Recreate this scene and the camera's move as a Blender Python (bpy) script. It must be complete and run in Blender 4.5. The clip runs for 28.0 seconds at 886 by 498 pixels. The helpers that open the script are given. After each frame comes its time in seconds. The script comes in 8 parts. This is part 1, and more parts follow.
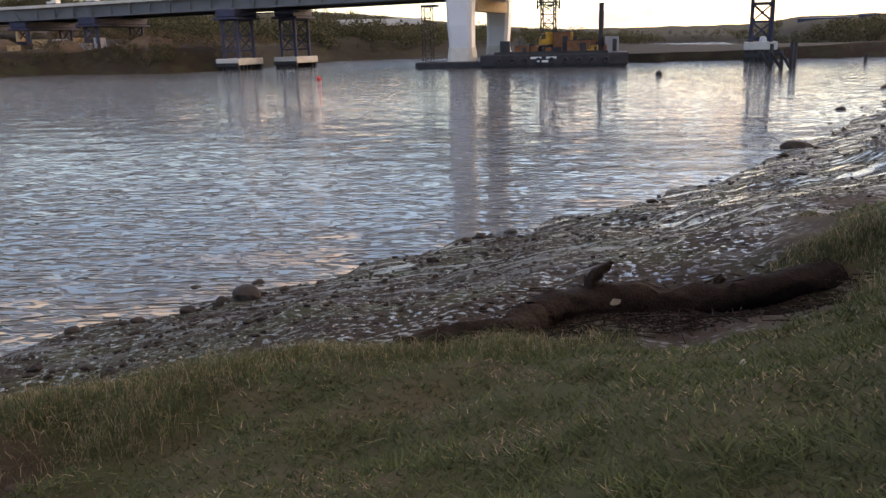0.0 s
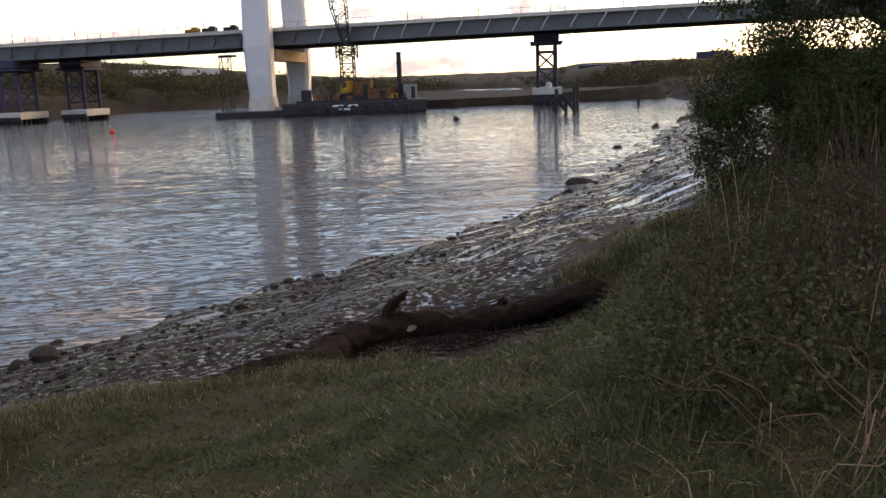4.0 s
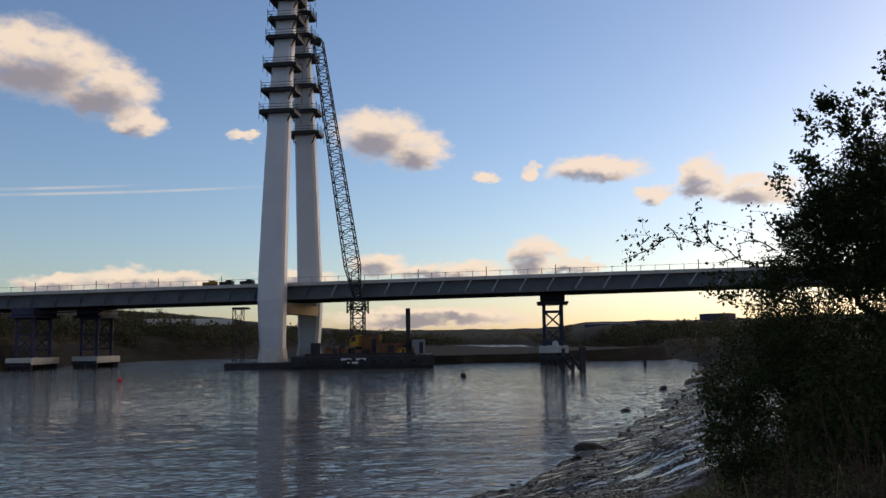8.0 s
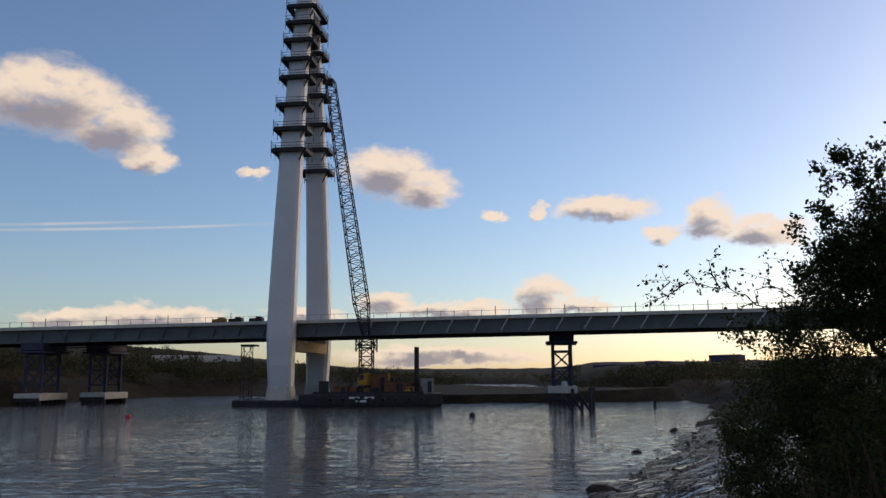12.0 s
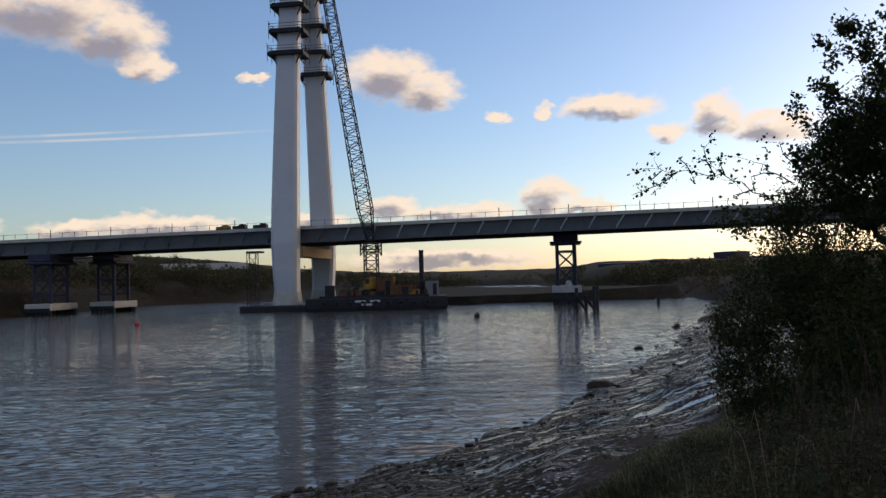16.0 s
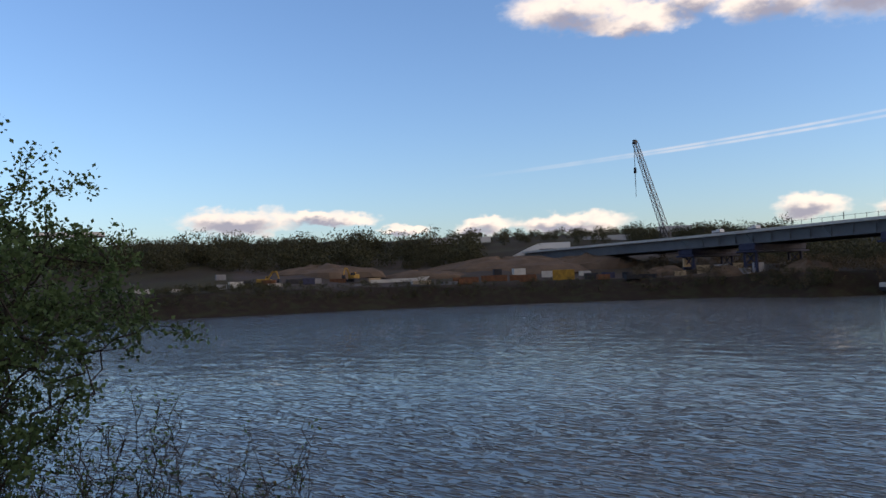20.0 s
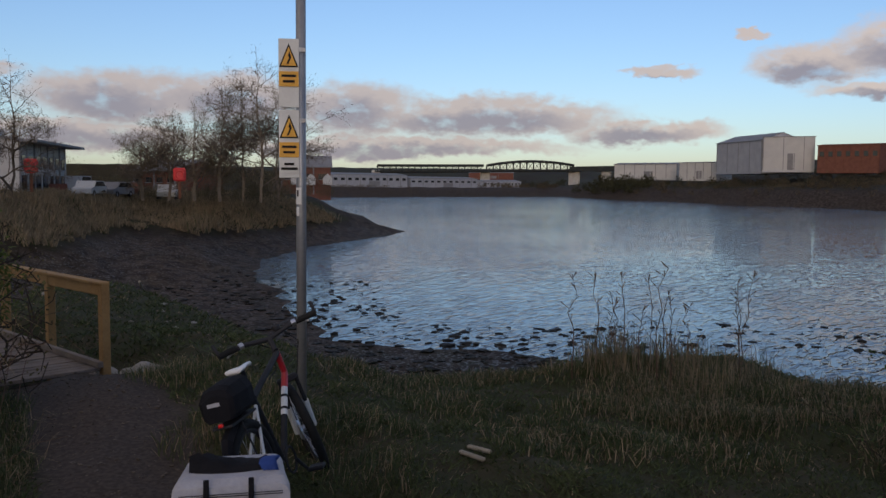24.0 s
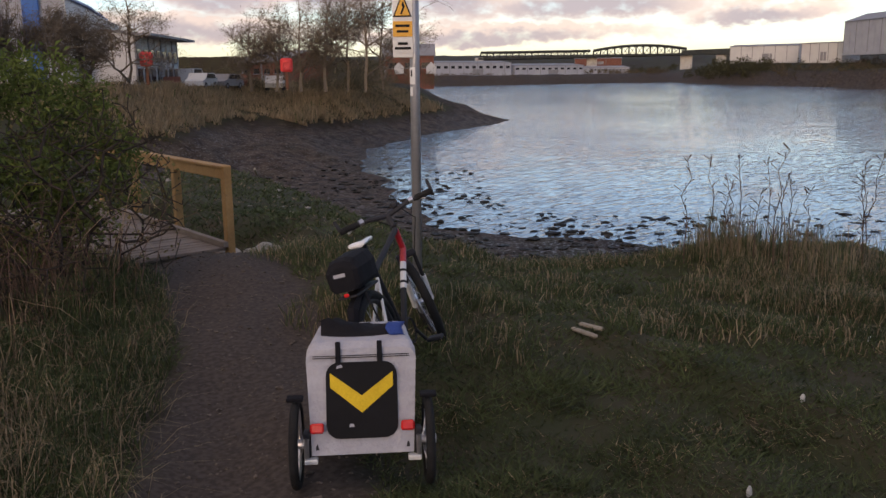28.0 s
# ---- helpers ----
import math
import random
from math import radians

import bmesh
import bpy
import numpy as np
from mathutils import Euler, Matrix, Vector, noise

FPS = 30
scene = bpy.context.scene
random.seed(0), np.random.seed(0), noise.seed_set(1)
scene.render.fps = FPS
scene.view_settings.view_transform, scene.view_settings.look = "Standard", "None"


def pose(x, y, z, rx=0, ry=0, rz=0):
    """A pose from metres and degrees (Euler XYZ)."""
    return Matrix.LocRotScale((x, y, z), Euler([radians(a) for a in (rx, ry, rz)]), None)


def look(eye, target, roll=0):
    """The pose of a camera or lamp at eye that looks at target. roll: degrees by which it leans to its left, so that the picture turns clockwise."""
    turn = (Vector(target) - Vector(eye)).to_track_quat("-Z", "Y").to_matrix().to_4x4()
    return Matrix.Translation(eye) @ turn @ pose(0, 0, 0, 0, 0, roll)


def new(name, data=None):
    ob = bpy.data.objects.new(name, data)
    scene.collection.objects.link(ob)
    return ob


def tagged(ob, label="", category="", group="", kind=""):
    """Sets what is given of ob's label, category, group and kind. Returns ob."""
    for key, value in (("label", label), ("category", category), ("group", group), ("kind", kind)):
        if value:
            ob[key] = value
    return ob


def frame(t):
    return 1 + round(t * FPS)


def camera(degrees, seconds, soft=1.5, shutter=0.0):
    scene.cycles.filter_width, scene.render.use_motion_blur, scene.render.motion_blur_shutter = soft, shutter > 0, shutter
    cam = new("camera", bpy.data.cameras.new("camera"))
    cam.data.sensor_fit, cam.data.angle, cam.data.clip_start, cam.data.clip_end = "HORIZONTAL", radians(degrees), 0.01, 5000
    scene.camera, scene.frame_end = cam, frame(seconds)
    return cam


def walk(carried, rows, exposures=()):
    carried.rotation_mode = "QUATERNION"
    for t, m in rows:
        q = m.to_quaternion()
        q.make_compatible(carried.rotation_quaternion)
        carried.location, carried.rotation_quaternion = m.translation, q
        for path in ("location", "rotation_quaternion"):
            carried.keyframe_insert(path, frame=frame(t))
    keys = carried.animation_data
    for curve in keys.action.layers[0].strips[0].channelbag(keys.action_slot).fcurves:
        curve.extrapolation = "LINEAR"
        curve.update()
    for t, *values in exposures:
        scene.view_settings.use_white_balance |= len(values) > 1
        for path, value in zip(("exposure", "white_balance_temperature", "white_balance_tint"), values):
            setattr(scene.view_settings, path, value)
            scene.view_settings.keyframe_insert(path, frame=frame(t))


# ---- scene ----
cam = camera(54.92, 28.0)
PATH = [
    (0.0, pose(0.078, 1.262, 5.850, 76.27, 1.38, 0.97)),
    (0.5, pose(0.125, 0.981, 5.900, 77.26, 1.17, -4.75)),
    (1.0, pose(0.232, 0.813, 5.915, 77.40, 1.03, -7.94)),
    (1.5, pose(0.359, 0.648, 5.910, 76.31, 1.54, -8.19)),
    (2.0, pose(0.319, 0.518, 5.915, 76.02, 2.65, -9.04)),
    (2.5, pose(0.238, 0.455, 5.926, 77.59, 3.39, -11.10)),
    (4.5, pose(0.192, 0.342, 5.888, 79.04, 1.97, -11.87)),
    (5.0, pose(0.177, 0.355, 5.882, 79.52, 1.96, -10.53)),
    (5.5, pose(0.161, 0.335, 5.907, 81.43, 2.86, -7.52)),
    (6.0, pose(0.132, 0.355, 5.953, 83.24, 3.96, -4.35)),
    (6.5, pose(0.172, 0.348, 6.009, 85.93, 4.36, -5.77)),
    (7.0, pose(0.185, 0.319, 6.129, 90.07, 2.75, -8.10)),
    (7.5, pose(0.128, 0.286, 6.188, 93.05, 0.90, -9.51)),
    (8.0, pose(0.154, 0.237, 6.285, 95.92, 0.78, -11.48)),
    (8.5, pose(0.106, 0.150, 6.339, 98.79, 1.09, -12.54)),
    (9.0, pose(0.047, 0.029, 6.403, 101.27, 0.70, -12.80)),
    (9.5, pose(-0.000, -0.000, 6.400, 102.24, 0.43, -12.85)),
    (10.0, pose(-0.018, -0.043, 6.404, 101.96, 0.64, -13.22)),
    (10.5, pose(-0.056, -0.162, 6.379, 101.28, 0.47, -14.08)),
    (11.0, pose(-0.091, -0.218, 6.358, 100.47, 0.14, -14.73)),
    (11.5, pose(-0.198, -0.221, 6.315, 99.62, 0.10, -13.33)),
    (12.0, pose(-0.295, -0.243, 6.317, 98.50, 0.26, -11.02)),
    (12.5, pose(-0.330, -0.195, 6.271, 96.83, 0.84, -8.39)),
    (13.0, pose(-0.266, -0.113, 6.217, 95.66, 1.34, -6.47)),
    (13.5, pose(-0.106, -0.084, 6.188, 94.12, 0.97, -7.42)),
    (15.5, pose(0.314, 0.437, 6.219, 92.05, 1.41, -11.15)),
    (16.0, pose(0.315, 0.500, 6.234, 92.02, 1.48, -10.55)),
    (16.5, pose(0.344, 0.520, 6.246, 92.67, 1.23, -8.03)),
    (17.0, pose(0.392, 0.545, 6.249, 93.55, 1.16, -3.53)),
    (17.5, pose(0.263, 0.675, 6.261, 94.26, 2.29, 3.07)),
    (18.0, pose(0.138, 0.808, 6.260, 94.91, 3.63, 11.27)),
    (18.5, pose(-0.072, 1.015, 6.264, 95.14, 5.02, 19.18)),
    (19.0, pose(-0.219, 1.126, 6.275, 94.71, 4.64, 26.75)),
    (19.5, pose(-0.321, 1.107, 6.283, 92.86, 2.09, 33.58)),
    (20.0, pose(-0.295, 1.135, 6.297, 92.25, 2.00, 42.55)),
    (20.5, pose(-0.286, 1.167, 6.307, 92.01, 2.09, 53.13)),
    (21.0, pose(-0.265, 1.089, 6.304, 90.31, 3.04, 62.74)),
    (21.5, pose(-0.244, 0.926, 6.305, 89.52, 3.78, 74.63)),
    (22.0, pose(-0.208, 0.762, 6.322, 90.98, 2.62, 86.49)),
    (22.5, pose(-0.217, 0.646, 6.333, 91.75, 2.04, 98.18)),
    (24.5, pose(-0.165, 0.192, 6.160, 82.30, 0.47, 133.42)),
    (25.0, pose(-0.088, 0.202, 6.136, 79.05, 2.14, 138.73)),
    (25.5, pose(-0.065, 0.205, 6.124, 78.48, 2.61, 140.64)),
    (26.0, pose(-0.070, 0.195, 6.154, 79.64, 2.42, 140.47)),
    (26.5, pose(-0.080, 0.188, 6.159, 78.92, 0.90, 138.64)),
    (27.0, pose(-0.073, 0.188, 6.148, 78.31, 0.06, 138.40)),
    (27.5, pose(-0.071, 0.188, 6.148, 79.67, -0.29, 137.95)),
    (28.0, pose(-0.099, 0.220, 6.132, 78.40, 0.57, 133.10)),
]
EXPOSURES = [(0.0, 2.6, 8500, 28), (1.0, 2.12, 8500, 28), (2.0, 2.25, 8500, 28), (5.0, 2.28, 8500, 28), (6.0, 1.42, 7600, 26), (7.0, 1.2, 7250, 24), (8.0, 0.82, 7150, 22), (13.0, 0.8, 7100, 22), (17.0, 0.95, 7050, 22), (18.0, 0.8, 6650, 21), (19.0, 0.98, 6450, 21), (20.0, 1.26, 6500, 22), (21.0, 1.25, 6400, 23), (21.5, 1.50, 6800, 27), (22.0, 1.02, 6650, 26), (22.5, 0.68, 6350, 21), (24.5, 0.9, 7200, 23), (25.1, 1.78, 7750, 28), (26.0, 1.80, 7800, 28), (27.0, 1.52, 7800, 28), (28.0, 1.62, 7700, 28)]
walk(cam, PATH, EXPOSURES)

# ---- light ----
SUN_AZ, SUN_EL = 61.0, 11.0          # compass bearing from +y towards +x, and height, in degrees
world = bpy.data.worlds.new("evening_sky")
scene.world = world
world.use_nodes = True
wn, wl = world.node_tree.nodes, world.node_tree.links
wn.clear()
sky = wn.new("ShaderNodeTexSky")
sky.sky_type, sky.sun_disc = "NISHITA", False
sky.sun_elevation, sky.sun_rotation = radians(SUN_EL), radians(SUN_AZ)
sky.air_density, sky.dust_density, sky.ozone_density = 1.0, 0.75, 3.7
background = wn.new("ShaderNodeBackground")
background.inputs[1].default_value = 0.10
world_out = wn.new("ShaderNodeOutputWorld")
wl.new(sky.outputs[0], background.inputs[0])
wl.new(background.outputs[0], world_out.inputs[0])
sun_data = bpy.data.lights.new("sun", "SUN")
sun_data.energy, sun_data.angle, sun_data.color = 0.25, radians(12), (1.0, 0.80, 0.58)
sun = new("sun", sun_data)
a, e = radians(SUN_AZ), radians(SUN_EL)
sun.matrix_world = look((200 * math.sin(a) * math.cos(e), 200 * math.cos(a) * math.cos(e), 200 * math.sin(e)), (0, 0, 0))


# ---- evening clouds, by bearing, height, half width and half height in degrees ----
CLOUDS = [(-25, 17.8, 2.2, 1.2), (-20.5, 16.8, 3.5, 1.3), (-14.5, 17.0, 4.2, 2.1), (-10.5, 15.8, 3.0, 1.6), (-8.6, 14.0, 1.5, 0.9), (-33, 17.6, 4.0, 1.5), (-29, 16.5, 3.2, 1.0),
          (-37.5, 21.8, 2.5, 1.0), (-25.5, 22, 3.2, 1.2), (-1.8, 13.4, 0.9, 0.4), (7.2, 13.6, 3.0, 1.5), (10, 12.6, 2.0, 1.4), (14.8, 10.7, 1.0, 0.4), (17.5, 10.9, 0.6, 0.5)]
CLOUDS += [(22, 11, 3.0, 0.9), (28.7, 9.9, 1.5, 1.3), (31.8, 8.9, 2.4, 1.0), (25.9, 9.2, 1.2, 0.6), (7.2, 4.9, 1.8, 0.9), (11.5, 4.4, 4, 0.6), (17.6, 5.2, 1.9, 1.2), (20.3, 4.6, 1.6, 0.5),
           (2, 4.2, 2.5, 0.5), (-7.5, 3.9, 4.5, 0.7), (-12.8, 3.7, 2.5, 0.6), (-19, 3.9, 2.0, 0.8), (-34, 3.6, 3.5, 0.7)]
CLOUDS += [(-39.5, 3.7, 2.0, 0.6), (-56, 4.5, 3.8, 0.8), (-50, 4.5, 3.2, 0.5), (-45, 3.7, 1.5, 0.4), (11, 1.3, 7, 0.6), (-103, 7.6, 3.5, 1.2), (-97.5, 8.5, 4.2, 1.6), (-92, 7.0, 4.5, 1.4),
           (-98, 5.9, 5, 0.6), (-83, 6.6, 4, 0.9), (-122, 4.6, 7, 1.2), (-113, 3.6, 5, 0.8), (-112, 7.4, 2.3, 0.4)]
CLOUDS += [(-147, 5.4, 5.5, 1.6), (-140, 5.6, 4.5, 1.5), (-132, 4.9, 4, 1.8), (-125, 4.6, 6, 1.3), (-154.5, 6.8, 2.2, 0.5), (-130, 2.6, 12, 0.7), (-150, 3, 9, 1.0), (-106.7, 9.5, 0.9, 0.3)]


def math_node(op, a, b=None, c=None):
    n = wn.new("ShaderNodeMath")
    n.operation = op
    for i, v in enumerate((a, b, c)):
        if v is None:
            continue
        if isinstance(v, (int, float)):
            n.inputs[i].default_value = v
        else:
            wl.new(v, n.inputs[i])
    return n.outputs[0]


def vec_node(op, a, b):
    n = wn.new("ShaderNodeVectorMath")
    n.operation = op
    for i, v in enumerate((a, b)):
        if isinstance(v, tuple):
            n.inputs[i].default_value = v
        elif v is not None:
            wl.new(v, n.inputs[i])
    return n


def world_noise(vec, scale, detail):
    n = wn.new("ShaderNodeTexNoise")
    n.inputs["Scale"].default_value, n.inputs["Detail"].default_value = scale, detail
    wl.new(vec, n.inputs["Vector"])
    return n


coord = wn.new("ShaderNodeTexCoord")
axes = wn.new("ShaderNodeSeparateXYZ")
wl.new(coord.outputs["Generated"], axes.inputs[0])
bearing = math_node("MULTIPLY", math_node("ARCTAN2", axes.outputs[0], axes.outputs[1]), 57.2958)
height = math_node("MULTIPLY", math_node("ARCSINE", axes.outputs[2]), 57.2958)
plane = wn.new("ShaderNodeCombineXYZ")
wl.new(bearing, plane.inputs[0])
wl.new(height, plane.inputs[1])
stretch = vec_node("MULTIPLY", plane.outputs[0], (0.6, 1.0, 1.0))
puff = world_noise(stretch.outputs[0], 0.6, 9)
off = vec_node("SUBTRACT", puff.outputs["Color"], (0.5, 0.5, 0.5))
off2 = vec_node("MULTIPLY", off.outputs[0], (2.6, 1.7, 0.0))
warped = vec_node("ADD", plane.outputs[0], off2.outputs[0]).outputs[0]


def cloud_field(vec):
    last = None
    for az, el, w, h in CLOUDS:
        d = vec_node("SUBTRACT", vec, (az, el, 0.0))
        k = vec_node("MULTIPLY", d.outputs[0], (1 / w, 1 / h, 0.0))
        q = vec_node("LENGTH", k.outputs[0], None).outputs[1]
        last = q if last is None else math_node("SMOOTH_MIN", last, q, 0.25)
    return last


fine = vec_node("SUBTRACT", world_noise(stretch.outputs[0], 2.3, 8).outputs["Color"], (0.5, 0.5, 0.5))
warped = vec_node("ADD", warped, vec_node("MULTIPLY", fine.outputs[0], (1.25, 0.9, 0.0)).outputs[0]).outputs[0]
field = cloud_field(warped)
lift = wn.new("ShaderNodeCombineXYZ")       # low clouds are small: look a shorter way up
lift.inputs[0].default_value = 0.5
wl.new(math_node("MULTIPLY_ADD", height, 0.062, 0.12), lift.inputs[1])
towards_sun = cloud_field(vec_node("ADD", warped, lift.outputs[0]).outputs[0])


def ramp(v, a, b, lo=0.0, hi=1.0):
    n = wn.new("ShaderNodeMapRange")
    n.interpolation_type = "SMOOTHSTEP"
    wl.new(v, n.inputs[0])
    for i, x in enumerate((a, b, lo, hi)):
        n.inputs[i + 1].default_value = x
    return n.outputs[0]


cover = math_node("MULTIPLY", ramp(field, 1.32, 0.72), ramp(world_noise(stretch.outputs[0], 1.1, 6).outputs[0], 0.2, 0.52, 0.45, 1.0))
lit = ramp(towards_sun, 0.24, 1.02)
lit = math_node("MULTIPLY", lit, ramp(math_node("ABSOLUTE", math_node("SUBTRACT", bearing, 30.0)), 58.0, 172.0, 1.0, 0.36))
# unseen broken cloud added overhead and behind, to brighten and warm the ground
high = world_noise(vec_node("MULTIPLY", coord.outputs["Generated"], (2.2, 2.2, 4.0)).outputs[0], 1.6, 7).outputs[0]
overhead = math_node("MULTIPLY", ramp(high, 0.41, 0.58), ramp(height, 33.0, 50.0))
behind = math_node("MULTIPLY", ramp(high, 0.42, 0.58), math_node("MULTIPLY", ramp(math_node("ABSOLUTE", math_node("SUBTRACT", bearing, 115.0)), 62.0, 48.0), ramp(height, 1.0, 8.0)))
broken = math_node("MAXIMUM", overhead, behind)
cover = math_node("MAXIMUM", cover, broken)
lit = math_node("MAXIMUM", lit, math_node("MULTIPLY", broken, ramp(high, 0.75, 0.45, 0.42, 0.95)))
# two vapour trails
trail = None
for slope, level, end in ((0.0893, 8.02, -6.0), (0.0775, 7.85, 1.5)):
    line = math_node("MULTIPLY_ADD", math_node("ADD", bearing, 29.0), slope, level)
    gap = math_node("ABSOLUTE", math_node("SUBTRACT", height, line))
    one = math_node("MULTIPLY", math_node("MULTIPLY", ramp(gap, 0.13, 0.02), ramp(bearing, end, end - 8.0)), ramp(bearing, -42.0, -24.0))
    trail = one if trail is None else math_node("MAXIMUM", trail, one)
trail = math_node("MULTIPLY", trail, ramp(world_noise(plane.outputs[0], 0.35, 2).outputs[0], 0.3, 0.6, 0.12, 0.36))
cover = math_node("MAXIMUM", cover, trail)
lit = math_node("MAXIMUM", lit, ramp(trail, 0.0, 0.1))
tone = wn.new("ShaderNodeMix")
tone.data_type = "RGBA"
wl.new(lit, tone.inputs[0])
tone.inputs[6].default_value, tone.inputs[7].default_value = (0.33, 0.33, 0.37, 1), (1.0, 0.90, 0.72, 1)
cloud_light = wn.new("ShaderNodeBackground")
wl.new(tone.outputs[2], cloud_light.inputs[0])
cloud_light.inputs[1].default_value = 0.49
blend = wn.new("ShaderNodeMixShader")
wl.new(math_node("MULTIPLY", cover, 0.93), blend.inputs[0])
wl.new(background.outputs[0], blend.inputs[1])
wl.new(cloud_light.outputs[0], blend.inputs[2])
wl.new(blend.outputs[0], world_out.inputs[0])


# ---- materials ----
def material(name, color, rough=0.8, color2=None, scale=4.0, fine=40.0, bump=0.3, metal=0.0, spread=0.5, spec=None, vary=0.0, depth=0.02):
    """A surface of two colours mixed by a coarse and a fine noise, with relief; vary: by how much each object or island differs."""
    m = bpy.data.materials.new(name)
    m.use_nodes = True
    n, l = m.node_tree.nodes, m.node_tree.links
    b = n["Principled BSDF"]
    b.inputs["Roughness"].default_value, b.inputs["Metallic"].default_value = rough, metal
    b.inputs["Specular IOR Level"].default_value = (0.5 if rough < 0.6 else 0.12) if spec is None else spec
    color2 = color2 or tuple(c * 0.65 for c in color)
    co = n.new("ShaderNodeTexCoord")
    n1, n2 = n.new("ShaderNodeTexNoise"), n.new("ShaderNodeTexNoise")
    n1.inputs["Scale"].default_value, n2.inputs["Scale"].default_value = scale, fine
    n1.inputs["Detail"].default_value, n2.inputs["Detail"].default_value = 6, 4
    geo = n.new("ShaderNodeNewGeometry")
    l.new(geo.outputs["Position"], n1.inputs["Vector"])
    l.new(geo.outputs["Position"], n2.inputs["Vector"])
    mul = n.new("ShaderNodeMath")
    mul.operation = "MULTIPLY_ADD"
    l.new(n2.outputs[0], mul.inputs[0])
    mul.inputs[1].default_value = 0.5
    l.new(n1.outputs[0], mul.inputs[2])
    ramp = n.new("ShaderNodeMapRange")
    ramp.inputs[1].default_value, ramp.inputs[2].default_value = 0.75 - spread / 2, 0.75 + spread / 2
    l.new(mul.outputs[0], ramp.inputs[0])
    mix = n.new("ShaderNodeMix")
    mix.data_type = "RGBA"
    l.new(ramp.outputs[0], mix.inputs[0])
    mix.inputs[6].default_value, mix.inputs[7].default_value = (*color2, 1), (*color, 1)
    last = mix.outputs[2]
    if vary:
        isl = geo.outputs["Random Per Island"]
        hsv = n.new("ShaderNodeHueSaturation")
        r = n.new("ShaderNodeMapRange")
        r.inputs[3].default_value, r.inputs[4].default_value = 1 - vary, 1 + vary
        l.new(isl, r.inputs[0])
        l.new(r.outputs[0], hsv.inputs["Value"])
        l.new(last, hsv.inputs["Color"])
        last = hsv.outputs[0]
    l.new(last, b.inputs["Base Color"])
    if bump:
        bu = n.new("ShaderNodeBump")
        bu.inputs["Strength"].default_value, bu.inputs["Distance"].default_value = bump, depth
        l.new(mul.outputs[0], bu.inputs["Height"])
        l.new(bu.outputs[0], b.inputs["Normal"])
    return m


def leaf_material(name, color, color2, vary=0.35):
    m = material(name, color, 0.6, color2, 3.0, 30.0, 0.0, vary=vary, spec=0.08)
    n, l = m.node_tree.nodes, m.node_tree.links
    b = n["Principled BSDF"]
    tr = n.new("ShaderNodeBsdfTranslucent")
    l.new(b.inputs["Base Color"].links[0].from_socket, tr.inputs[0])
    mx = n.new("ShaderNodeMixShader")
    mx.inputs[0].default_value = 0.3
    l.new(b.outputs[0], mx.inputs[1])
    l.new(tr.outputs[0], mx.inputs[2])
    l.new(mx.outputs[0], n["Material Output"].inputs[0])
    return m


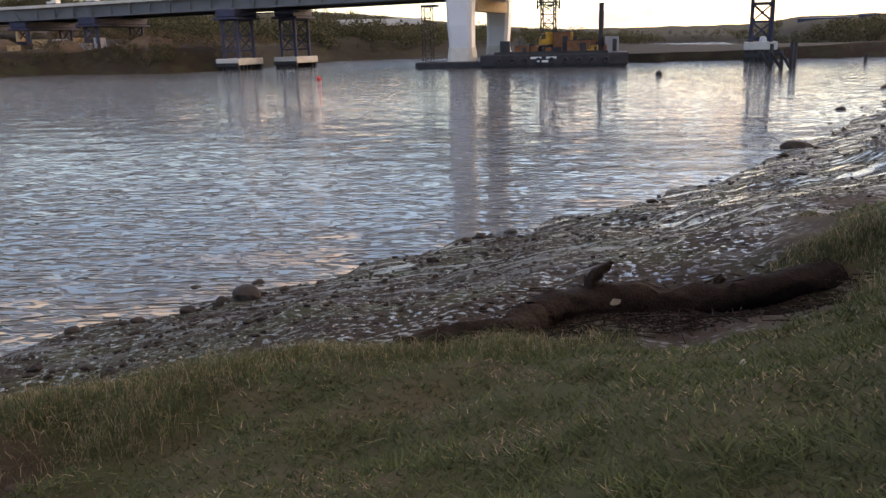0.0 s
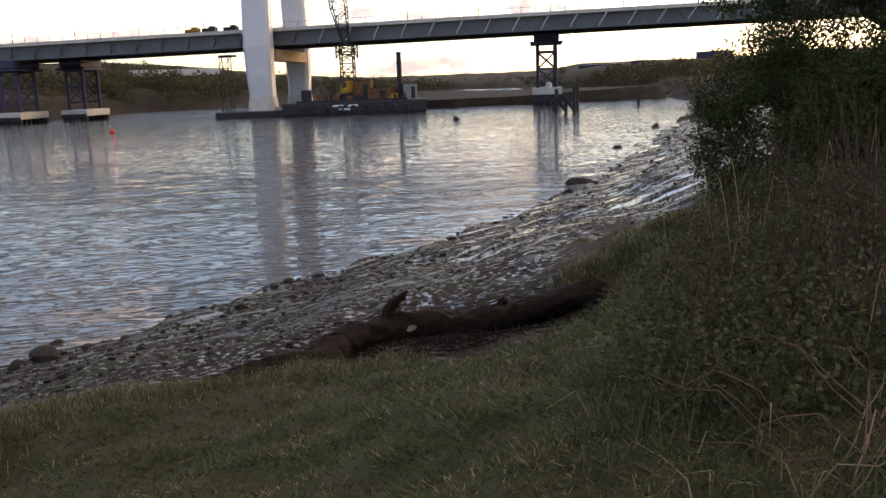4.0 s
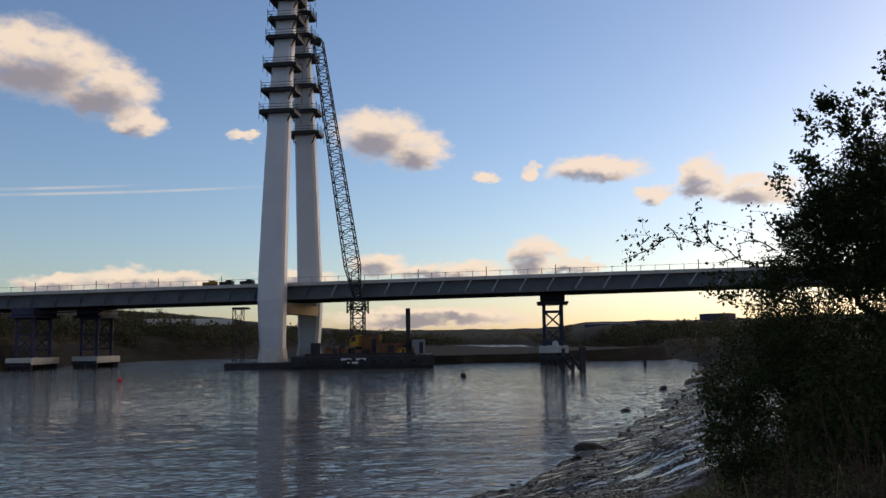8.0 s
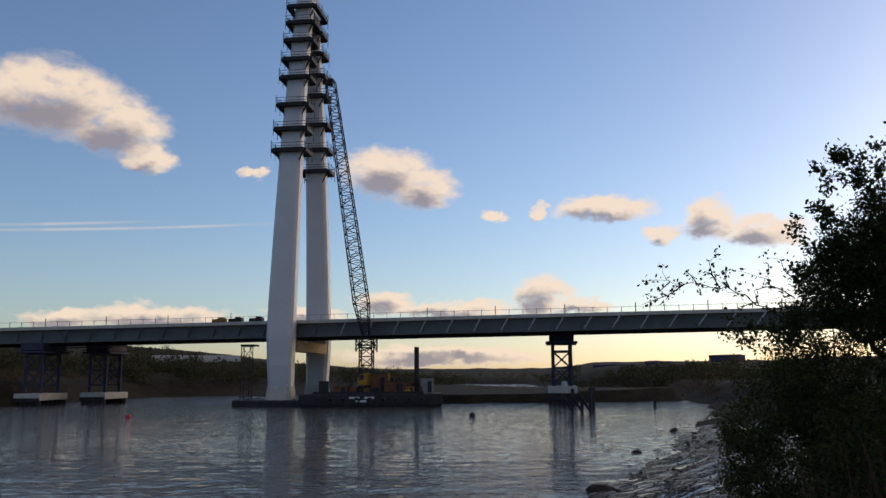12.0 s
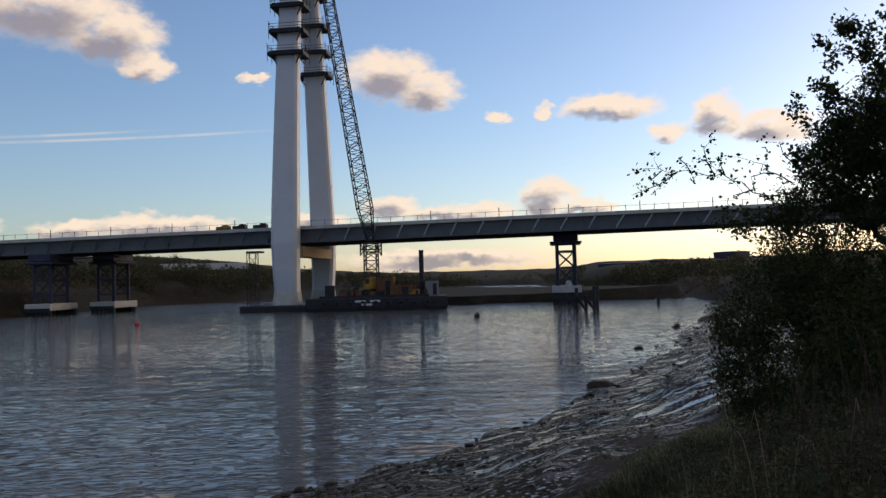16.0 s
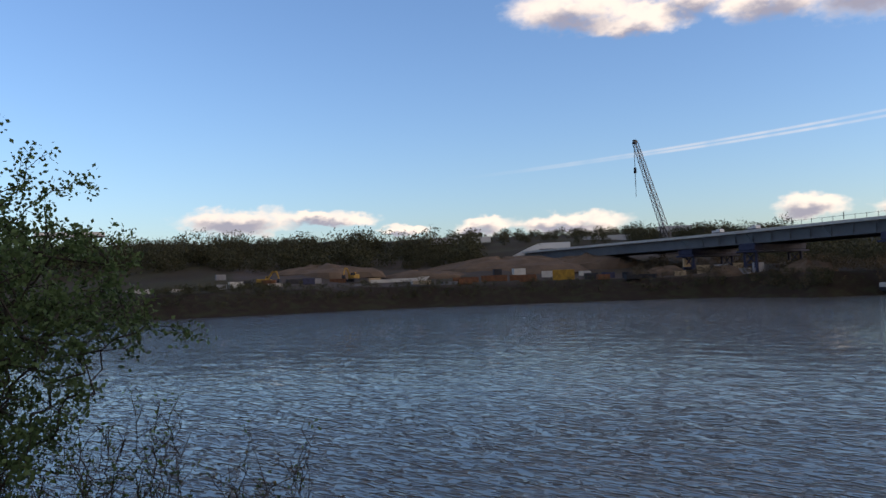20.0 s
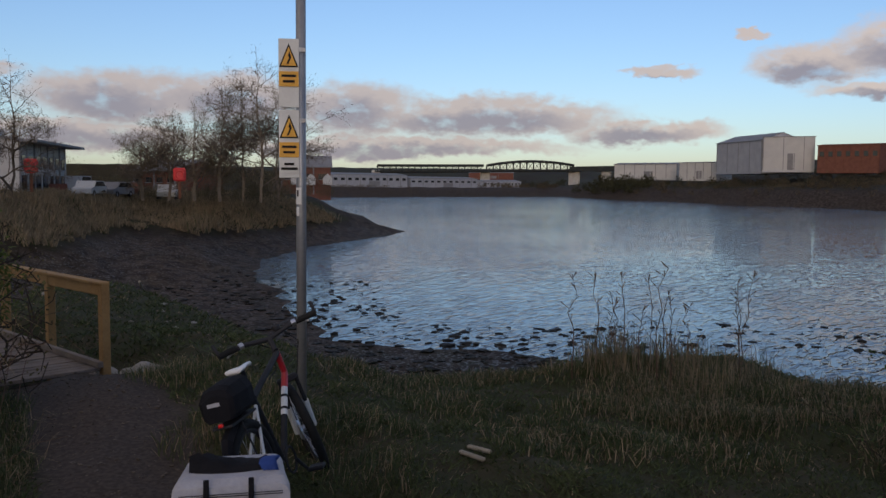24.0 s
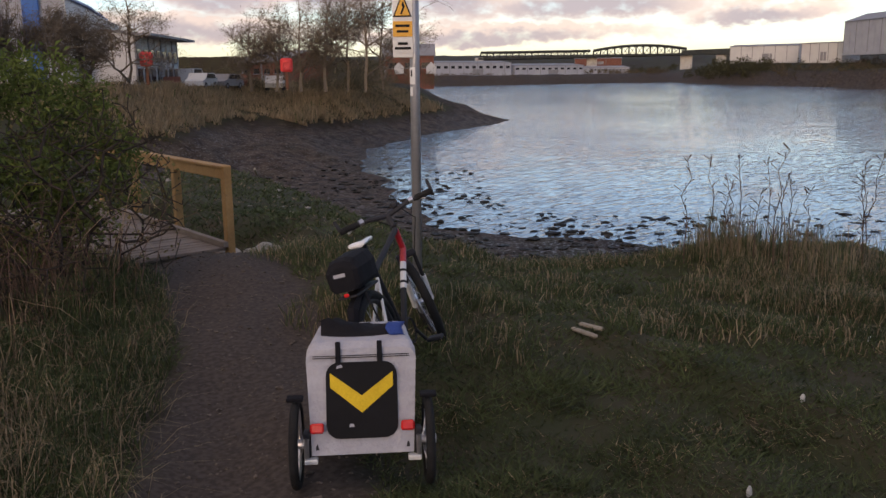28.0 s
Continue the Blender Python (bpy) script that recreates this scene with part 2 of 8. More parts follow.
# ---- mesh tools ----
class Geo:
    """Collects vertices and faces of one mesh."""

    def __init__(self):
        self.v, self.f = [], []

    def add(self, vs, fs):
        k = len(self.v)
        self.v.extend(tuple(p) for p in vs)
        self.f.extend(tuple(i + k for i in q) for q in fs)
        return self

    def box(self, c, s, m=None, bevel=0.0):
        x, y, z = (a / 2 for a in s)
        if bevel:
            b = min(bevel, x * 0.9, y * 0.9, z * 0.9)
            vs = []
            for sx in (-1, 1):
                for sy in (-1, 1):
                    for sz in (-1, 1):
                        vs += [(sx * (x - b), sy * (y - b), sz * z), (sx * (x - b), sy * y, sz * (z - b)), (sx * x, sy * (y - b), sz * (z - b))]
            bm = bmesh.new()
            for p in vs:
                bm.verts.new(p)
            bmesh.ops.convex_hull(bm, input=bm.verts)
            bm.verts.index_update()
            vs, fs = [v.co.copy() for v in bm.verts], [[v.index for v in q.verts] for q in bm.faces]
            bm.free()
        else:
            vs = [Vector((sx * x, sy * y, sz * z)) for sx in (-1, 1) for sy in (-1, 1) for sz in (-1, 1)]
            fs = [(0, 1, 3, 2), (4, 6, 7, 5), (0, 4, 5, 1), (2, 3, 7, 6), (0, 2, 6, 4), (1, 5, 7, 3)]
        m = m or Matrix()
        c = Vector(c)
        return self.add([m @ (Vector(p) + c) for p in vs], fs)

    def beam(self, p, q, w, h=None, up=(0, 0, 1)):
        p, q = Vector(p), Vector(q)
        d = q - p
        ln = d.length
        d.normalize()
        s = d.cross(Vector(up))
        if s.length < 1e-3:
            s = d.cross(Vector((0, 1, 0)))
        s.normalize()
        u = s.cross(d)
        m = Matrix((s, d, u)).transposed().to_4x4()
        m.translation = (p + q) / 2
        return self.box((0, 0, 0), (w, ln, h or w), m)

    def tube(self, pts, rad, n=6, cap=True):
        pts = [Vector(p) for p in pts]
        if not hasattr(rad, "__len__"):
            rad = [rad] * len(pts)
        vs, fs = [], []
        side = None
        for i, p in enumerate(pts):
            d = (pts[min(i + 1, len(pts) - 1)] - pts[max(i - 1, 0)]).normalized()
            if side is None:
                side = d.cross(Vector((0, 0, 1)))
                if side.length < 1e-3:
                    side = Vector((1, 0, 0))
            side = (side - d * side.dot(d)).normalized()
            o = d.cross(side)
            vs += [p + (side * math.cos(t) + o * math.sin(t)) * rad[i] for t in (2 * math.pi * k / n for k in range(n))]
        for i in range(len(pts) - 1):
            fs += [(i * n + k, i * n + (k + 1) % n, (i + 1) * n + (k + 1) % n, (i + 1) * n + k) for k in range(n)]
        if cap:
            fs += [tuple(range(n))[::-1], tuple((len(pts) - 1) * n + k for k in range(n))]
        return self.add(vs, fs)

    def ring(self, c, r, w, axis="x", n=28, k=6, m=None):
        """A torus round an axis."""
        vs, fs = [], []
        for i in range(n):
            t = 2 * math.pi * i / n
            for j in range(k):
                s = 2 * math.pi * j / k
                q = (r + w * math.cos(s))
                p = (w * math.sin(s), q * math.cos(t), q * math.sin(t))
                if axis == "z":
                    p = (p[1], p[2], p[0])
                vs.append(Vector(p) + Vector(c))
        for i in range(n):
            for j in range(k):
                fs.append((i * k + j, ((i + 1) % n) * k + j, ((i + 1) % n) * k + (j + 1) % k, i * k + (j + 1) % k))
        return self.add([m @ p for p in vs] if m else vs, fs)

    def prism(self, outline, y0, y1, m=None):
        """An outline in x and z, drawn out from y0 to y1."""
        n = len(outline)
        vs = [Vector((x, y0, z)) for x, z in outline] + [Vector((x, y1, z)) for x, z in outline]
        fs = [tuple(range(n)), tuple(range(n, 2 * n))[::-1]] + [(i, i + n, (i + 1) % n + n, (i + 1) % n) for i in range(n)]
        return self.add([m @ p for p in vs] if m else vs, fs)

    def loft(self, rings):
        n = len(rings[0])
        vs = [p for q in rings for p in q]
        fs = [(i * n + k, i * n + (k + 1) % n, (i + 1) * n + (k + 1) % n, (i + 1) * n + k) for i in range(len(rings) - 1) for k in range(n)]
        fs += [tuple(range(n))[::-1], tuple((len(rings) - 1) * n + k for k in range(n))]
        return self.add(vs, fs)


def mesh_of(name, g, mat, smooth=False):
    me = bpy.data.meshes.new(name)
    me.from_pydata([tuple(p) for p in g.v], [], g.f)
    bm = bmesh.new()
    bm.from_mesh(me)
    bmesh.ops.recalc_face_normals(bm, faces=bm.faces)
    bm.to_mesh(me)
    bm.free()
    me.materials.append(mat)
    if smooth:
        me.polygons.foreach_set("use_smooth", [True] * len(me.polygons))
    return me


def part(name, g, mat, parent=None, label="", smooth=False):
    """One mesh object, under a thing or a part."""
    ob = new(name, mesh_of(name, g, mat, smooth) if isinstance(g, Geo) else g)
    if parent is not None:
        ob.parent = parent
    if label:
        ob["label"] = label
    return ob


def thing(name, label, category, m=None, group="", kind=""):
    ob = new(name)
    ob.matrix_world = m or Matrix()
    return tagged(ob, label, category, group, kind)


def fast_mesh(name, co, faces_per, mat, smooth=False):
    """A mesh from arrays: co (n, k, 3) are n faces of k corners each, none shared."""
    n, k = co.shape[:2]
    me = bpy.data.meshes.new(name)
    me.vertices.add(n * k)
    me.vertices.foreach_set("co", np.ascontiguousarray(co, dtype=np.float32).ravel())
    me.loops.add(n * k)
    me.loops.foreach_set("vertex_index", np.arange(n * k, dtype=np.int32))
    me.polygons.add(n)
    me.polygons.foreach_set("loop_start", np.arange(0, n * k, k, dtype=np.int32))
    me.update(calc_edges=True)
    me.materials.append(mat)
    return me


# ---- the lie of the land ----
NEAR_BANK = [(196, 650), (158, 505), (124, 300), (112, 251), (95, 180), (83, 155), (65, 120), (36.5, 75.7), (32.5, 67.7), (20.5, 50), (12.5, 38.5),
                  (6.3, 31.2), (1.2, 27), (-3, 22.8), (-6.5, 19.8), (-9.5, 16.5), (-16, 13.5), (-28, 8), (-36, -1), (-34, -7.5), (-30, -11.5), (-27, -14.5),
                  (-24, -19), (-23.5, -24), (-30, -34), (-40, -45), (-50, -55), (-62, -61.5), (-84, -69), (-92, -74), (-88, -90)]
FAR_BANK = [(-120, -130), (-200, -215), (-340, -340),
                  (-600, -560), (-900, -900), (-1100, -700), (-640, -400), (-534, -310), (-438, -232), (-332, -113), (-254, -15), (-215, 60), (-175, 112), (-160, 156),
                  (-129, 188), (-95, 212), (-68, 200), (-58, 215), (-46, 270), (-40, 297), (-14, 317), (26, 420), (96, 610), (150, 680)]
RIVER = np.array(NEAR_BANK + FAR_BANK, float)


def river_distance(x, y):
    """How far (x, y) lies from the water's edge: above 0 on land, below 0 in the river."""
    x, y = np.asarray(x, float), np.asarray(y, float)
    best, inside = np.full(x.shape, 1e9), np.zeros(x.shape, bool)
    for (ax, ay), (bx, by) in zip(RIVER, np.roll(RIVER, -1, 0)):
        dx, dy = bx - ax, by - ay
        t = np.clip(((x - ax) * dx + (y - ay) * dy) / (dx * dx + dy * dy), 0, 1)
        best = np.minimum(best, np.hypot(x - ax - t * dx, y - ay - t * dy))
        hit = ((ay > y) != (by > y)) & (x < dx * (y - ay) / (dy if dy else 1e-9) + ax)
        inside ^= hit
    return np.where(inside, -best, best)


def step(a, b, v):
    t = np.clip((v - a) / (b - a), 0, 1)
    return t * t * (3 - 2 * t)


def waves2(x, y, size, seed):
    """A cheap smooth noise in -1..1 from a few crossed sines."""
    r = np.random.RandomState(seed)
    out = np.zeros(np.shape(x))
    for k in range(6):
        a, p = r.uniform(0, 6.28), r.uniform(0, 6.28)
        f = 6.28 / size * r.uniform(0.6, 1.8)
        out = out + np.sin((x * math.cos(a) + y * math.sin(a)) * f + p)
    return out / 3.2


def ground_height(x, y):
    x, y = np.asarray(x, float), np.asarray(y, float)
    s = river_distance(x, y)
    s = s + waves2(x, y, 5, 3) * 0.5 * step(2, 30, np.hypot(x, y)) + waves2(x, y, 23, 5) * 1.2 * step(40, 120, np.hypot(x, y))
    up = np.interp(s, [-40, -3, 0, 4, 9, 11.2, 12.6, 17, 22, 60, 400], [-4, -0.5, 0, 0.75, 2.05, 2.45, 2.95, 4.45, 4.75, 5.4, 16])
    bay = np.interp(s, [-40, -12, -7, 0, 8, 13.0, 16.0, 18.3, 20, 22, 25, 30, 60, 400], [-4, -0.5, -0.07, 0.02, 0.45, 1.2, 3.5, 4.0, 4.26, 4.36, 4.45, 4.6, 5.2, 12])
    point = np.interp(s, [-40, -3, 0, 5, 9, 12, 17, 60, 400], [-4, -0.3, 0, 0.55, 1.7, 3.0, 4.9, 5.3, 10])
    far = np.interp(s, [-40, -3, 0, 3, 9, 40, 90, 150, 300, 600, 1500], [-4, -0.5, 0, 2.2, 5.5, 7.5, 12, 19, 33, 44, 60])
    far = 5.5 + (far - 5.5) * (1 - 0.62 * step(-8, 6, np.degrees(np.arctan2(x, y))))
    steep = np.interp(s, [-40, -3, 0, 3, 5, 8, 11, 60, 400], [-4, -0.3, 0, 0.9, 2.0, 3.9, 4.9, 5.3, 10])
    w_steep = step(-147, -139, np.degrees(np.arctan2(x, y)))
    point = point * (1 - w_steep) + steep * w_steep
    w_bay = step(1.5, -4, y)
    w_point = step(-38, -48, y + 0.25 * x + 8)
    z = up * (1 - w_bay) + bay * w_bay
    z = z * (1 - w_point) + point * w_point
    is_far = (x < -45) & (y > -0.95 * x - 1e4) & ((y > 0.55 * x - 10) | (x < -1000)) | ((y > 200) & (x < 100))
    z = np.where(is_far, far, z)
    land = step(0.5, 4, s)
    z = z + waves2(x, y, 1.7, 8) * 0.05 * land + waves2(x, y, 6.5, 9) * 0.10 * land + waves2(x, y, 60, 4) * 1.0 * step(60, 160, np.hypot(x, y)) * step(8, 40, s)
    # the bank falls away towards the bay
    bearing_ = np.degrees(np.arctan2(x, y))
    z = z - (0.025 + 0.045 * step(-112, -121, bearing_)) * np.clip(np.hypot(x, y) - 3.6, 0, 9.5) * step(-138, -129, bearing_) * step(-80, -95, bearing_) * step(40, 20, np.hypot(x, y)) * step(3, 8, s)
    # the gentle grass slope beyond the footbridge, down to the inlet mud
    away = np.hypot(x, y)
    lip = np.interp(bearing_, [-150, -146, -142, -138, -134, -130], [22, 22, 19, 15, 12, 11])
    lip_z = 6.05 - lip * np.interp(bearing_, [-150, -146, -142, -138, -134, -130], [0.095, 0.104, 0.130, 0.160, 0.183, 0.200])
    slope_ = np.where(away < lip, 4.2 + (lip_z - 4.2) * np.clip((away - 6) / (lip - 6), 0, 1), lip_z - (away - lip) * 0.32)
    z = z + (np.maximum(z, slope_) - z) * step(-156, -150, bearing_) * step(-127, -131, bearing_) * step(5.5, 8, away)
    # the ditch under the footbridge
    u_, v_ = -0.991 * (x + 5.44) + 0.13 * (y + 8.05), -0.13 * (x + 5.44) - 0.991 * (y + 8.05)
    z = z - 0.2 * step(0.0, 0.1, v_) * step(-2.8, -1.6, u_) * step(1.6, 0.4, u_) * step(5.6, 4.6, v_) - 0.3 * step(0.1, 0.7, v_) * step(5.6, 4.6, v_) * step(-2.8, -1.6, u_) * step(1.6, 0.4, u_) - 0.20 * step(-1.6, -0.3, v_) * step(0.1, 0.0, v_) * step(-2.8, -1.6, u_) * step(0.9, 0.3, u_)
    z = z + 0.60 * np.exp(-(((x + 10.0) / 2.0) ** 2 + ((y - 0.5) / 2.3) ** 2))
    # small rises and dips by the path
    z = z - 0.05 * np.exp(-((x + 2.5) ** 2 + (y + 2.55) ** 2) / 0.3) + 0.10 * np.exp(-((x + 3.7) ** 2 + (y + 3.4) ** 2) / 0.5) + 0.14 * np.exp(-((x + 4.92) ** 2 + (y + 4.6) ** 2) / 0.8)
    # the hollow behind the stranded log, and the grassy shoulder downstream of it
    z = z - 0.9 * np.exp(-(((x - 4.6) / 2.1) ** 2 + ((y - 12.3) / 1.5) ** 2)) - 0.42 * np.exp(-(((x - 2.9) / 1.5) ** 2 + ((y - 7.5) / 1.5) ** 2)) - 0.65 * np.exp(-(((x - 3.6) / 1.9) ** 2 + ((y - 9.9) / 1.4) ** 2)) - 0.2 * np.exp(-(((x - 1.2) / 1.2) ** 2 + ((y - 10.8) / 0.9) ** 2)) + 0.65 * np.exp(-(((x + 3.3) / 3.0) ** 2 + ((y - 8.5) / 1.5) ** 2))
    # the upstream ridge
    z = z + 7.0 * step(330, 500, np.hypot(x, y)) * step(17.5, 22, np.degrees(np.arctan2(x, y))) * step(60, 40, np.degrees(np.arctan2(x, y))) * step(4, 30, s)
    # tidal water over the flats in front of the hawthorn
    z = z - 1.3 * np.exp(-(((x + 27) / 6.5) ** 2 + ((y - 4) / 7.5) ** 2))
    z = z - 0.7 * np.exp(-(((x + 27) / 5.5) ** 2 + ((y + 5.5) / 5.0) ** 2))
    # the north bank goes on downstream, past the inlet, as far as the truss bridge
    edge_ = 435 + 6.0 * np.clip(bearing_ + 133.3, 0, 20) + 60 * np.clip(bearing_ + 118.3, 0, 20)
    z = np.where((bearing_ > -140) & (bearing_ < -112), np.maximum(z, np.clip((away - edge_) * 0.17, -3, 5.2) + 0.4 * waves2(x, y, 30, 21) * step(5, 30, away - edge_)), z)
    # the bramble mound upstream of the viewpoint
    z = z + 0.6 * np.exp(-(((x - 5.4) / 2.4) ** 2 + ((y - 3.8) / 3.2) ** 2))
    return z


def turf_level(x, y):
    """How far the ground lies above the line where turf begins."""
    w = step(1.5, -4, y)
    w2 = step(-42, -50, y + 0.25 * x)
    line = (2.62 * (1 - w) + 2.45 * w) * (1 - w2) + (2.6 - 0.9 * step(-147, -139, np.degrees(np.arctan2(x, y)))) * w2
    line = line + 1.1 * np.exp(-(((x - 3.0) / 2.4) ** 2 + ((y - 11.0) / 1.3) ** 2))
    return ground_height(x, y) - line + 0.22 * waves2(x, y, 3.0, 12)


# ---- ground and water ----
def ground_material():
    m = material("bank_soil", (0.042, 0.031, 0.023), 0.85, (0.019, 0.014, 0.011), 0.8, 14.0, 0.6, spread=0.45)
    n, l = m.node_tree.nodes, m.node_tree.links
    b = n["Principled BSDF"]
    soil = b.inputs["Base Color"].links[0].from_socket
    at = n.new("ShaderNodeAttribute")
    at.attribute_name = "cover"
    sep = n.new("ShaderNodeSeparateColor")
    l.new(at.outputs["Color"], sep.inputs[0])

    def noise_mix(sock, col_a, col_b, scale, base):
        t = n.new("ShaderNodeTexNoise")
        t.inputs["Scale"].default_value, t.inputs["Detail"].default_value = scale, 8
        g = n.new("ShaderNodeNewGeometry")
        l.new(g.outputs["Position"], t.inputs["Vector"])
        r = n.new("ShaderNodeMapRange")
        r.inputs[1].default_value, r.inputs[2].default_value = 0.38, 0.62
        l.new(t.outputs[0], r.inputs[0])
        c = n.new("ShaderNodeMix")
        c.data_type = "RGBA"
        c.inputs[6].default_value, c.inputs[7].default_value = (*col_a, 1), (*col_b, 1)
        l.new(r.outputs[0], c.inputs[0])
        d = n.new("ShaderNodeMix")
        d.data_type = "RGBA"
        l.new(sock, d.inputs[0])
        l.new(base, d.inputs[6])
        l.new(c.outputs[2], d.inputs[7])
        return d.outputs[2], t

    col, _ = noise_mix(sep.outputs[0], (0.032, 0.036, 0.017), (0.048, 0.041, 0.024), 1.7, soil)      # turf
    col, _ = noise_mix(sep.outputs[1], (0.008, 0.006, 0.0047), (0.033, 0.0245, 0.0185), 16.0, col)      # wet mud and shingle
    green = n.new("ShaderNodeTexNoise")
    green.inputs["Scale"].default_value, green.inputs["Detail"].default_value = 0.45, 5
    green_r = n.new("ShaderNodeMapRange")
    for i_, v_ in enumerate((0.47, 0.62, 0.0, 0.75)):
        green_r.inputs[i_ + 1].default_value = v_
    g0 = n.new("ShaderNodeNewGeometry")
    l.new(g0.outputs["Position"], green.inputs["Vector"])
    l.new(green.outputs[0], green_r.inputs[0])
    weedy = n.new("ShaderNodeMath")
    weedy.operation = "MULTIPLY"
    l.new(green_r.outputs[0], weedy.inputs[0])
    l.new(sep.outputs[1], weedy.inputs[1])
    col, _ = noise_mix(weedy.outputs[0], (0.013, 0.016, 0.008), (0.040, 0.044, 0.022), 13.0, col)    # green weed on the shingle
    col, _ = noise_mix(sep.outputs[2], (0.042, 0.035, 0.0305), (0.070, 0.057, 0.049), 30.0, col)        # trodden path
    l.new(col, b.inputs["Base Color"])
    # the inlet mud is browner and paler than the beach
    ly = n.new("ShaderNodeSeparateXYZ")
    l.new(g0.outputs["Position"], ly.inputs[0])
    lm = n.new("ShaderNodeMapRange")
    for i_, v_ in enumerate((-8.0, -26.0, 0.0, 0.8)):
        lm.inputs[i_ + 1].default_value = v_
    l.new(ly.outputs[1], lm.inputs[0])
    inlet = n.new("ShaderNodeMath")
    inlet.operation = "MULTIPLY"
    l.new(lm.outputs[0], inlet.inputs[0])
    l.new(sep.outputs[1], inlet.inputs[1])
    col, _ = noise_mix(inlet.outputs[0], (0.026, 0.020, 0.016), (0.085, 0.064, 0.050), 1.3, col)
    l.new(col, b.inputs["Base Color"])
    # wet mud shines in patches
    t = n.new("ShaderNodeTexNoise")
    t.inputs["Scale"].default_value, t.inputs["Detail"].default_value = 7.0, 9
    g = n.new("ShaderNodeNewGeometry")
    l.new(g.outputs["Position"], t.inputs["Vector"])
    r = n.new("ShaderNodeMapRange")
    r.inputs[1].default_value, r.inputs[2].default_value = 0.545, 0.61
    r.inputs[3].default_value, r.inputs[4].default_value = 0.0, 0.62
    l.new(t.outputs[0], r.inputs[0])
    mu = n.new("ShaderNodeMath")
    mu.operation = "MULTIPLY"
    # long wet runnels upstream
    rl = n.new("ShaderNodeTexNoise")
    rl.inputs["Scale"].default_value, rl.inputs["Detail"].default_value = 1.0, 7
    rm = n.new("ShaderNodeMapping")
    rm.inputs["Rotation"].default_value = (0, 0, radians(-52))
    rm.inputs["Scale"].default_value = (0.55, 2.6, 1.0)
    l.new(g.outputs["Position"], rm.inputs["Vector"])
    l.new(rm.outputs[0], rl.inputs["Vector"])
    rr = n.new("ShaderNodeMapRange")
    for i_, v_ in enumerate((0.53, 0.61, 0.0, 0.74)):
        rr.inputs[i_ + 1].default_value = v_
    l.new(rl.outputs[0], rr.inputs[0])
    up_ = n.new("ShaderNodeSeparateXYZ")
    l.new(g.outputs["Position"], up_.inputs[0])
    um = n.new("ShaderNodeMapRange")
    for i_, v_ in enumerate((13.0, 24.0, 0.0, 1.0)):
        um.inputs[i_ + 1].default_value = v_
    l.new(up_.outputs[1], um.inputs[0])
    run = n.new("ShaderNodeMath")
    run.operation = "MULTIPLY"
    l.new(rr.outputs[0], run.inputs[0])
    l.new(um.outputs[0], run.inputs[1])
    both = n.new("ShaderNodeMath")
    both.operation = "MAXIMUM"
    l.new(r.outputs[0], both.inputs[0])
    l.new(run.outputs[0], both.inputs[1])
    l.new(both.outputs[0], mu.inputs[0])
    wet = n.new("ShaderNodeMath")
    wet.operation = "MULTIPLY"
    l.new(sep.outputs[1], wet.inputs[0])
    l.new(at.outputs["Alpha"], wet.inputs[1])
    l.new(wet.outputs[0], mu.inputs[1])
    # the inlet mud is drier than the upstream beach
    ps = n.new("ShaderNodeSeparateXYZ")
    l.new(g.outputs["Position"], ps.inputs[0])
    bay_dry = n.new("ShaderNodeMapRange")
    for i_, v_ in enumerate((-24.0, -2.0, 0.45, 1.0)):
        bay_dry.inputs[i_ + 1].default_value = v_
    l.new(ps.outputs[1], bay_dry.inputs[0])
    mu2 = n.new("ShaderNodeMath")
    mu2.operation = "MULTIPLY"
    l.new(mu.outputs[0], mu2.inputs[0])
    l.new(bay_dry.outputs[0], mu2.inputs[1])
    mu = mu2
    su = n.new("ShaderNodeMath")
    su.operation = "SUBTRACT"
    su.inputs[0].default_value = 0.86
    l.new(mu.outputs[0], su.inputs[1])
    l.new(su.outputs[0], b.inputs["Roughness"])
    gl = n.new("ShaderNodeMath")
    gl.operation = "MULTIPLY_ADD"
    l.new(mu.outputs[0], gl.inputs[0])
    gl.inputs[1].default_value, gl.inputs[2].default_value = 1.0, 0.06
    l.new(gl.outputs[0], b.inputs["Specular IOR Level"])
    return m


def path_cover(x, y):
    """How much of the trodden path lies at (x, y): it runs past the trailer to the footbridge."""
    line = [(0.2, 1.0), (-1.1, -1.6), (-2.05, -2.85), (-3.05, -4.2), (-3.55, -4.95), (-3.95, -5.9), (-4.35, -7.0), (-4.75, -8.0)]
    d = np.full(np.shape(x), 1e9)
    for (ax, ay), (bx, by) in zip(line, line[1:]):
        t = np.clip(((x - ax) * (bx - ax) + (y - ay) * (by - ay)) / ((bx - ax) ** 2 + (by - ay) ** 2), 0, 1)
        d = np.minimum(d, np.hypot(x - ax - t * (bx - ax), y - ay - t * (by - ay)))
    return step(0.74, 0.42, d + waves2(x, y, 0.9, 31) * 0.10) * step(1.2, -1.2, y)


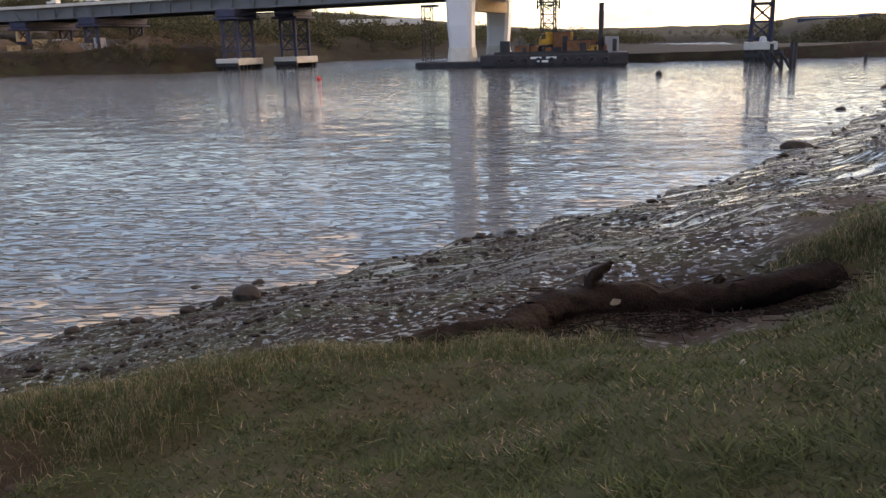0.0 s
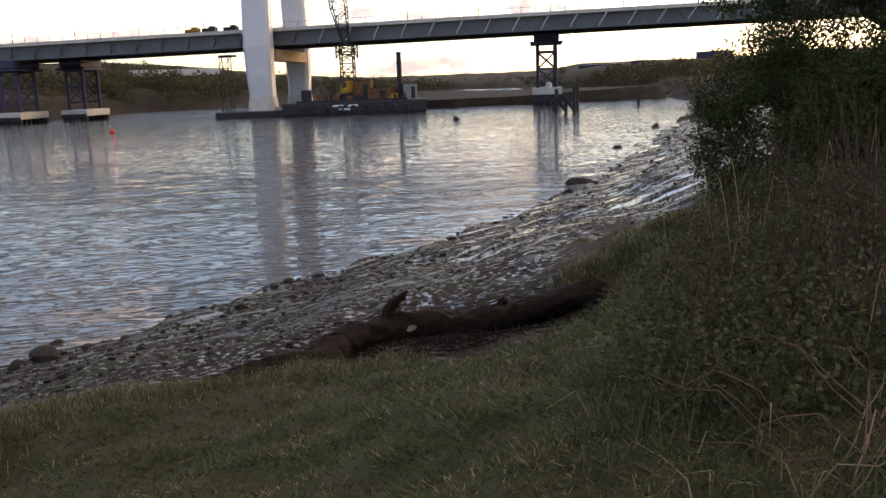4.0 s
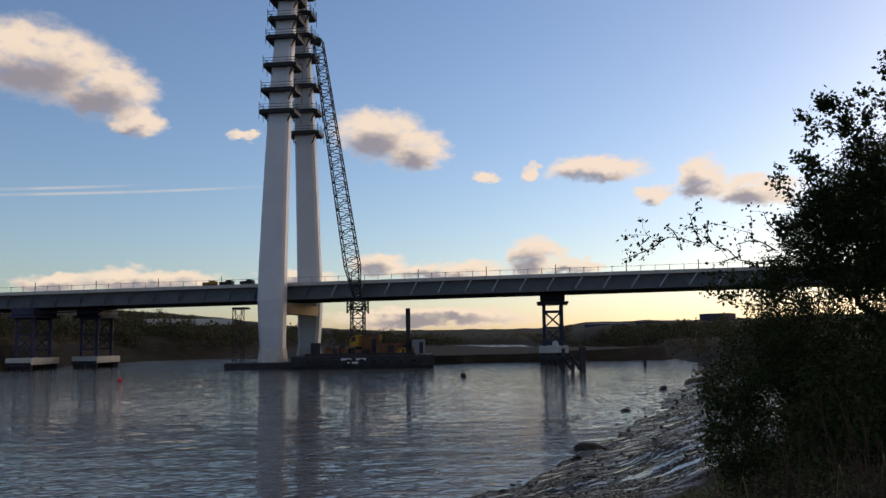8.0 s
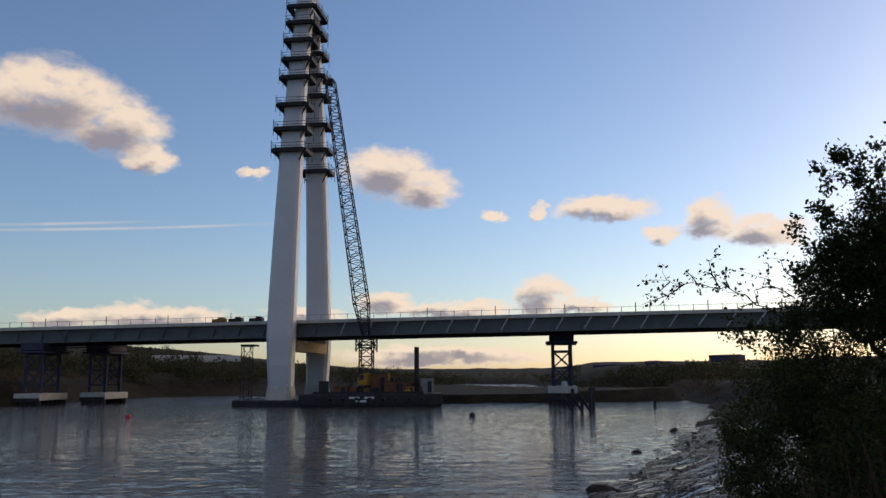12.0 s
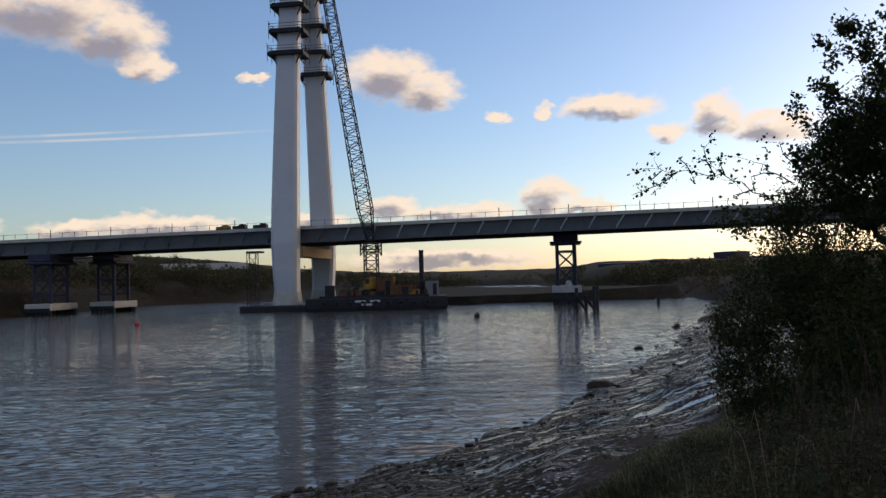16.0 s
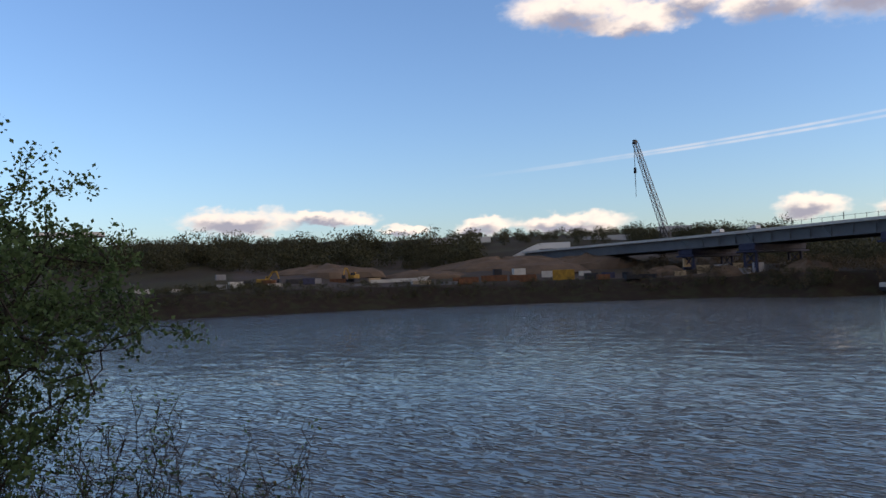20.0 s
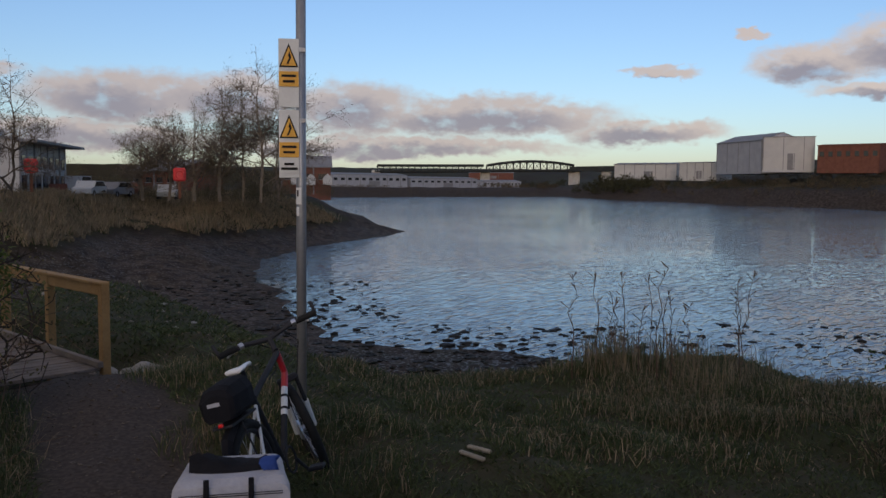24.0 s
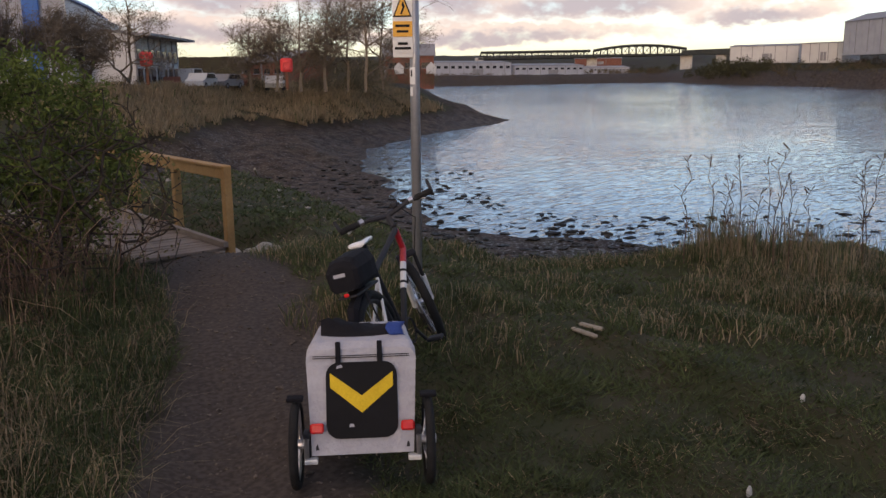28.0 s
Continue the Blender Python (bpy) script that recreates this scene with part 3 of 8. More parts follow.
def build_ground():
    n_az, radii = 720, np.concatenate([[0.0], np.geomspace(0.35, 3200, 300)])
    az = np.linspace(0, 2 * np.pi, n_az, endpoint=False)
    rr, aa = np.meshgrid(radii[1:], az, indexing="ij")
    x, y = rr * np.sin(aa), rr * np.cos(aa)
    x, y = np.concatenate([[0], x.ravel()]), np.concatenate([[0], y.ravel()])
    z = ground_height(x, y)
    s = river_distance(x, y)
    rough_beach = step(-1, 1, s) * step(13, 9, s) * step(90, 30, np.hypot(x, y))
    rs = np.random.RandomState(4)
    z = z + rough_beach * (rs.rand(len(z)) - 0.5) * 0.03 * np.clip(np.hypot(x, y) / 30, 0.4, 1.6)
    me = bpy.data.meshes.new("ground")
    nr = len(radii) - 1
    i = np.arange(nr - 1)[:, None] * n_az + 1
    k = np.arange(n_az)[None, :]
    k2 = (k + 1) % n_az
    quads = np.stack([i + k, i + n_az + k, i + n_az + k2, i + k2], -1).reshape(-1, 4)
    tris = np.stack([np.zeros(n_az, int), 1 + np.arange(n_az), 1 + (np.arange(n_az) + 1) % n_az], -1)
    me.vertices.add(len(z))
    me.vertices.foreach_set("co", np.stack([x, y, z], -1).astype(np.float32).ravel())
    loops = np.concatenate([quads.ravel(), tris.ravel()])
    me.loops.add(len(loops))
    me.loops.foreach_set("vertex_index", loops.astype(np.int32))
    me.polygons.add(len(quads) + len(tris))
    me.polygons.foreach_set("loop_start", np.concatenate([np.arange(len(quads)) * 4, len(quads) * 4 + np.arange(len(tris)) * 3]).astype(np.int32))
    me.update(calc_edges=True)
    if me.polygons[5].normal.z < 0:
        me.flip_normals()
    me.polygons.foreach_set("use_smooth", [True] * len(me.polygons))
    cover = np.zeros((len(z), 4), np.float32)
    lvl = turf_level(x, y)
    cover[:, 0] = step(-0.2, 0.2, lvl)
    cover[:, 1] = 1 - step(-0.45, 0.0, lvl)
    cover[:, 1] *= 1 - 0.9 * np.exp(-(((x - 3.0) / 2.6) ** 2 + ((y - 11.1) / 1.4) ** 2))
    rr_, az_ = np.hypot(x, y), np.degrees(np.arctan2(x, y))
    far_land = rr_ > 110
    cover[:, 1] = np.where(far_land, step(17, 10, s), cover[:, 1])
    cover[:, 0] = np.where(far_land, step(6, 12, s) * (0.35 + 0.4 * (waves2(x, y, 50, 6) > 0)), cover[:, 0])
    cover[:, 2] = path_cover(x, y)
    site = far_land & (az_ > -56) & (az_ < -17) & (s > 13) & (rr_ < 345)
    cover[:, 2] = np.where(site, 0.35 + 0.65 * step(-0.4, 0.3, waves2(x, y, 60, 15) + 0.7 * waves2(x, y, 17, 16)), cover[:, 2])
    # only the beaches near by are wet enough to shine
    cover[:, 3] = np.where(far_land, 0.0, 1.0)
    at = me.color_attributes.new("cover", "FLOAT_COLOR", "POINT")
    at.data.foreach_set("color", cover.ravel())
    me.materials.append(ground_material())
    return tagged(new("ground", me), "sloping river bank of turf, trodden soil, wet mud and shingle", "ground", kind="structure")


build_ground()


def water_material():
    m = bpy.data.materials.new("river_water")
    m.use_nodes = True
    n, l = m.node_tree.nodes, m.node_tree.links
    b = n["Principled BSDF"]
    b.inputs["Base Color"].default_value = (0.058, 0.063, 0.066, 1)
    b.inputs["Roughness"].default_value = 0.06
    b.inputs["IOR"].default_value = 1.33
    g = n.new("ShaderNodeNewGeometry")
    # calmer in the inlet, rougher out in the stream, in wind-blown patches
    ps = n.new("ShaderNodeSeparateXYZ")
    l.new(g.outputs["Position"], ps.inputs[0])
    wind = n.new("ShaderNodeMapRange")
    for i_, v_ in enumerate((-22.0, 10.0, 0.42, 1.0)):
        wind.inputs[i_ + 1].default_value = v_
    l.new(ps.outputs[1], wind.inputs[0])
    gust = n.new("ShaderNodeTexNoise")
    gust.inputs["Scale"].default_value, gust.inputs["Detail"].default_value = 0.035, 3
    l.new(g.outputs["Position"], gust.inputs["Vector"])
    gust_r = n.new("ShaderNodeMapRange")
    for i_, v_ in enumerate((0.35, 0.65, 0.6, 1.4)):
        gust_r.inputs[i_ + 1].default_value = v_
    l.new(gust.outputs[0], gust_r.inputs[0])
    rough_w = n.new("ShaderNodeMath")
    rough_w.operation = "MULTIPLY"
    l.new(wind.outputs[0], rough_w.inputs[0])
    l.new(gust_r.outputs[0], rough_w.inputs[1])
    last = None
    for scale, stretch, strength, dist in ((0.36, 2.0, 0.5, 0.15), (1.9, 3.2, 0.9, 0.062), (4.4, 2.8, 1.0, 0.030)):
        mp = n.new("ShaderNodeMapping")
        mp.inputs["Rotation"].default_value = (0, 0, radians(20))
        mp.inputs["Scale"].default_value = (scale / stretch, scale, scale)
        l.new(g.outputs["Position"], mp.inputs["Vector"])
        t = n.new("ShaderNodeTexNoise")
        t.inputs["Scale"].default_value, t.inputs["Detail"].default_value = 1.0, 1
        l.new(mp.outputs[0], t.inputs["Vector"])
        bu = n.new("ShaderNodeBump")
        bu.inputs["Strength"].default_value, bu.inputs["Distance"].default_value = strength, dist
        height_ = t.outputs[0]
        if scale > 1:       # short steep ripples with flat water between
            sm = n.new("ShaderNodeMapRange")
            sm.interpolation_type = "SMOOTHSTEP"
            sm.inputs[1].default_value, sm.inputs[2].default_value = 0.48, 0.64
            l.new(height_, sm.inputs[0])
            height_ = sm.outputs[0]
        dm = n.new("ShaderNodeMath")
        dm.operation = "MULTIPLY"
        l.new(rough_w.outputs[0], dm.inputs[0])
        dm.inputs[1].default_value = dist
        l.new(dm.outputs[0], bu.inputs["Distance"])
        l.new(height_, bu.inputs["Height"])
        if last:
            l.new(last, bu.inputs["Normal"])
        last = bu.outputs[0]
    l.new(last, b.inputs["Normal"])
    return m


g = Geo()
for i in range(-8, 8):
    for j in range(-8, 8):
        c = 160
        g.add([(i * c, j * c, 0), (i * c + c, j * c, 0), (i * c + c, j * c + c, 0), (i * c, j * c + c, 0)], [(0, 1, 2, 3)])
tagged(part("water", g, water_material()), "wide tidal river with small wind ripples at dusk", "river", kind="structure")


# ---- the bridge over the river ----
PYLON = Vector((5.6, 206.0, 0))
ALONG = Vector((0.949, -0.316, 0))      # along the deck, towards this bank
CROSS = Vector((0.316, 0.949, 0))       # across the deck, away from the viewpoint


def on_bridge(u, v, z):
    return PYLON + ALONG * u + CROSS * v + Vector((0, 0, z))


def deck_top(u):
    return 18.9 + 0.0122 * u if u > -125 else 17.4 + 0.004 * (u + 125)


paint = material("pale_grey_paint", (0.48, 0.49, 0.52), 0.45, (0.40, 0.41, 0.44), 0.15, 3.0, 0.05)
steel_blue = material("blue_grey_deck_steel", (0.125, 0.130, 0.142), 0.5, (0.085, 0.090, 0.10), 0.3, 4.0, 0.1)
concrete = material("pale_concrete", (0.45, 0.44, 0.41), 0.85, (0.32, 0.31, 0.29), 0.6, 8.0, 0.3)
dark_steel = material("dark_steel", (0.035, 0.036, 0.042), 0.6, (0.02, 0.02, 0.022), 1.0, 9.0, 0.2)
navy_steel = material("navy_trestle_steel", (0.045, 0.05, 0.09), 0.6, (0.03, 0.03, 0.05), 1.0, 9.0, 0.2)
timber_pale = material("raw_planking", (0.42, 0.32, 0.20), 0.8, (0.3, 0.22, 0.14), 1.0, 14.0, 0.3)
rust = material("rusty_steel", (0.16, 0.075, 0.04), 0.85, (0.08, 0.04, 0.025), 1.0, 9.0, 0.4)
yellow = material("yellow_machine_paint", (0.34, 0.20, 0.03), 0.6, (0.16, 0.09, 0.025), 1.0, 9.0, 0.1)

bridge = thing("road_bridge", "unfinished steel and concrete road bridge on a slender white pylon", "bridge")
u0, u1, du = -210.0, 170.0, 10.0
us = np.arange(u0, u1 + 0.1, du)
tops = [(u, deck_top(u)) for u in us]
slab = Geo().loft([[on_bridge(u, v, z + h) for v, h in ((-12, -0.75), (12, -0.75), (12, 0), (-12, 0))] for u, z in tops])
web, web2 = (Geo().loft([[on_bridge(u, w, z + h) for w, h in ((v - 0.05, -0.75), (v + 0.05, -0.75), (v * 0.93 + 0.3, -3.7), (v * 0.93 - 0.3, -3.7))] for u, z in tops]) for v in (-10.6, 10.6))
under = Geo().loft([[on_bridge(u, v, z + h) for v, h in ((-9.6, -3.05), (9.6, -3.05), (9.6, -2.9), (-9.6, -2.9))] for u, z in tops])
part("deck_slab", slab, concrete, bridge, "pale concrete deck edge")
part("girder", web, steel_blue, bridge)
part("girder", web2, steel_blue, bridge)
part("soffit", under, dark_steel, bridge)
for u in np.arange(-120, 130, 6.0):
    k = part("deck_bracket", Geo().beam(on_bridge(u, -10.0, deck_top(u) - 3.5), on_bridge(u + 1.6, -11.9, deck_top(u) - 0.9), 0.28), paint if u > 8 else steel_blue, bridge)
for u in np.arange(-200, 165, 24.0):
    part("web_stiffener", Geo().beam(on_bridge(u, -10.75, deck_top(u) - 0.8), on_bridge(u + 2.2, -10.3, deck_top(u) - 3.6), 0.4, 0.2), steel_blue, bridge)
rail = Geo()
rail.beam(on_bridge(-120, -11.8, deck_top(-120) + 1.1), on_bridge(165, -11.8, deck_top(165) + 1.1), 0.06)
rail.beam(on_bridge(-120, 11.8, deck_top(-120) + 1.1), on_bridge(165, 11.8, deck_top(165) + 1.1), 0.06)
part("handrail", rail, dark_steel, bridge)
post_mesh = mesh_of("guard_post", Geo().beam((0, 0, 0), (0, 0, 1.25), 0.09), dark_steel)
for i, u in enumerate(np.arange(-118, 164, 3.0)):
    ob = part("guard_post", post_mesh, dark_steel, bridge)
    ob.location = on_bridge(u, -11.8, deck_top(u))
    if i % 5 == 0:
        ob.scale = (1.6, 1.6, 1.6)


def leg_ring(v, z, wide, thick):
    c = min(wide, thick) * 0.18
    pts = [(-wide / 2 + c, -thick / 2), (wide / 2 - c, -thick / 2), (wide / 2, -thick / 2 + c), (wide / 2, thick / 2 - c),
           (wide / 2 - c, thick / 2), (-wide / 2 + c, thick / 2), (-wide / 2, thick / 2 - c), (-wide / 2, -thick / 2 + c)]
    return [on_bridge(a, v + b, z) for a, b in pts]


LEG = [(4.2, 14.4, 5.1), (9, 15.0, 5.5), (15, 15.1, 5.9), (22, 14.7, 5.9), (34, 13.5, 5.6), (46, 12.1, 5.3), (58, 10.5, 5.0), (70, 8.4, 4.6), (82, 5.9, 4.3), (94, 3.0, 4.1), (100, 1.9, 4.0)]
for sign, label in ((-1, "white pylon leg"), (1, "white pylon leg")):
    g = Geo().loft([leg_ring(sign * v, z, w, 3.4 + 0.6 * (z < 20)) for z, v, w in LEG])
    part("pylon_leg", g, paint, bridge)
part("pylon_head", Geo().loft([leg_ring(0, 96, 4.1, 6.8), leg_ring(0, 104, 3.9, 5.4), leg_ring(0, 111, 3.4, 4.4), leg_ring(0, 113, 2.4, 3.2)]), paint, bridge)
part("cross_beam", Geo().beam(on_bridge(1.5, -12.0, 13.2), on_bridge(1.5, 12.0, 13.2), 3.0, 2.4), timber_pale, bridge, "pale boarded cross beam under the deck")
for sign in (-1, 1):
    part("pylon_foot", Geo().loft([leg_ring(sign * 14.4, 1.0, 6.0, 5.4), leg_ring(sign * 14.4, 4.3, 5.3, 4.6)]), concrete, bridge, "pale concrete plinth")

# work platforms hung on the pylon
PLAT = [58.1, 63.4, 69.6, 76.8, 81.7, 87.0, 92.0, 96.5]
leg_v = lambda z: np.interp(z, [q[0] for q in LEG], [q[1] for q in LEG])


def platform(u, v, z, wide, deep):
    t = thing("work_platform", "dark steel scaffold platform with guard rails on the pylon", "scaffold", group="work platforms on the pylon")
    fr = Geo()
    for a in (-1, 1):
        fr.beam(on_bridge(u + a * wide / 2, v - deep / 2, z), on_bridge(u + a * wide / 2, v + deep / 2, z), 1.1, 0.9)
        fr.beam(on_bridge(u - wide / 2, v + a * deep / 2, z), on_bridge(u + wide / 2, v + a * deep / 2, z), 1.1, 0.9)
    part("deck", fr, dark_steel, t)
    for a in (-1, 1):
        rl = Geo()
        for h in (0.9, 1.6):
            rl.beam(on_bridge(u - wide / 2 - 0.4, v + a * (deep / 2 + 0.4), z + h), on_bridge(u + wide / 2 + 0.4, v + a * (deep / 2 + 0.4), z + h), 0.09)
        part("guard_rail", rl, dark_steel, t)
        rl = Geo()
        for h in (0.9, 1.6):
            rl.beam(on_bridge(u + a * (wide / 2 + 0.4), v - deep / 2 - 0.4, z + h), on_bridge(u + a * (wide / 2 + 0.4), v + deep / 2 + 0.4, z + h), 0.09)
        part("guard_rail", rl, dark_steel, t)
        for b in (-1, 0, 1):
            part("upright", Geo().beam(on_bridge(u + a * (wide / 2 + 0.4), v + b * (deep / 2 + 0.4), z - 1.8), on_bridge(u + a * (wide / 2 + 0.4), v + b * (deep / 2 + 0.4), z + 2.2), 0.13), dark_steel, t)
        part("bracket", Geo().beam(on_bridge(u + a * wide / 2, v - deep / 2, z - 0.3), on_bridge(u + a * (wide / 2 - 1.6), v - deep / 2 + 1.2, z - 2.6), 0.2), dark_steel, t)


for z in PLAT[:-1]:
    for sign in (-1, 1):
        w = float(np.interp(z, [q[0] for q in LEG], [q[2] for q in LEG]))
        platform(0, sign * float(leg_v(z)), z, w + 2.2, 5.2)
platform(0, 0, PLAT[-1], 6.6, 10.5)


# ---- far buildings and the works on the south bank ----
def polar(az, d, z):
    return Vector((d * math.sin(radians(az)), d * math.cos(radians(az)), z))


clad_grey = material("grey_cladding", (0.34, 0.35, 0.38), 0.6, (0.27, 0.28, 0.31), 0.3, 5.0, 0.05)
clad_white = material("white_cladding", (0.46, 0.46, 0.45), 0.6, (0.40, 0.40, 0.40), 0.3, 5.0, 0.05)
roof_grey = material("grey_roof_sheet", (0.22, 0.22, 0.23), 0.6, (0.16, 0.16, 0.17), 0.5, 6.0, 0.05)
brick_red = material("red_brick", (0.19, 0.082, 0.058), 0.9, (0.12, 0.05, 0.038), 0.8, 12.0, 0.2)
blue_paint = material("blue_column_paint", (0.03, 0.12, 0.36), 0.5, (0.02, 0.09, 0.28), 1.0, 8.0, 0.05)
dark_glass = material("dark_window_glass", (0.02, 0.022, 0.026), 0.12, (0.015, 0.016, 0.02), 1.0, 8.0, 0.0)
earth = material("dug_earth", (0.125, 0.088, 0.06), 0.95, (0.07, 0.05, 0.036), 0.2, 3.0, 0.4)


def shed(name, label, a, b, depth, z0, eave, ridge, wall_m, roof_m, bays=6, door=True, windows=False):
    """A long building whose front runs from a to b on the ground."""
    a, b = Vector(a), Vector(b)
    d = (b - a)
    ln = d.length
    d.normalize()
    n = Vector((d.y, -d.x, 0))
    if n.dot(a) < 0:
        n = -n
    m = Matrix((d, n, (0, 0, 1))).transposed().to_4x4()
    m.translation = (a.x, a.y, z0)
    t = thing(name, label, "building", m)
    part("wall", Geo().box((ln / 2, 0.15, eave / 2 - 0.5), (ln, 0.3, eave + 1)), wall_m, t)
    part("wall", Geo().box((ln / 2, depth - 0.15, eave / 2 - 0.5), (ln, 0.3, eave + 1)), wall_m, t)
    for x in (0.15, ln - 0.15):
        part("gable_wall", Geo().add([(x + o, y, z) for o in (-0.15, 0.15) for y, z in ((0.3, -1), (depth - 0.3, -1), (depth - 0.3, eave), (depth / 2, ridge), (0.3, eave))],
                                     [(0, 1, 2, 3, 4), (9, 8, 7, 6, 5)] + [(i, (i + 1) % 5, (i + 1) % 5 + 5, i + 5) for i in range(5)]), wall_m, t)
    for s in (0, 1):
        y0, y1 = (-0.4, depth / 2) if s == 0 else (depth + 0.4, depth / 2)
        part("roof", Geo().add([(x, y, z + h) for h in (0, 0.2) for x, y, z in ((-0.3, y0, eave), (ln + 0.3, y0, eave), (ln + 0.3, y1, ridge), (-0.3, y1, ridge))],
                               [(0, 1, 2, 3), (7, 6, 5, 4), (0, 4, 5, 1), (1, 5, 6, 2), (2, 6, 7, 3), (3, 7, 4, 0)]), roof_m, t)
    for k in range(bays + 1):
        part("cladding_rib", Geo().box((0.2 + (ln - 0.4) * k / bays, -0.06, eave / 2), (0.25, 0.12, eave)), wall_m if k % 2 or roof_m is blue_paint else roof_m, t)
    if door:
        part("roller_door", Geo().box((ln * 0.55, -0.05, eave * 0.25), (ln * 0.14, 0.12, eave * 0.5)), roof_m, t)
    if windows:
        for k in range(bays):
            w = part("window", Geo().box((ln * (k + 0.5) / bays, -0.04, eave * 0.66), (ln / bays * 0.5, 0.1, eave * 0.2)), dark_glass, t)
            part("sill", Geo().box((ln * (k + 0.5) / bays, -0.1, eave * 0.55), (ln / bays * 0.55, 0.2, 0.1)), roof_m, w)
    return t


# south bank, downstream: the big shed, the brick works, the long white sheds
shed("industrial_shed", "big pale grey clad industrial shed above the river", polar(-108.5, 432, 0), polar(-105.8, 400, 0), 20, 13.5, 13.5, 17, clad_grey, roof_grey, 8, False)
shed("industrial_shed", "gable end of a pale clad shed with dark stripes", polar(-105.75, 399, 0), polar(-102.75, 399, 0), 26, 14, 14.2, 14.8, clad_white, roof_grey, 5)
shed("brick_works", "red brick works building beside the grey shed", polar(-102.6, 392, 0), polar(-99.2, 386, 0), 18, 13.5, 10.5, 11.2, brick_red, brick_red, 7, True, True)
shed("long_shed", "long low white shed on the river bank", polar(-114.9, 480, 0), polar(-110.9, 470, 0), 18, 11, 7.4, 8.4, clad_white, roof_grey, 12)
shed("long_shed", "low white shed with dark bays", polar(-110.8, 450, 0), polar(-108.5, 440, 0), 16, 10.5, 8.0, 8.5, clad_white, roof_grey, 9)
shed("long_shed", "low pale sheds on the hillside", polar(-94.5, 420, 0), polar(-91.5, 420, 0), 12, 18, 4, 5, clad_white, roof_grey, 6)
# backlit ridge buildings: their shade is put into the dark steel colour
for az0, az1, e in ((20.9, 23.6, 12.6), (24.2, 27.4, 13.8), (28.2, 29.6, 17.5)):
    shed("ridge_building", "long flat-roofed building on the upstream ridge", polar(az0, 520, 0), polar(az1, 512, 0), 14, 4.0, e - 4.0, e - 3.6, navy_steel, navy_steel, 9, False, True)
shed("red_terrace", "low red works building downstream", polar(-124.5, 900, 0), polar(-121.5, 900, 0), 12, 14, 6, 7, brick_red, roof_grey, 6)
# north bank, downstream
for az0, az1, d0, d1, e in ((-133.6, -128.6, 490, 520, 7.0), (-128.4, -123.9, 525, 560, 5.4), (-123.5, -121.0, 590, 600, 4.0)):
    shed("riverside_warehouse", "long white riverside warehouse with a dark window band", polar(az0, d0, 0), polar(az1, d1, 0), 22, 5.2, e, e + 1.2, clad_grey, roof_grey, 11, True, True)
shed("brick_house", "low red brick house seen behind the inlet", polar(-146.0, 118, 0), polar(-143.4, 112, 0), 8, 4.6, 3.2, 4.6, brick_red, roof_grey, 4, True, True)
shed("brick_house", "red brick houses with white gables by the river", polar(-136.9, 150, 0), polar(-133.6, 150, 0), 9, 4.6, 4.6, 6.6, brick_red, roof_grey, 3, False, True)
for az in (-135.9, -134.9, -133.8):
    p = polar(az, 149, 6.2)
    tagged(part("gable_dormer", Geo().prism([(-0.8, 0), (0.8, 0), (0.8, 1.2), (0, 2.0), (-0.8, 1.2)], -0.5, 0.6, Matrix.Translation(p) @ pose(0, 0, 0, 0, 0, -az)), clad_white), "white gabled dormer on the brick house", "dormer")

# the works hall with the blue column and its offices
t = shed("works_hall", "grey clad works hall with a blue corner column", polar(-170.5, 92, 0), polar(-156.2, 86, 0), 34, 4.6, 8.6, 8.9, clad_grey, blue_paint, 9, False)
side = polar(-156.2, 86, 4.6)
far_end = polar(-153.3, 126, 4.6)
d = (far_end - side)
part("side_wall", Geo().beam((0, 0, 0), (0, d.length, 0), 0.3, 8.4).add([], []), clad_white, None).matrix_world = Matrix.Translation((side + Vector((0, 0, 4.2)))) @ pose(0, 0, 0, 0, 0, math.degrees(math.atan2(-d.x, d.y)))
sw = bpy.data.objects["side_wall"]
sw.parent = t
sw.matrix_parent_inverse = t.matrix_world.inverted()
m = Matrix.Translation(polar(-158.0, 86.2, 4.2)) @ pose(0, 0, 0, 0, 0, 158)
col = part("blue_column", Geo().box((0, 0, 4.6), (1.4, 0.7, 9.6), None, 0.1), blue_paint, None, "tall blue corner column")
col.matrix_world = m
col.parent = t
col.matrix_parent_inverse = t.matrix_world.inverted()
off = shed("office_block", "two-storey white office block with an overhanging roof", polar(-152.4, 88, 0), polar(-149.9, 104, 0), 5, 4.6, 5.5, 5.8, clad_white, roof_grey, 7, True, True)
part("canopy", Geo().box((8.6, -0.9, 5.5), (18.5, 1.8, 0.25)), roof_grey, off)
for k in range(7):
    w = part("window", Geo().box((1.4 + 2.3 * k, -0.05, 1.7), (1.3, 0.12, 1.3)), dark_glass, off)
    part("sill", Geo().box((1.4 + 2.3 * k, -0.1, 1.0), (1.5, 0.22, 0.1)), roof_grey, w)


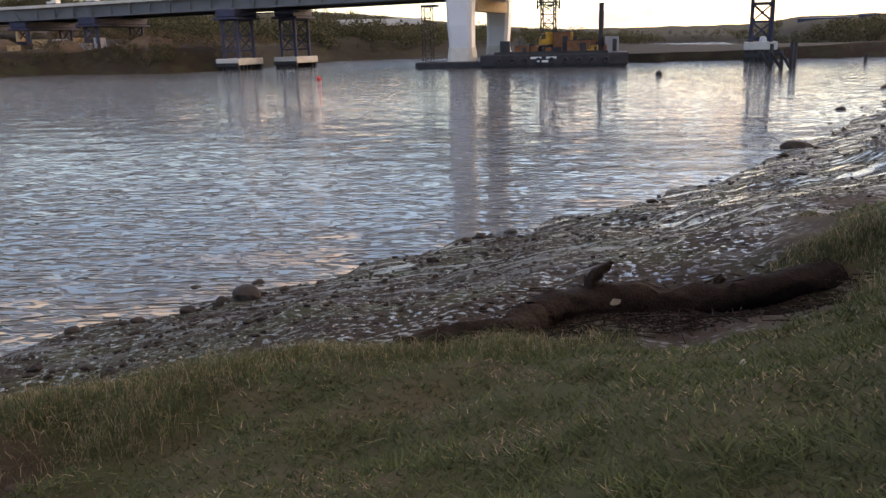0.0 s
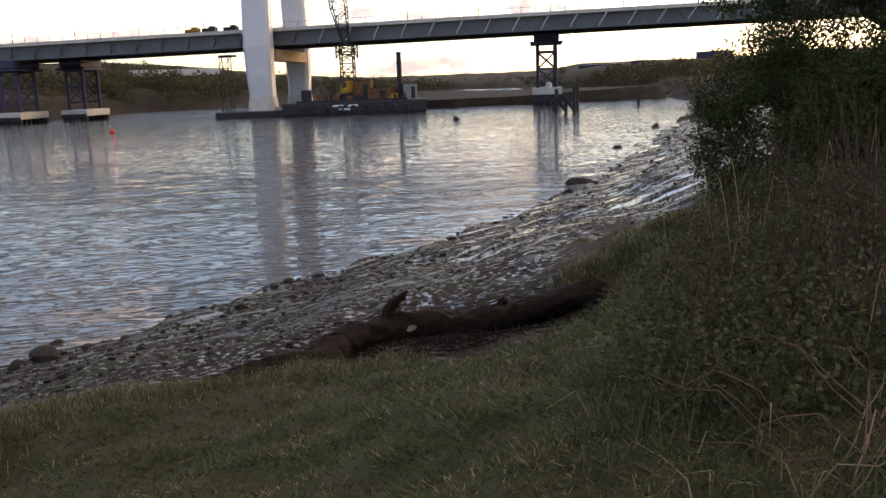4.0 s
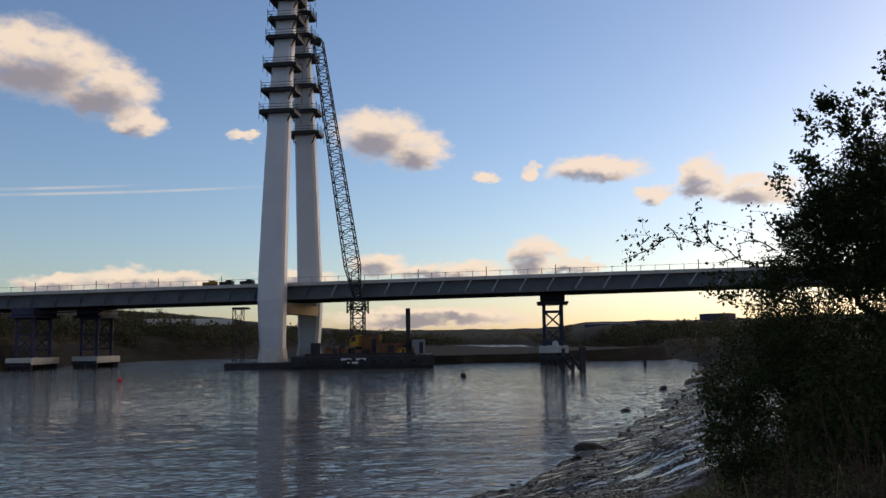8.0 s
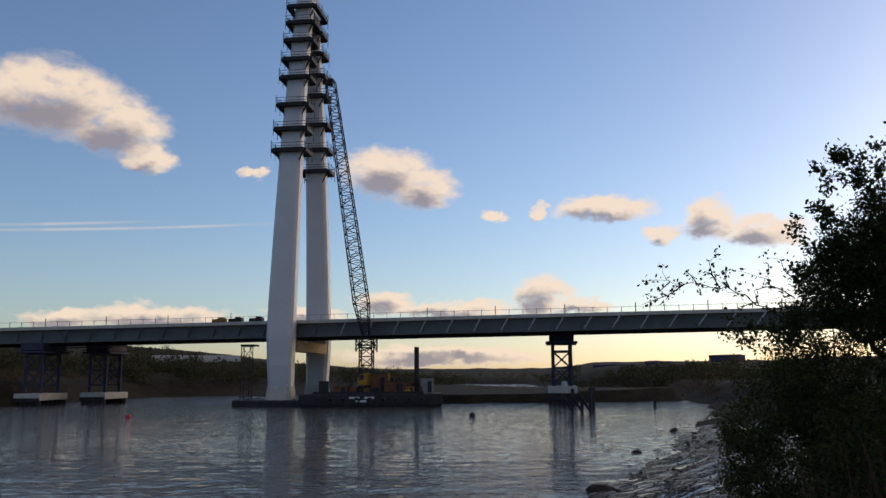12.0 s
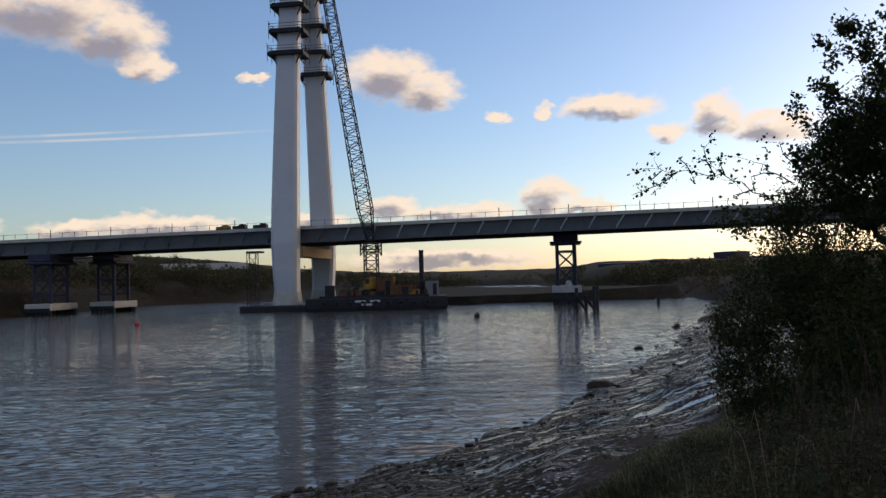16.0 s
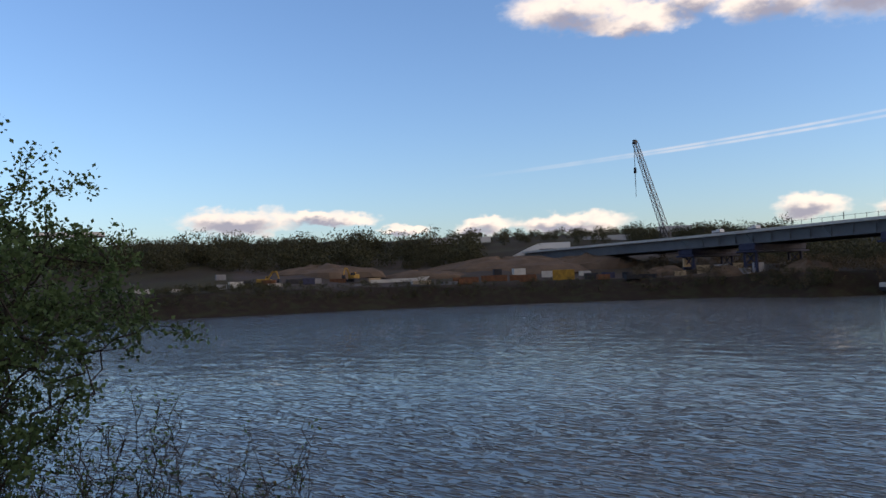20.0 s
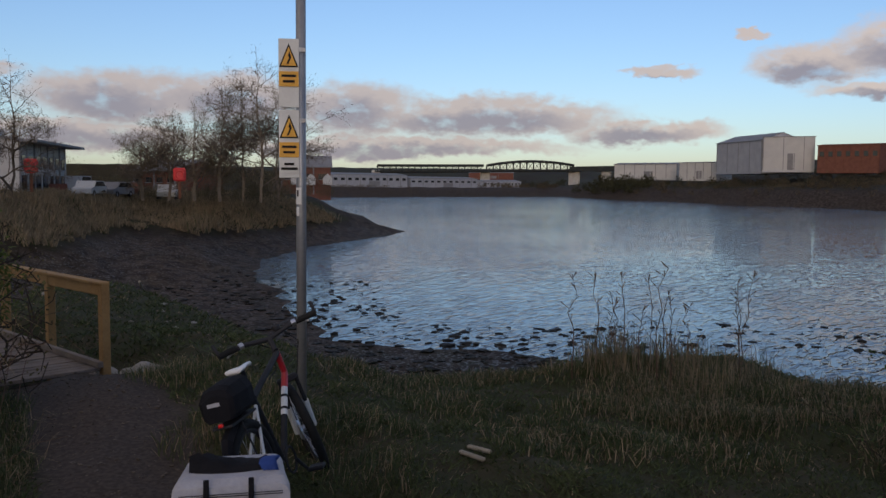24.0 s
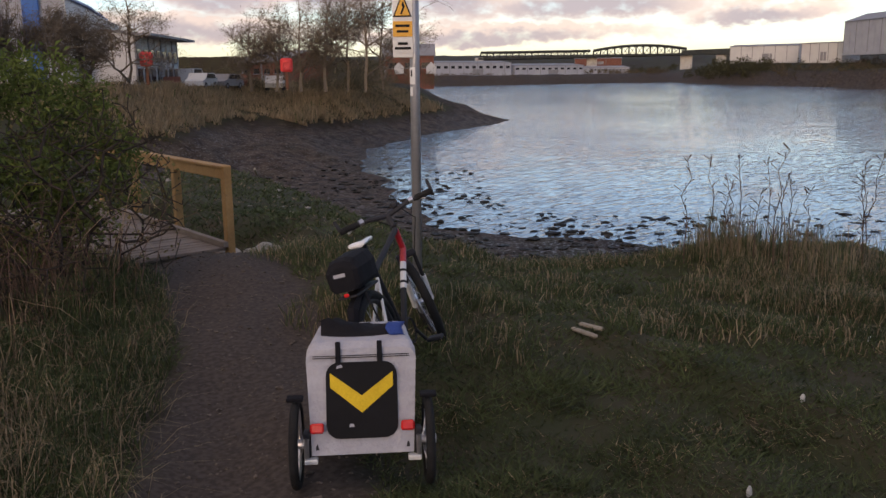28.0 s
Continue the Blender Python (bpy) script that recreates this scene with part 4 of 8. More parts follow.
def car(az, d, z, paint_m, label, turn, high=1.45):
    m = Matrix.Translation(polar(az, d, z)) @ pose(0, 0, 0, 0, 0, turn)
    c = thing("parked_car", label, "car", m, "parked cars")
    part("body", Geo().prism([(-2.1, 0.3), (2.1, 0.3), (2.15, 0.75), (1.3, 0.92), (0.75, high), (-1.3, high), (-2.0, 0.95), (-2.15, 0.7)], -0.85, 0.85), paint_m, c)
    part("window", Geo().prism([(1.1, 0.97), (0.68, high - 0.08), (-1.2, high - 0.08), (-1.7, 0.97)], -0.87, 0.87), dark_glass, c)
    for x in (-1.35, 1.35):
        for y in (-0.8, 0.8):
            w = part("wheel", Geo().ring((0, 0, 0), 0.24, 0.1, m=pose(x, y, 0.32, 0, 0, 90), n=14), dark_steel, c)
            part("rim", Geo().tube([(x, y - 0.05, 0.32), (x, y + 0.05, 0.32)], 0.2, 10), clad_grey, w)
    return c


car(-148.5, 84, 5.0, clad_white, "white car parked by the offices", 40)
car(-147.0, 88, 4.9, roof_grey, "dark car parked behind the inlet", 30)
car(-146.2, 92, 4.9, brick_red, "red car parked behind the inlet", 55)
car(-150.3, 96, 4.7, brick_red, "dark red car parked by the offices", 60)
van = car(-149.2, 100, 4.7, clad_white, "tall white van parked by the offices", 35, 2.3)
car(-143.9, 88, 4.7, clad_white, "white car parked behind the lifebuoy post", 50)

# lifebuoy posts
rust_post = material("brown_post_timber", (0.16, 0.07, 0.045), 0.8, (0.10, 0.045, 0.03), 3, 30, 0.3)
for az, d, z in ((-151.7, 69, 6.2), (-143.1, 70, 5.7)):
    m = Matrix.Translation(polar(az, d, z - 0.5)) @ pose(0, 0, 0, 0, 0, -az)
    t = thing("lifebuoy_post", "bright red lifebuoy housing on a post by the water", "lifebuoy", m, "lifebuoy posts")
    red_h = bpy.data.materials.get("red_housing") or material("red_housing", (0.60, 0.03, 0.03), 0.45, (0.48, 0.02, 0.02), 3, 30, 0.05)
    part("post", Geo().box((0, 0, 0.7), (0.22, 0.1, 1.7), None, 0.03), rust_post, t, "brown timber post")
    part("housing", Geo().box((0, -0.05, 1.75), (0.95, 0.28, 1.05), None, 0.12), red_h, t)
    part("ring", Geo().ring((0, 0, 0), 0.28, 0.07, m=pose(0, -0.22, 1.75, 0, 0, 90), n=16), red_h, t)

# steel truss road bridge downstream
truss_m = material("truss_green_grey", (0.035, 0.04, 0.04), 0.7, (0.025, 0.028, 0.027), 0.3, 4.0, 0.05)
tb = thing("truss_bridge", "old dark steel truss bridge with a bowed main span", "bridge")
D = 700.0


def chord(az0, az1, n, rise):
    lo, hi = [], []
    for k in range(n + 1):
        f = k / n
        az = az0 + (az1 - az0) * f
        lo.append(polar(az, D, 17.4 + 2.2 * (az + 130.5) / 16))
        hi.append(polar(az, D, 22.4 + 1.0 * (az + 130.5) / 16 + rise * 4 * f * (1 - f)))
    for q in (lo, hi):
        part("chord", Geo().tube(q, 1.1, 5), truss_m, tb)
    for k in range(n):
        part("truss_post", Geo().beam(lo[k], hi[k], 0.9), truss_m, tb)
        part("diagonal", Geo().beam(lo[k], hi[k + 1], 0.45), truss_m, tb)
        part("diagonal", Geo().beam(hi[k], lo[k + 1], 0.35), truss_m, tb)
    return lo


chord(-130.6, -123.5, 17, 0)
chord(-123.3, -117.5, 13, 3.4)
part("deck", Geo().beam(polar(-130.7, D, 17.6), polar(-114.4, D, 19.4), 10, 1.3), truss_m, tb)
part("viaduct_parapet", Geo().beam(polar(-117.8, D, 20.6), polar(-114.2, D, 21.6), 9, 3.2), truss_m, tb)
for az, w in ((-130.7, 7), (-123.4, 8), (-117.5, 9), (-115.4, 8)):
    part("pier", Geo().box((0, 0, 7), (w, 9, 23), Matrix.Translation(polar(az, D + 1, 0)) @ pose(0, 0, 0, 0, 0, -az), 0.4), concrete, tb, "weathered stone pier")

# works on the south bank
crawler_at = polar(-27.6, 332, 14)
def pile_of(name, label, az, d, w, h, m_):
    """An uneven heap of earth: w is its half length along the bank."""
    p = polar(az, d, 0)
    p.z = float(ground_height(np.array([p.x]), np.array([p.y]))[0])
    k = random.Random(int(abs(az) * 10)).uniform(0, 90)
    rings = []
    for f, hh in ((1.0, -0.6), (0.9, 0.05), (0.75, 0.38), (0.58, 0.62), (0.4, 0.84), (0.2, 0.97), (0.05, 1.0)):
        ring = []
        for a_ in np.linspace(0, 6.283, 37)[:-1]:
            c, q = math.cos(a_), math.sin(a_)
            n1 = noise.noise(Vector((c * 1.6 + k, q * 1.6, f * 2.0)))
            n2 = noise.noise(Vector((c * 5.0 * f + k, q * 5.0 * f, 3.0)))
            ring.append(p + Vector((w * f * c * (1 + 0.3 * n1), w * 0.55 * f * q * (1 + 0.3 * n1), h * hh * (1 + 0.35 * n1) + 0.22 * h * n2)))
        rings.append(ring)
    tagged(part(name, Geo().loft(rings), m_), label, "mound")


pile_of("earth_mound", "long heap of brown dug earth on the building site", -38.5, 292, 34, 3.6, earth)
pile_of("earth_mound", "heap of brown dug earth on the building site", -32.8, 300, 22, 4.2, earth)
pile_of("earth_mound", "spoil heap at the water's edge", -19.2, 236, 8, 2.6, earth)
pile_of("earth_mound", "reddish spoil heap on the site", -50.5, 292, 26, 3.0, earth)
pile_of("earth_mound", "low bank of tipped soil on the site", -44.0, 275, 18, 2.2, earth)
pile_of("earth_mound", "low bank of tipped soil on the site", -28.0, 262, 9, 2.4, earth)
pile_of("earth_mound", "pale sand heap by the approach deck", -24.2, 246, 6, 2.2, earth)


def site_box(name, label, az, d, w, dp, h, m_, turn=0.0, lift=0.0):
    p = polar(az, d, 0)
    p.z = float(ground_height(np.array([p.x]), np.array([p.y]))[0]) + lift - 0.15
    t = thing(name, label, name.split("_")[-1], Matrix.Translation(p) @ pose(0, 0, 0, 0, 0, -az + turn))
    part("body", Geo().box((0, 0, h / 2), (w, dp, h), None, 0.06), m_, t)
    part("lid", Geo().box((0, 0, h + 0.05), (w * 1.02, dp * 1.02, 0.12), None, 0.02), m_, t)
    for k in range(max(2, int(w / 1.2))):
        part("rib", Geo().box((-w / 2 + w * (k + 0.5) / max(2, int(w / 1.2)), -dp / 2 - 0.04, h / 2), (0.16, 0.1, h * 0.9)), m_, t)
    return t


site_box("shipping_container", "yellow shipping container on the building site", -34.4, 244, 6.1, 2.4, 2.9, yellow)
site_box("site_cabin", "small white site cabin on the far bank", -56.9, 236, 2.6, 2.2, 1.5, clad_white)
for k in range(3):
    site_box("sheet_pile_stack", "stack of rusty sheet piles on the far bank", -40.9 + 1.9 * k, 246, 7.4, 2.5, 1.5 + 0.2 * (k % 2), rust)
for k, (az, d, w) in enumerate(((-46.5, 262, 7), (-45.0, 262, 8), (-43.3, 264, 7), (-62, 232, 6), (-59.5, 236, 5), (-53.5, 240, 4), (-44, 250, 5))):
    site_box("precast_beam", "pale precast concrete beams stacked on site", az, d, w, 1.4, 1.0, concrete, 4 * k)
for k, (az, d) in enumerate(((-51.3, 246), (-32.6, 246), (-31.5, 250), (-30.2, 246), (-55.2, 240))):
    site_box("skip", "dark plant or skip on the building site", az, d, 3.4, 2.0, 1.7, dark_steel if k % 2 else navy_steel, 20 * k)
for k, (az, d) in enumerate(((-25.5, 262), (-24.4, 258), (-23.3, 256), (-22.2, 250), (-26.5, 268))):
    site_box("formwork_panel", "white and grey formwork panels under the approach deck", az, d, 3.8, 0.6, 2.6, clad_grey if k % 2 else timber_pale, 15 * k, 2.0 if k > 3 else 0)


rc = random.Random(17)
for k in range(26):
    az = -57 + 37 * k / 25 + rc.uniform(-0.5, 0.5)
    kind_ = rc.choice(("pipe_stack", "timber_stack", "tool_container", "pallet_stack", "fuel_tank"))
    m_ = {"pipe_stack": concrete, "timber_stack": timber_pale, "tool_container": roof_grey, "pallet_stack": rust, "fuel_tank": dark_steel}[kind_]
    word = {"pipe_stack": "grey concrete pipes", "timber_stack": "sawn timber", "tool_container": "grey steel tool container", "pallet_stack": "rusty steel pallets", "fuel_tank": "dark fuel tank"}[kind_]
    site_box(kind_, word + " standing on the muddy building site", az, rc.uniform(238, 268), rc.uniform(1.8, 5.5), rc.uniform(1.2, 2.2), rc.uniform(0.7, 2.0), m_, rc.uniform(-30, 30))


def excavator(az, d, label, turn, lift=0.0):
    p = polar(az, d, 0)
    p.z = float(ground_height(np.array([p.x]), np.array([p.y]))[0]) + lift
    t = thing("excavator", label, "excavator", Matrix.Translation(p) @ pose(0, 0, 0, 0, 0, turn))
    for y in (-1.1, 1.1):
        part("track", Geo().prism([(-1.9, 0.3), (-1.5, 0), (1.5, 0), (1.9, 0.3), (1.9, 0.6), (1.5, 0.9), (-1.5, 0.9), (-1.9, 0.6)], y - 0.3, y + 0.3), dark_steel, t)
    part("body", Geo().box((-0.4, 0, 1.6), (3.2, 2.4, 1.2), None, 0.15), yellow, t)
    c = part("cab", Geo().prism([(0.4, 1.1), (1.8, 1.1), (1.8, 2.0), (1.4, 2.9), (0.4, 2.9)], 0.1, 1.2), yellow, t)
    part("window", Geo().prism([(0.8, 2.0), (1.83, 2.0), (1.45, 2.8), (0.8, 2.8)], 0.07, 1.23), dark_glass, c)
    part("boom", Geo().tube([(1.2, -0.4, 1.6), (3.0, -0.4, 4.0), (4.4, -0.4, 4.1)], 0.26, 6), yellow, t)
    part("dipper", Geo().tube([(4.4, -0.4, 4.1), (5.2, -0.4, 2.0)], 0.2, 6), yellow, t)
    part("bucket", Geo().prism([(4.8, 1.0), (5.6, 1.2), (5.4, 2.1), (5.0, 2.0)], -0.9, 0.1), dark_steel, t)


excavator(-48.4, 262, "yellow excavator working on the far bank", -70, 0.5)
excavator(-54.2, 246, "small yellow excavator on the far bank", 20)
part_wall = Geo()
for k in range(10):
    a0, a1 = -37.9 + 0.4 * k, -37.9 + 0.4 * (k + 1)
    za, zb = (13.8 + 4.0 * min(1, j / 5) + 1.2 * math.sin(min(1, j / 5) * 1.57) for j in (k, k + 1))
    part_wall.beam(polar(a0, 330, za), polar(a1, 330, zb), 1.2, 2.2)
tagged(part("white_membrane", part_wall, clad_white), "curved white sheeted embankment on the hillside", "embankment")
for az, d, w, z in ((-41.2, 430, 30, 27), (-31.5, 470, 26, 27), (-27.2, 480, 18, 31), (-66, 520, 36, 40), (-46, 470, 30, 24), (-5, 420, 40, 15)):
    p = polar(az, d, z)
    tagged(part("hill_shed", Geo().box((0, 0, 0), (w, 8, 3.0), Matrix.Translation(p) @ pose(0, 0, 0, 0, 0, -az), 0.1).add([(p + Vector((0, 0, 2.4)))], []), clad_white), "pale low sheds far up the hillside", "building")
# vehicles on the unfinished deck
for u, m_, lb in ((-18, yellow, "yellow plant parked on the bridge deck"), (-14, dark_steel, "dark lorry parked on the bridge deck"), (-9, dark_steel, "dark plant parked on the bridge deck"), (-105, clad_white, "white cabin on the bridge deck"), (-118, clad_white, "white van on the bridge deck")):
    t = thing("site_vehicle", lb, "vehicle", Matrix.Translation(on_bridge(u, -6, deck_top(u))) @ pose(0, 0, 0, 0, 0, -18.4) @ Matrix.Diagonal((0.9, 0.9, 0.6, 1)))
    part("chassis", Geo().box((0, 0, 0.75), (3.4, 2.2, 0.5), None, 0.05), dark_steel, t)
    part("body", Geo().prism([(-1.7, 1.0), (1.7, 1.0), (1.7, 1.9), (1.2, 2.5), (0.2, 2.5), (0.0, 1.9), (-1.7, 1.8)], -1.0, 1.0), m_, t)
    for x in (-1.1, 1.1):
        part("wheel", Geo().ring((0, 0, 0), 0.3, 0.18, m=pose(x, -1.0, 0.45, 0, 0, 90), n=12), dark_steel, t)


# ---- works in the river ----
def gz(x, y):
    return float(ground_height(np.array([x]), np.array([y]))[0])


def lattice(g, p, q, w0, w1, bays, t, up=(0, 0, 1)):
    """A square lattice boom from p to q, w0 wide at its foot and w1 at its head."""
    p, q = Vector(p), Vector(q)
    d = (q - p).normalized()
    s = d.cross(Vector((0.3, 1, 0))).normalized()
    o = d.cross(s)
    def corner(k, i):
        f = k / bays
        w = (w0 + (w1 - w0) * f) * (min(1, 0.35 + 5 * f) if w0 != w1 else 1) / 2
        sx, so = ((-1, -1), (1, -1), (1, 1), (-1, 1))[i]
        return p.lerp(q, f) + s * w * sx + o * w * so
    for i in range(4):
        for k in range(bays):
            g.beam(corner(k, i), corner(k + 1, i), t)
            j = (i + 1) % 4
            g.beam(corner(k, i), corner(k + 1, j), t * 0.6) if k % 2 else g.beam(corner(k, j), corner(k + 1, i), t * 0.6)
            g.beam(corner(k + 1, i), corner(k + 1, j), t * 0.6)
    return g


def trestle(u, v0, v1, with_cap=True, cap=3.2):
    """A braced steel tower under the deck on a concrete cap and piles."""
    t = thing("trestle_tower", "dark blue steel trestle tower on a pale concrete pile cap", "pier", group="trestle towers under the bridge")
    top = deck_top(u) - 3.7
    for v in (v0, v1):
        for a in (-2.0, 2.0):
            part("leg", Geo().tube([on_bridge(u + a, v, cap + 0.7), on_bridge(u + a, v, top - 1.6)], 0.42, 8), navy_steel, t)
        for z in (4.6, 8.2, 11.9):
            part("cross_bar", Geo().beam(on_bridge(u - 2, v, z), on_bridge(u + 2, v, z), 0.35), navy_steel, t)
        for za, zb in ((4.6, 8.2), (8.2, 11.9)):
            part("diagonal_brace", Geo().beam(on_bridge(u - 2, v, za), on_bridge(u + 2, v, zb), 0.26), navy_steel, t)
            part("diagonal_brace", Geo().beam(on_bridge(u + 2, v, za), on_bridge(u - 2, v, zb), 0.26), navy_steel, t)
    part("head_beam", Geo().box((0, 0, 0), (5.6, abs(v1 - v0) + 3, 1.9), bridge_matrix(u, (v0 + v1) / 2, top - 0.85), 0.2), navy_steel, t)
    part("jacking_ledge", Geo().box((0, 0, 0), (7.2, abs(v1 - v0) + 3.4, 0.5), bridge_matrix(u, (v0 + v1) / 2, top - 2.1), 0.1), navy_steel, t)
    if with_cap:
        part("pile_cap", Geo().box((0, 0, 0), (6.6, abs(v1 - v0) + 4.5, 1.6), bridge_matrix(u, (v0 + v1) / 2, cap), 0.15), concrete, t, "pale weathered concrete cap")
        for a in (-2.7, -1.6, -0.5, 0.6, 1.7, 2.7):
            for v in (v0 - 1.6, v1 + 1.6):
                part("pile_shaft", Geo().tube([on_bridge(u + a, v, -2), on_bridge(u + a, v, cap - 0.7)], 0.46, 10), dark_steel, t)
        part("waling", Geo().beam(on_bridge(u - 3.2, v0 - 2.2, 1.3), on_bridge(u + 3.2, v0 - 2.2, 1.3), 0.35, 0.9), dark_steel, t)
    return t


def bridge_matrix(u, v, z):
    m = Matrix((ALONG, CROSS, (0, 0, 1))).transposed().to_4x4()
    m.translation = on_bridge(u, v, z)
    return m


trestle(61.2, 0, 10)
trestle(-61.3, -10, -3, True, 2.0)
trestle(-52, 2, 9, True, 2.0)
trestle(-104, -9, 9)
trestle(-128, -8, 8, False)
dome = Geo().loft([[on_bridge(61.6 + r * math.cos(k), -1.2 + r * math.sin(k), z) for k in np.linspace(0, 6.28, 9)[:-1]] for r, z in ((0.75, 4.0), (0.7, 4.7), (0.45, 5.1), (0.1, 5.2))])
tagged(part("white_tank", dome, paint), "small white tank standing on the pile cap", "tank")
gantry = thing("scaffold_walkway", "thin dark steel walkway between the trestle towers", "walkway")
part("deck", Geo().beam(on_bridge(-66, -8, 13.2), on_bridge(-44, -6, 13.6), 1.0, 0.25), dark_steel, gantry)
part("handrail", Geo().beam(on_bridge(-66, -8.4, 14.3), on_bridge(-44, -6.4, 14.7), 0.08), dark_steel, gantry)

# moored work boat by the trestle
def hull(length, wide, high, m):
    ring = lambda f, k: [(k * wide / 2 * s * (1 - 0.55 * max(0, f - 0.55) / 0.45), f * length - length / 2, z) for s, z in ((-0.7, 0), (0.7, 0), (1, high), (-1, high))]
    return Geo().loft([[m @ Vector(p) for p in ring(f, 1)] for f in (0, 0.3, 0.6, 0.85, 1.0)])


boat = thing("work_boat", "small dark work boat moored by the trestle", "boat")
bm_ = pose(-41.5, 232, -0.1, 0, 0, -72)
part("hull", hull(6, 2.2, 1.1, bm_), dark_steel, boat)
part("cabin", Geo().box((0, -0.8, 1.5), (1.4, 1.8, 1.0), bm_, 0.1), dark_steel, boat)

# pontoon round the pylon's feet
pont = thing("pontoon", "low dark steel pontoon round the pylon feet", "pontoon")
part("hull", Geo().box((0, 0, 0), (17, 38, 2.2), bridge_matrix(-1, 0, 0.3), 0.25), dark_steel, pont)
for a in (-9.2, 7.2):
    part("guard_rail", Geo().beam(on_bridge(a, -17.5, 2.4), on_bridge(a, 17.5, 2.4), 0.1), dark_steel, pont)
for k in range(6):
    part("fender", Geo().ring((0, 0, 0), 0.55, 0.22, m=bridge_matrix(-9 + 3 * k, -18.1, 0.7) @ pose(0, 0, 0, 0, 0, 90), n=14), dark_steel, pont)
part("access_tower", lattice(Geo(), on_bridge(-9.6, -10, 1.2), on_bridge(-9.6, -10, 13.2), 2.0, 2.0, 5, 0.16), dark_steel, pont, "dark scaffold stair tower")
part("ledge", Geo().box((0, 0, 0), (3.2, 3.2, 0.4), bridge_matrix(-8.6, -11, 13.4), 0.05), dark_steel, pont)

# crane barge
BARGE = pose(20.6, 186.5, 0, 0, 0, -100)


def bp(x, y, z):
    return BARGE @ Vector((x, y, z))


barge = thing("crane_barge", "black steel crane barge loaded with rusty plant and containers", "barge")
outline = [(-7, -15), (7, -15), (7.6, -12), (7.6, 11), (6.4, 15), (-6.4, 15), (-7.6, 11), (-7.6, -12)]
part("hull", Geo().loft([[bp(x * k, y * k, z) for x, y in outline] for k, z in ((0.94, -0.8), (1, 0.6), (1, 2.5), (0.985, 2.75))]), dark_steel, barge)
part("bulwark", Geo().beam(bp(7.4, -12, 3.0), bp(7.4, 11, 3.0), 0.2, 0.5), dark_steel, barge)
for k in range(9):
    part("tyre_fender", Geo().ring((0, 0, 0), 0.5, 0.2, m=BARGE @ pose(7.75, -11 + k * 2.7, 1.4), n=14), dark_steel, barge)
for k, (dy, w) in enumerate(((-2.6, 2.2), (-0.2, 2.1), (0.2 - 1.6, 2.6))):
    part("name_bar", Geo().box((7.64, -3.4 + 3.1 * (k % 2) + (1.2 if k == 2 else 0), 2.0 - 0.7 * (k == 2)), (0.05, w, 0.42), BARGE), paint, barge, "pale painted lettering bar")
spud = thing("spud_pole", "tall dark steel spud pole on the barge", "pole")
part("shaft", Geo().tube([bp(3, 9.5, -3), bp(3, 9.5, 12.6)], 0.52, 12), dark_steel, spud)
part("collar", Geo().box((0, 0, 0), (1.9, 1.9, 1.4), BARGE @ pose(3, 9.5, 3.2), 0.1), dark_steel, spud)

rs = random.Random(11)
for x, y, sx, sy, sz, m_, nm, lb in ((3.5, 11.7, 2.4, 2.8, 3.2, roof_grey, "site_cabin", "grey steel site cabin on the barge"), (3.8, 5.0, 2.4, 4.6, 2.5, rust, "shipping_container", "rust-stained container on the barge deck"),
                                     (2.0, 1.5, 2.2, 3.6, 4.2, rust, "generator_housing", "rusty generator housing on the barge deck"), (-3.5, 8, 2.4, 6, 2.6, rust, "shipping_container", "rust-stained container on the barge deck"),
                                     (-4, 1, 2.4, 5, 2.4, rust, "shipping_container", "rust-brown container on the barge deck"), (4.6, 8.1, 1.6, 1.8, 1.5, yellow, "pump_set", "yellow pump set on the barge deck"),
                                     (5.0, -6.5, 2.0, 3.0, 1.6, rust, "steel_crate", "rusty crate on the barge deck"), (5.2, -10.0, 1.6, 2.0, 2.6, dark_steel, "winch", "dark winch housing on the barge deck")):
    t = thing(nm, lb, nm.split("_")[-1], BARGE @ pose(x, y, 2.75))
    part("body", Geo().box((0, 0, sz / 2), (sx, sy, sz), None, 0.08), m_, t)
    part("lid", Geo().box((0, 0, sz + 0.05), (sx * 1.04, sy * 1.02, 0.1), None, 0.02), dark_steel, t)
    part("door", Geo().box((sx / 2 + 0.02, sy * 0.2, sz * 0.45), (0.05, sy * 0.3, sz * 0.75), None, 0.01), dark_steel, t)
for k in range(26):
    x, y = rs.uniform(-5.5, 6.4), rs.uniform(-12, 11)
    h = rs.uniform(0.7, 2.0)
    t = thing("deck_bin", "small dark machine or bin on the barge deck", "equipment", BARGE @ pose(x, y, 2.75, 0, 0, rs.uniform(0, 90)), group="clutter on the barge")
    part("body", Geo().box((0, 0, h / 2), (rs.uniform(0.6, 1.5), rs.uniform(0.6, 1.6), h), None, 0.08), rs.choice((rust, dark_steel, dark_steel, yellow)), t)
    part("top", Geo().tube([(0, 0, h), (0, 0, h + rs.uniform(0.3, 1.4))], 0.07, 6), dark_steel, t)


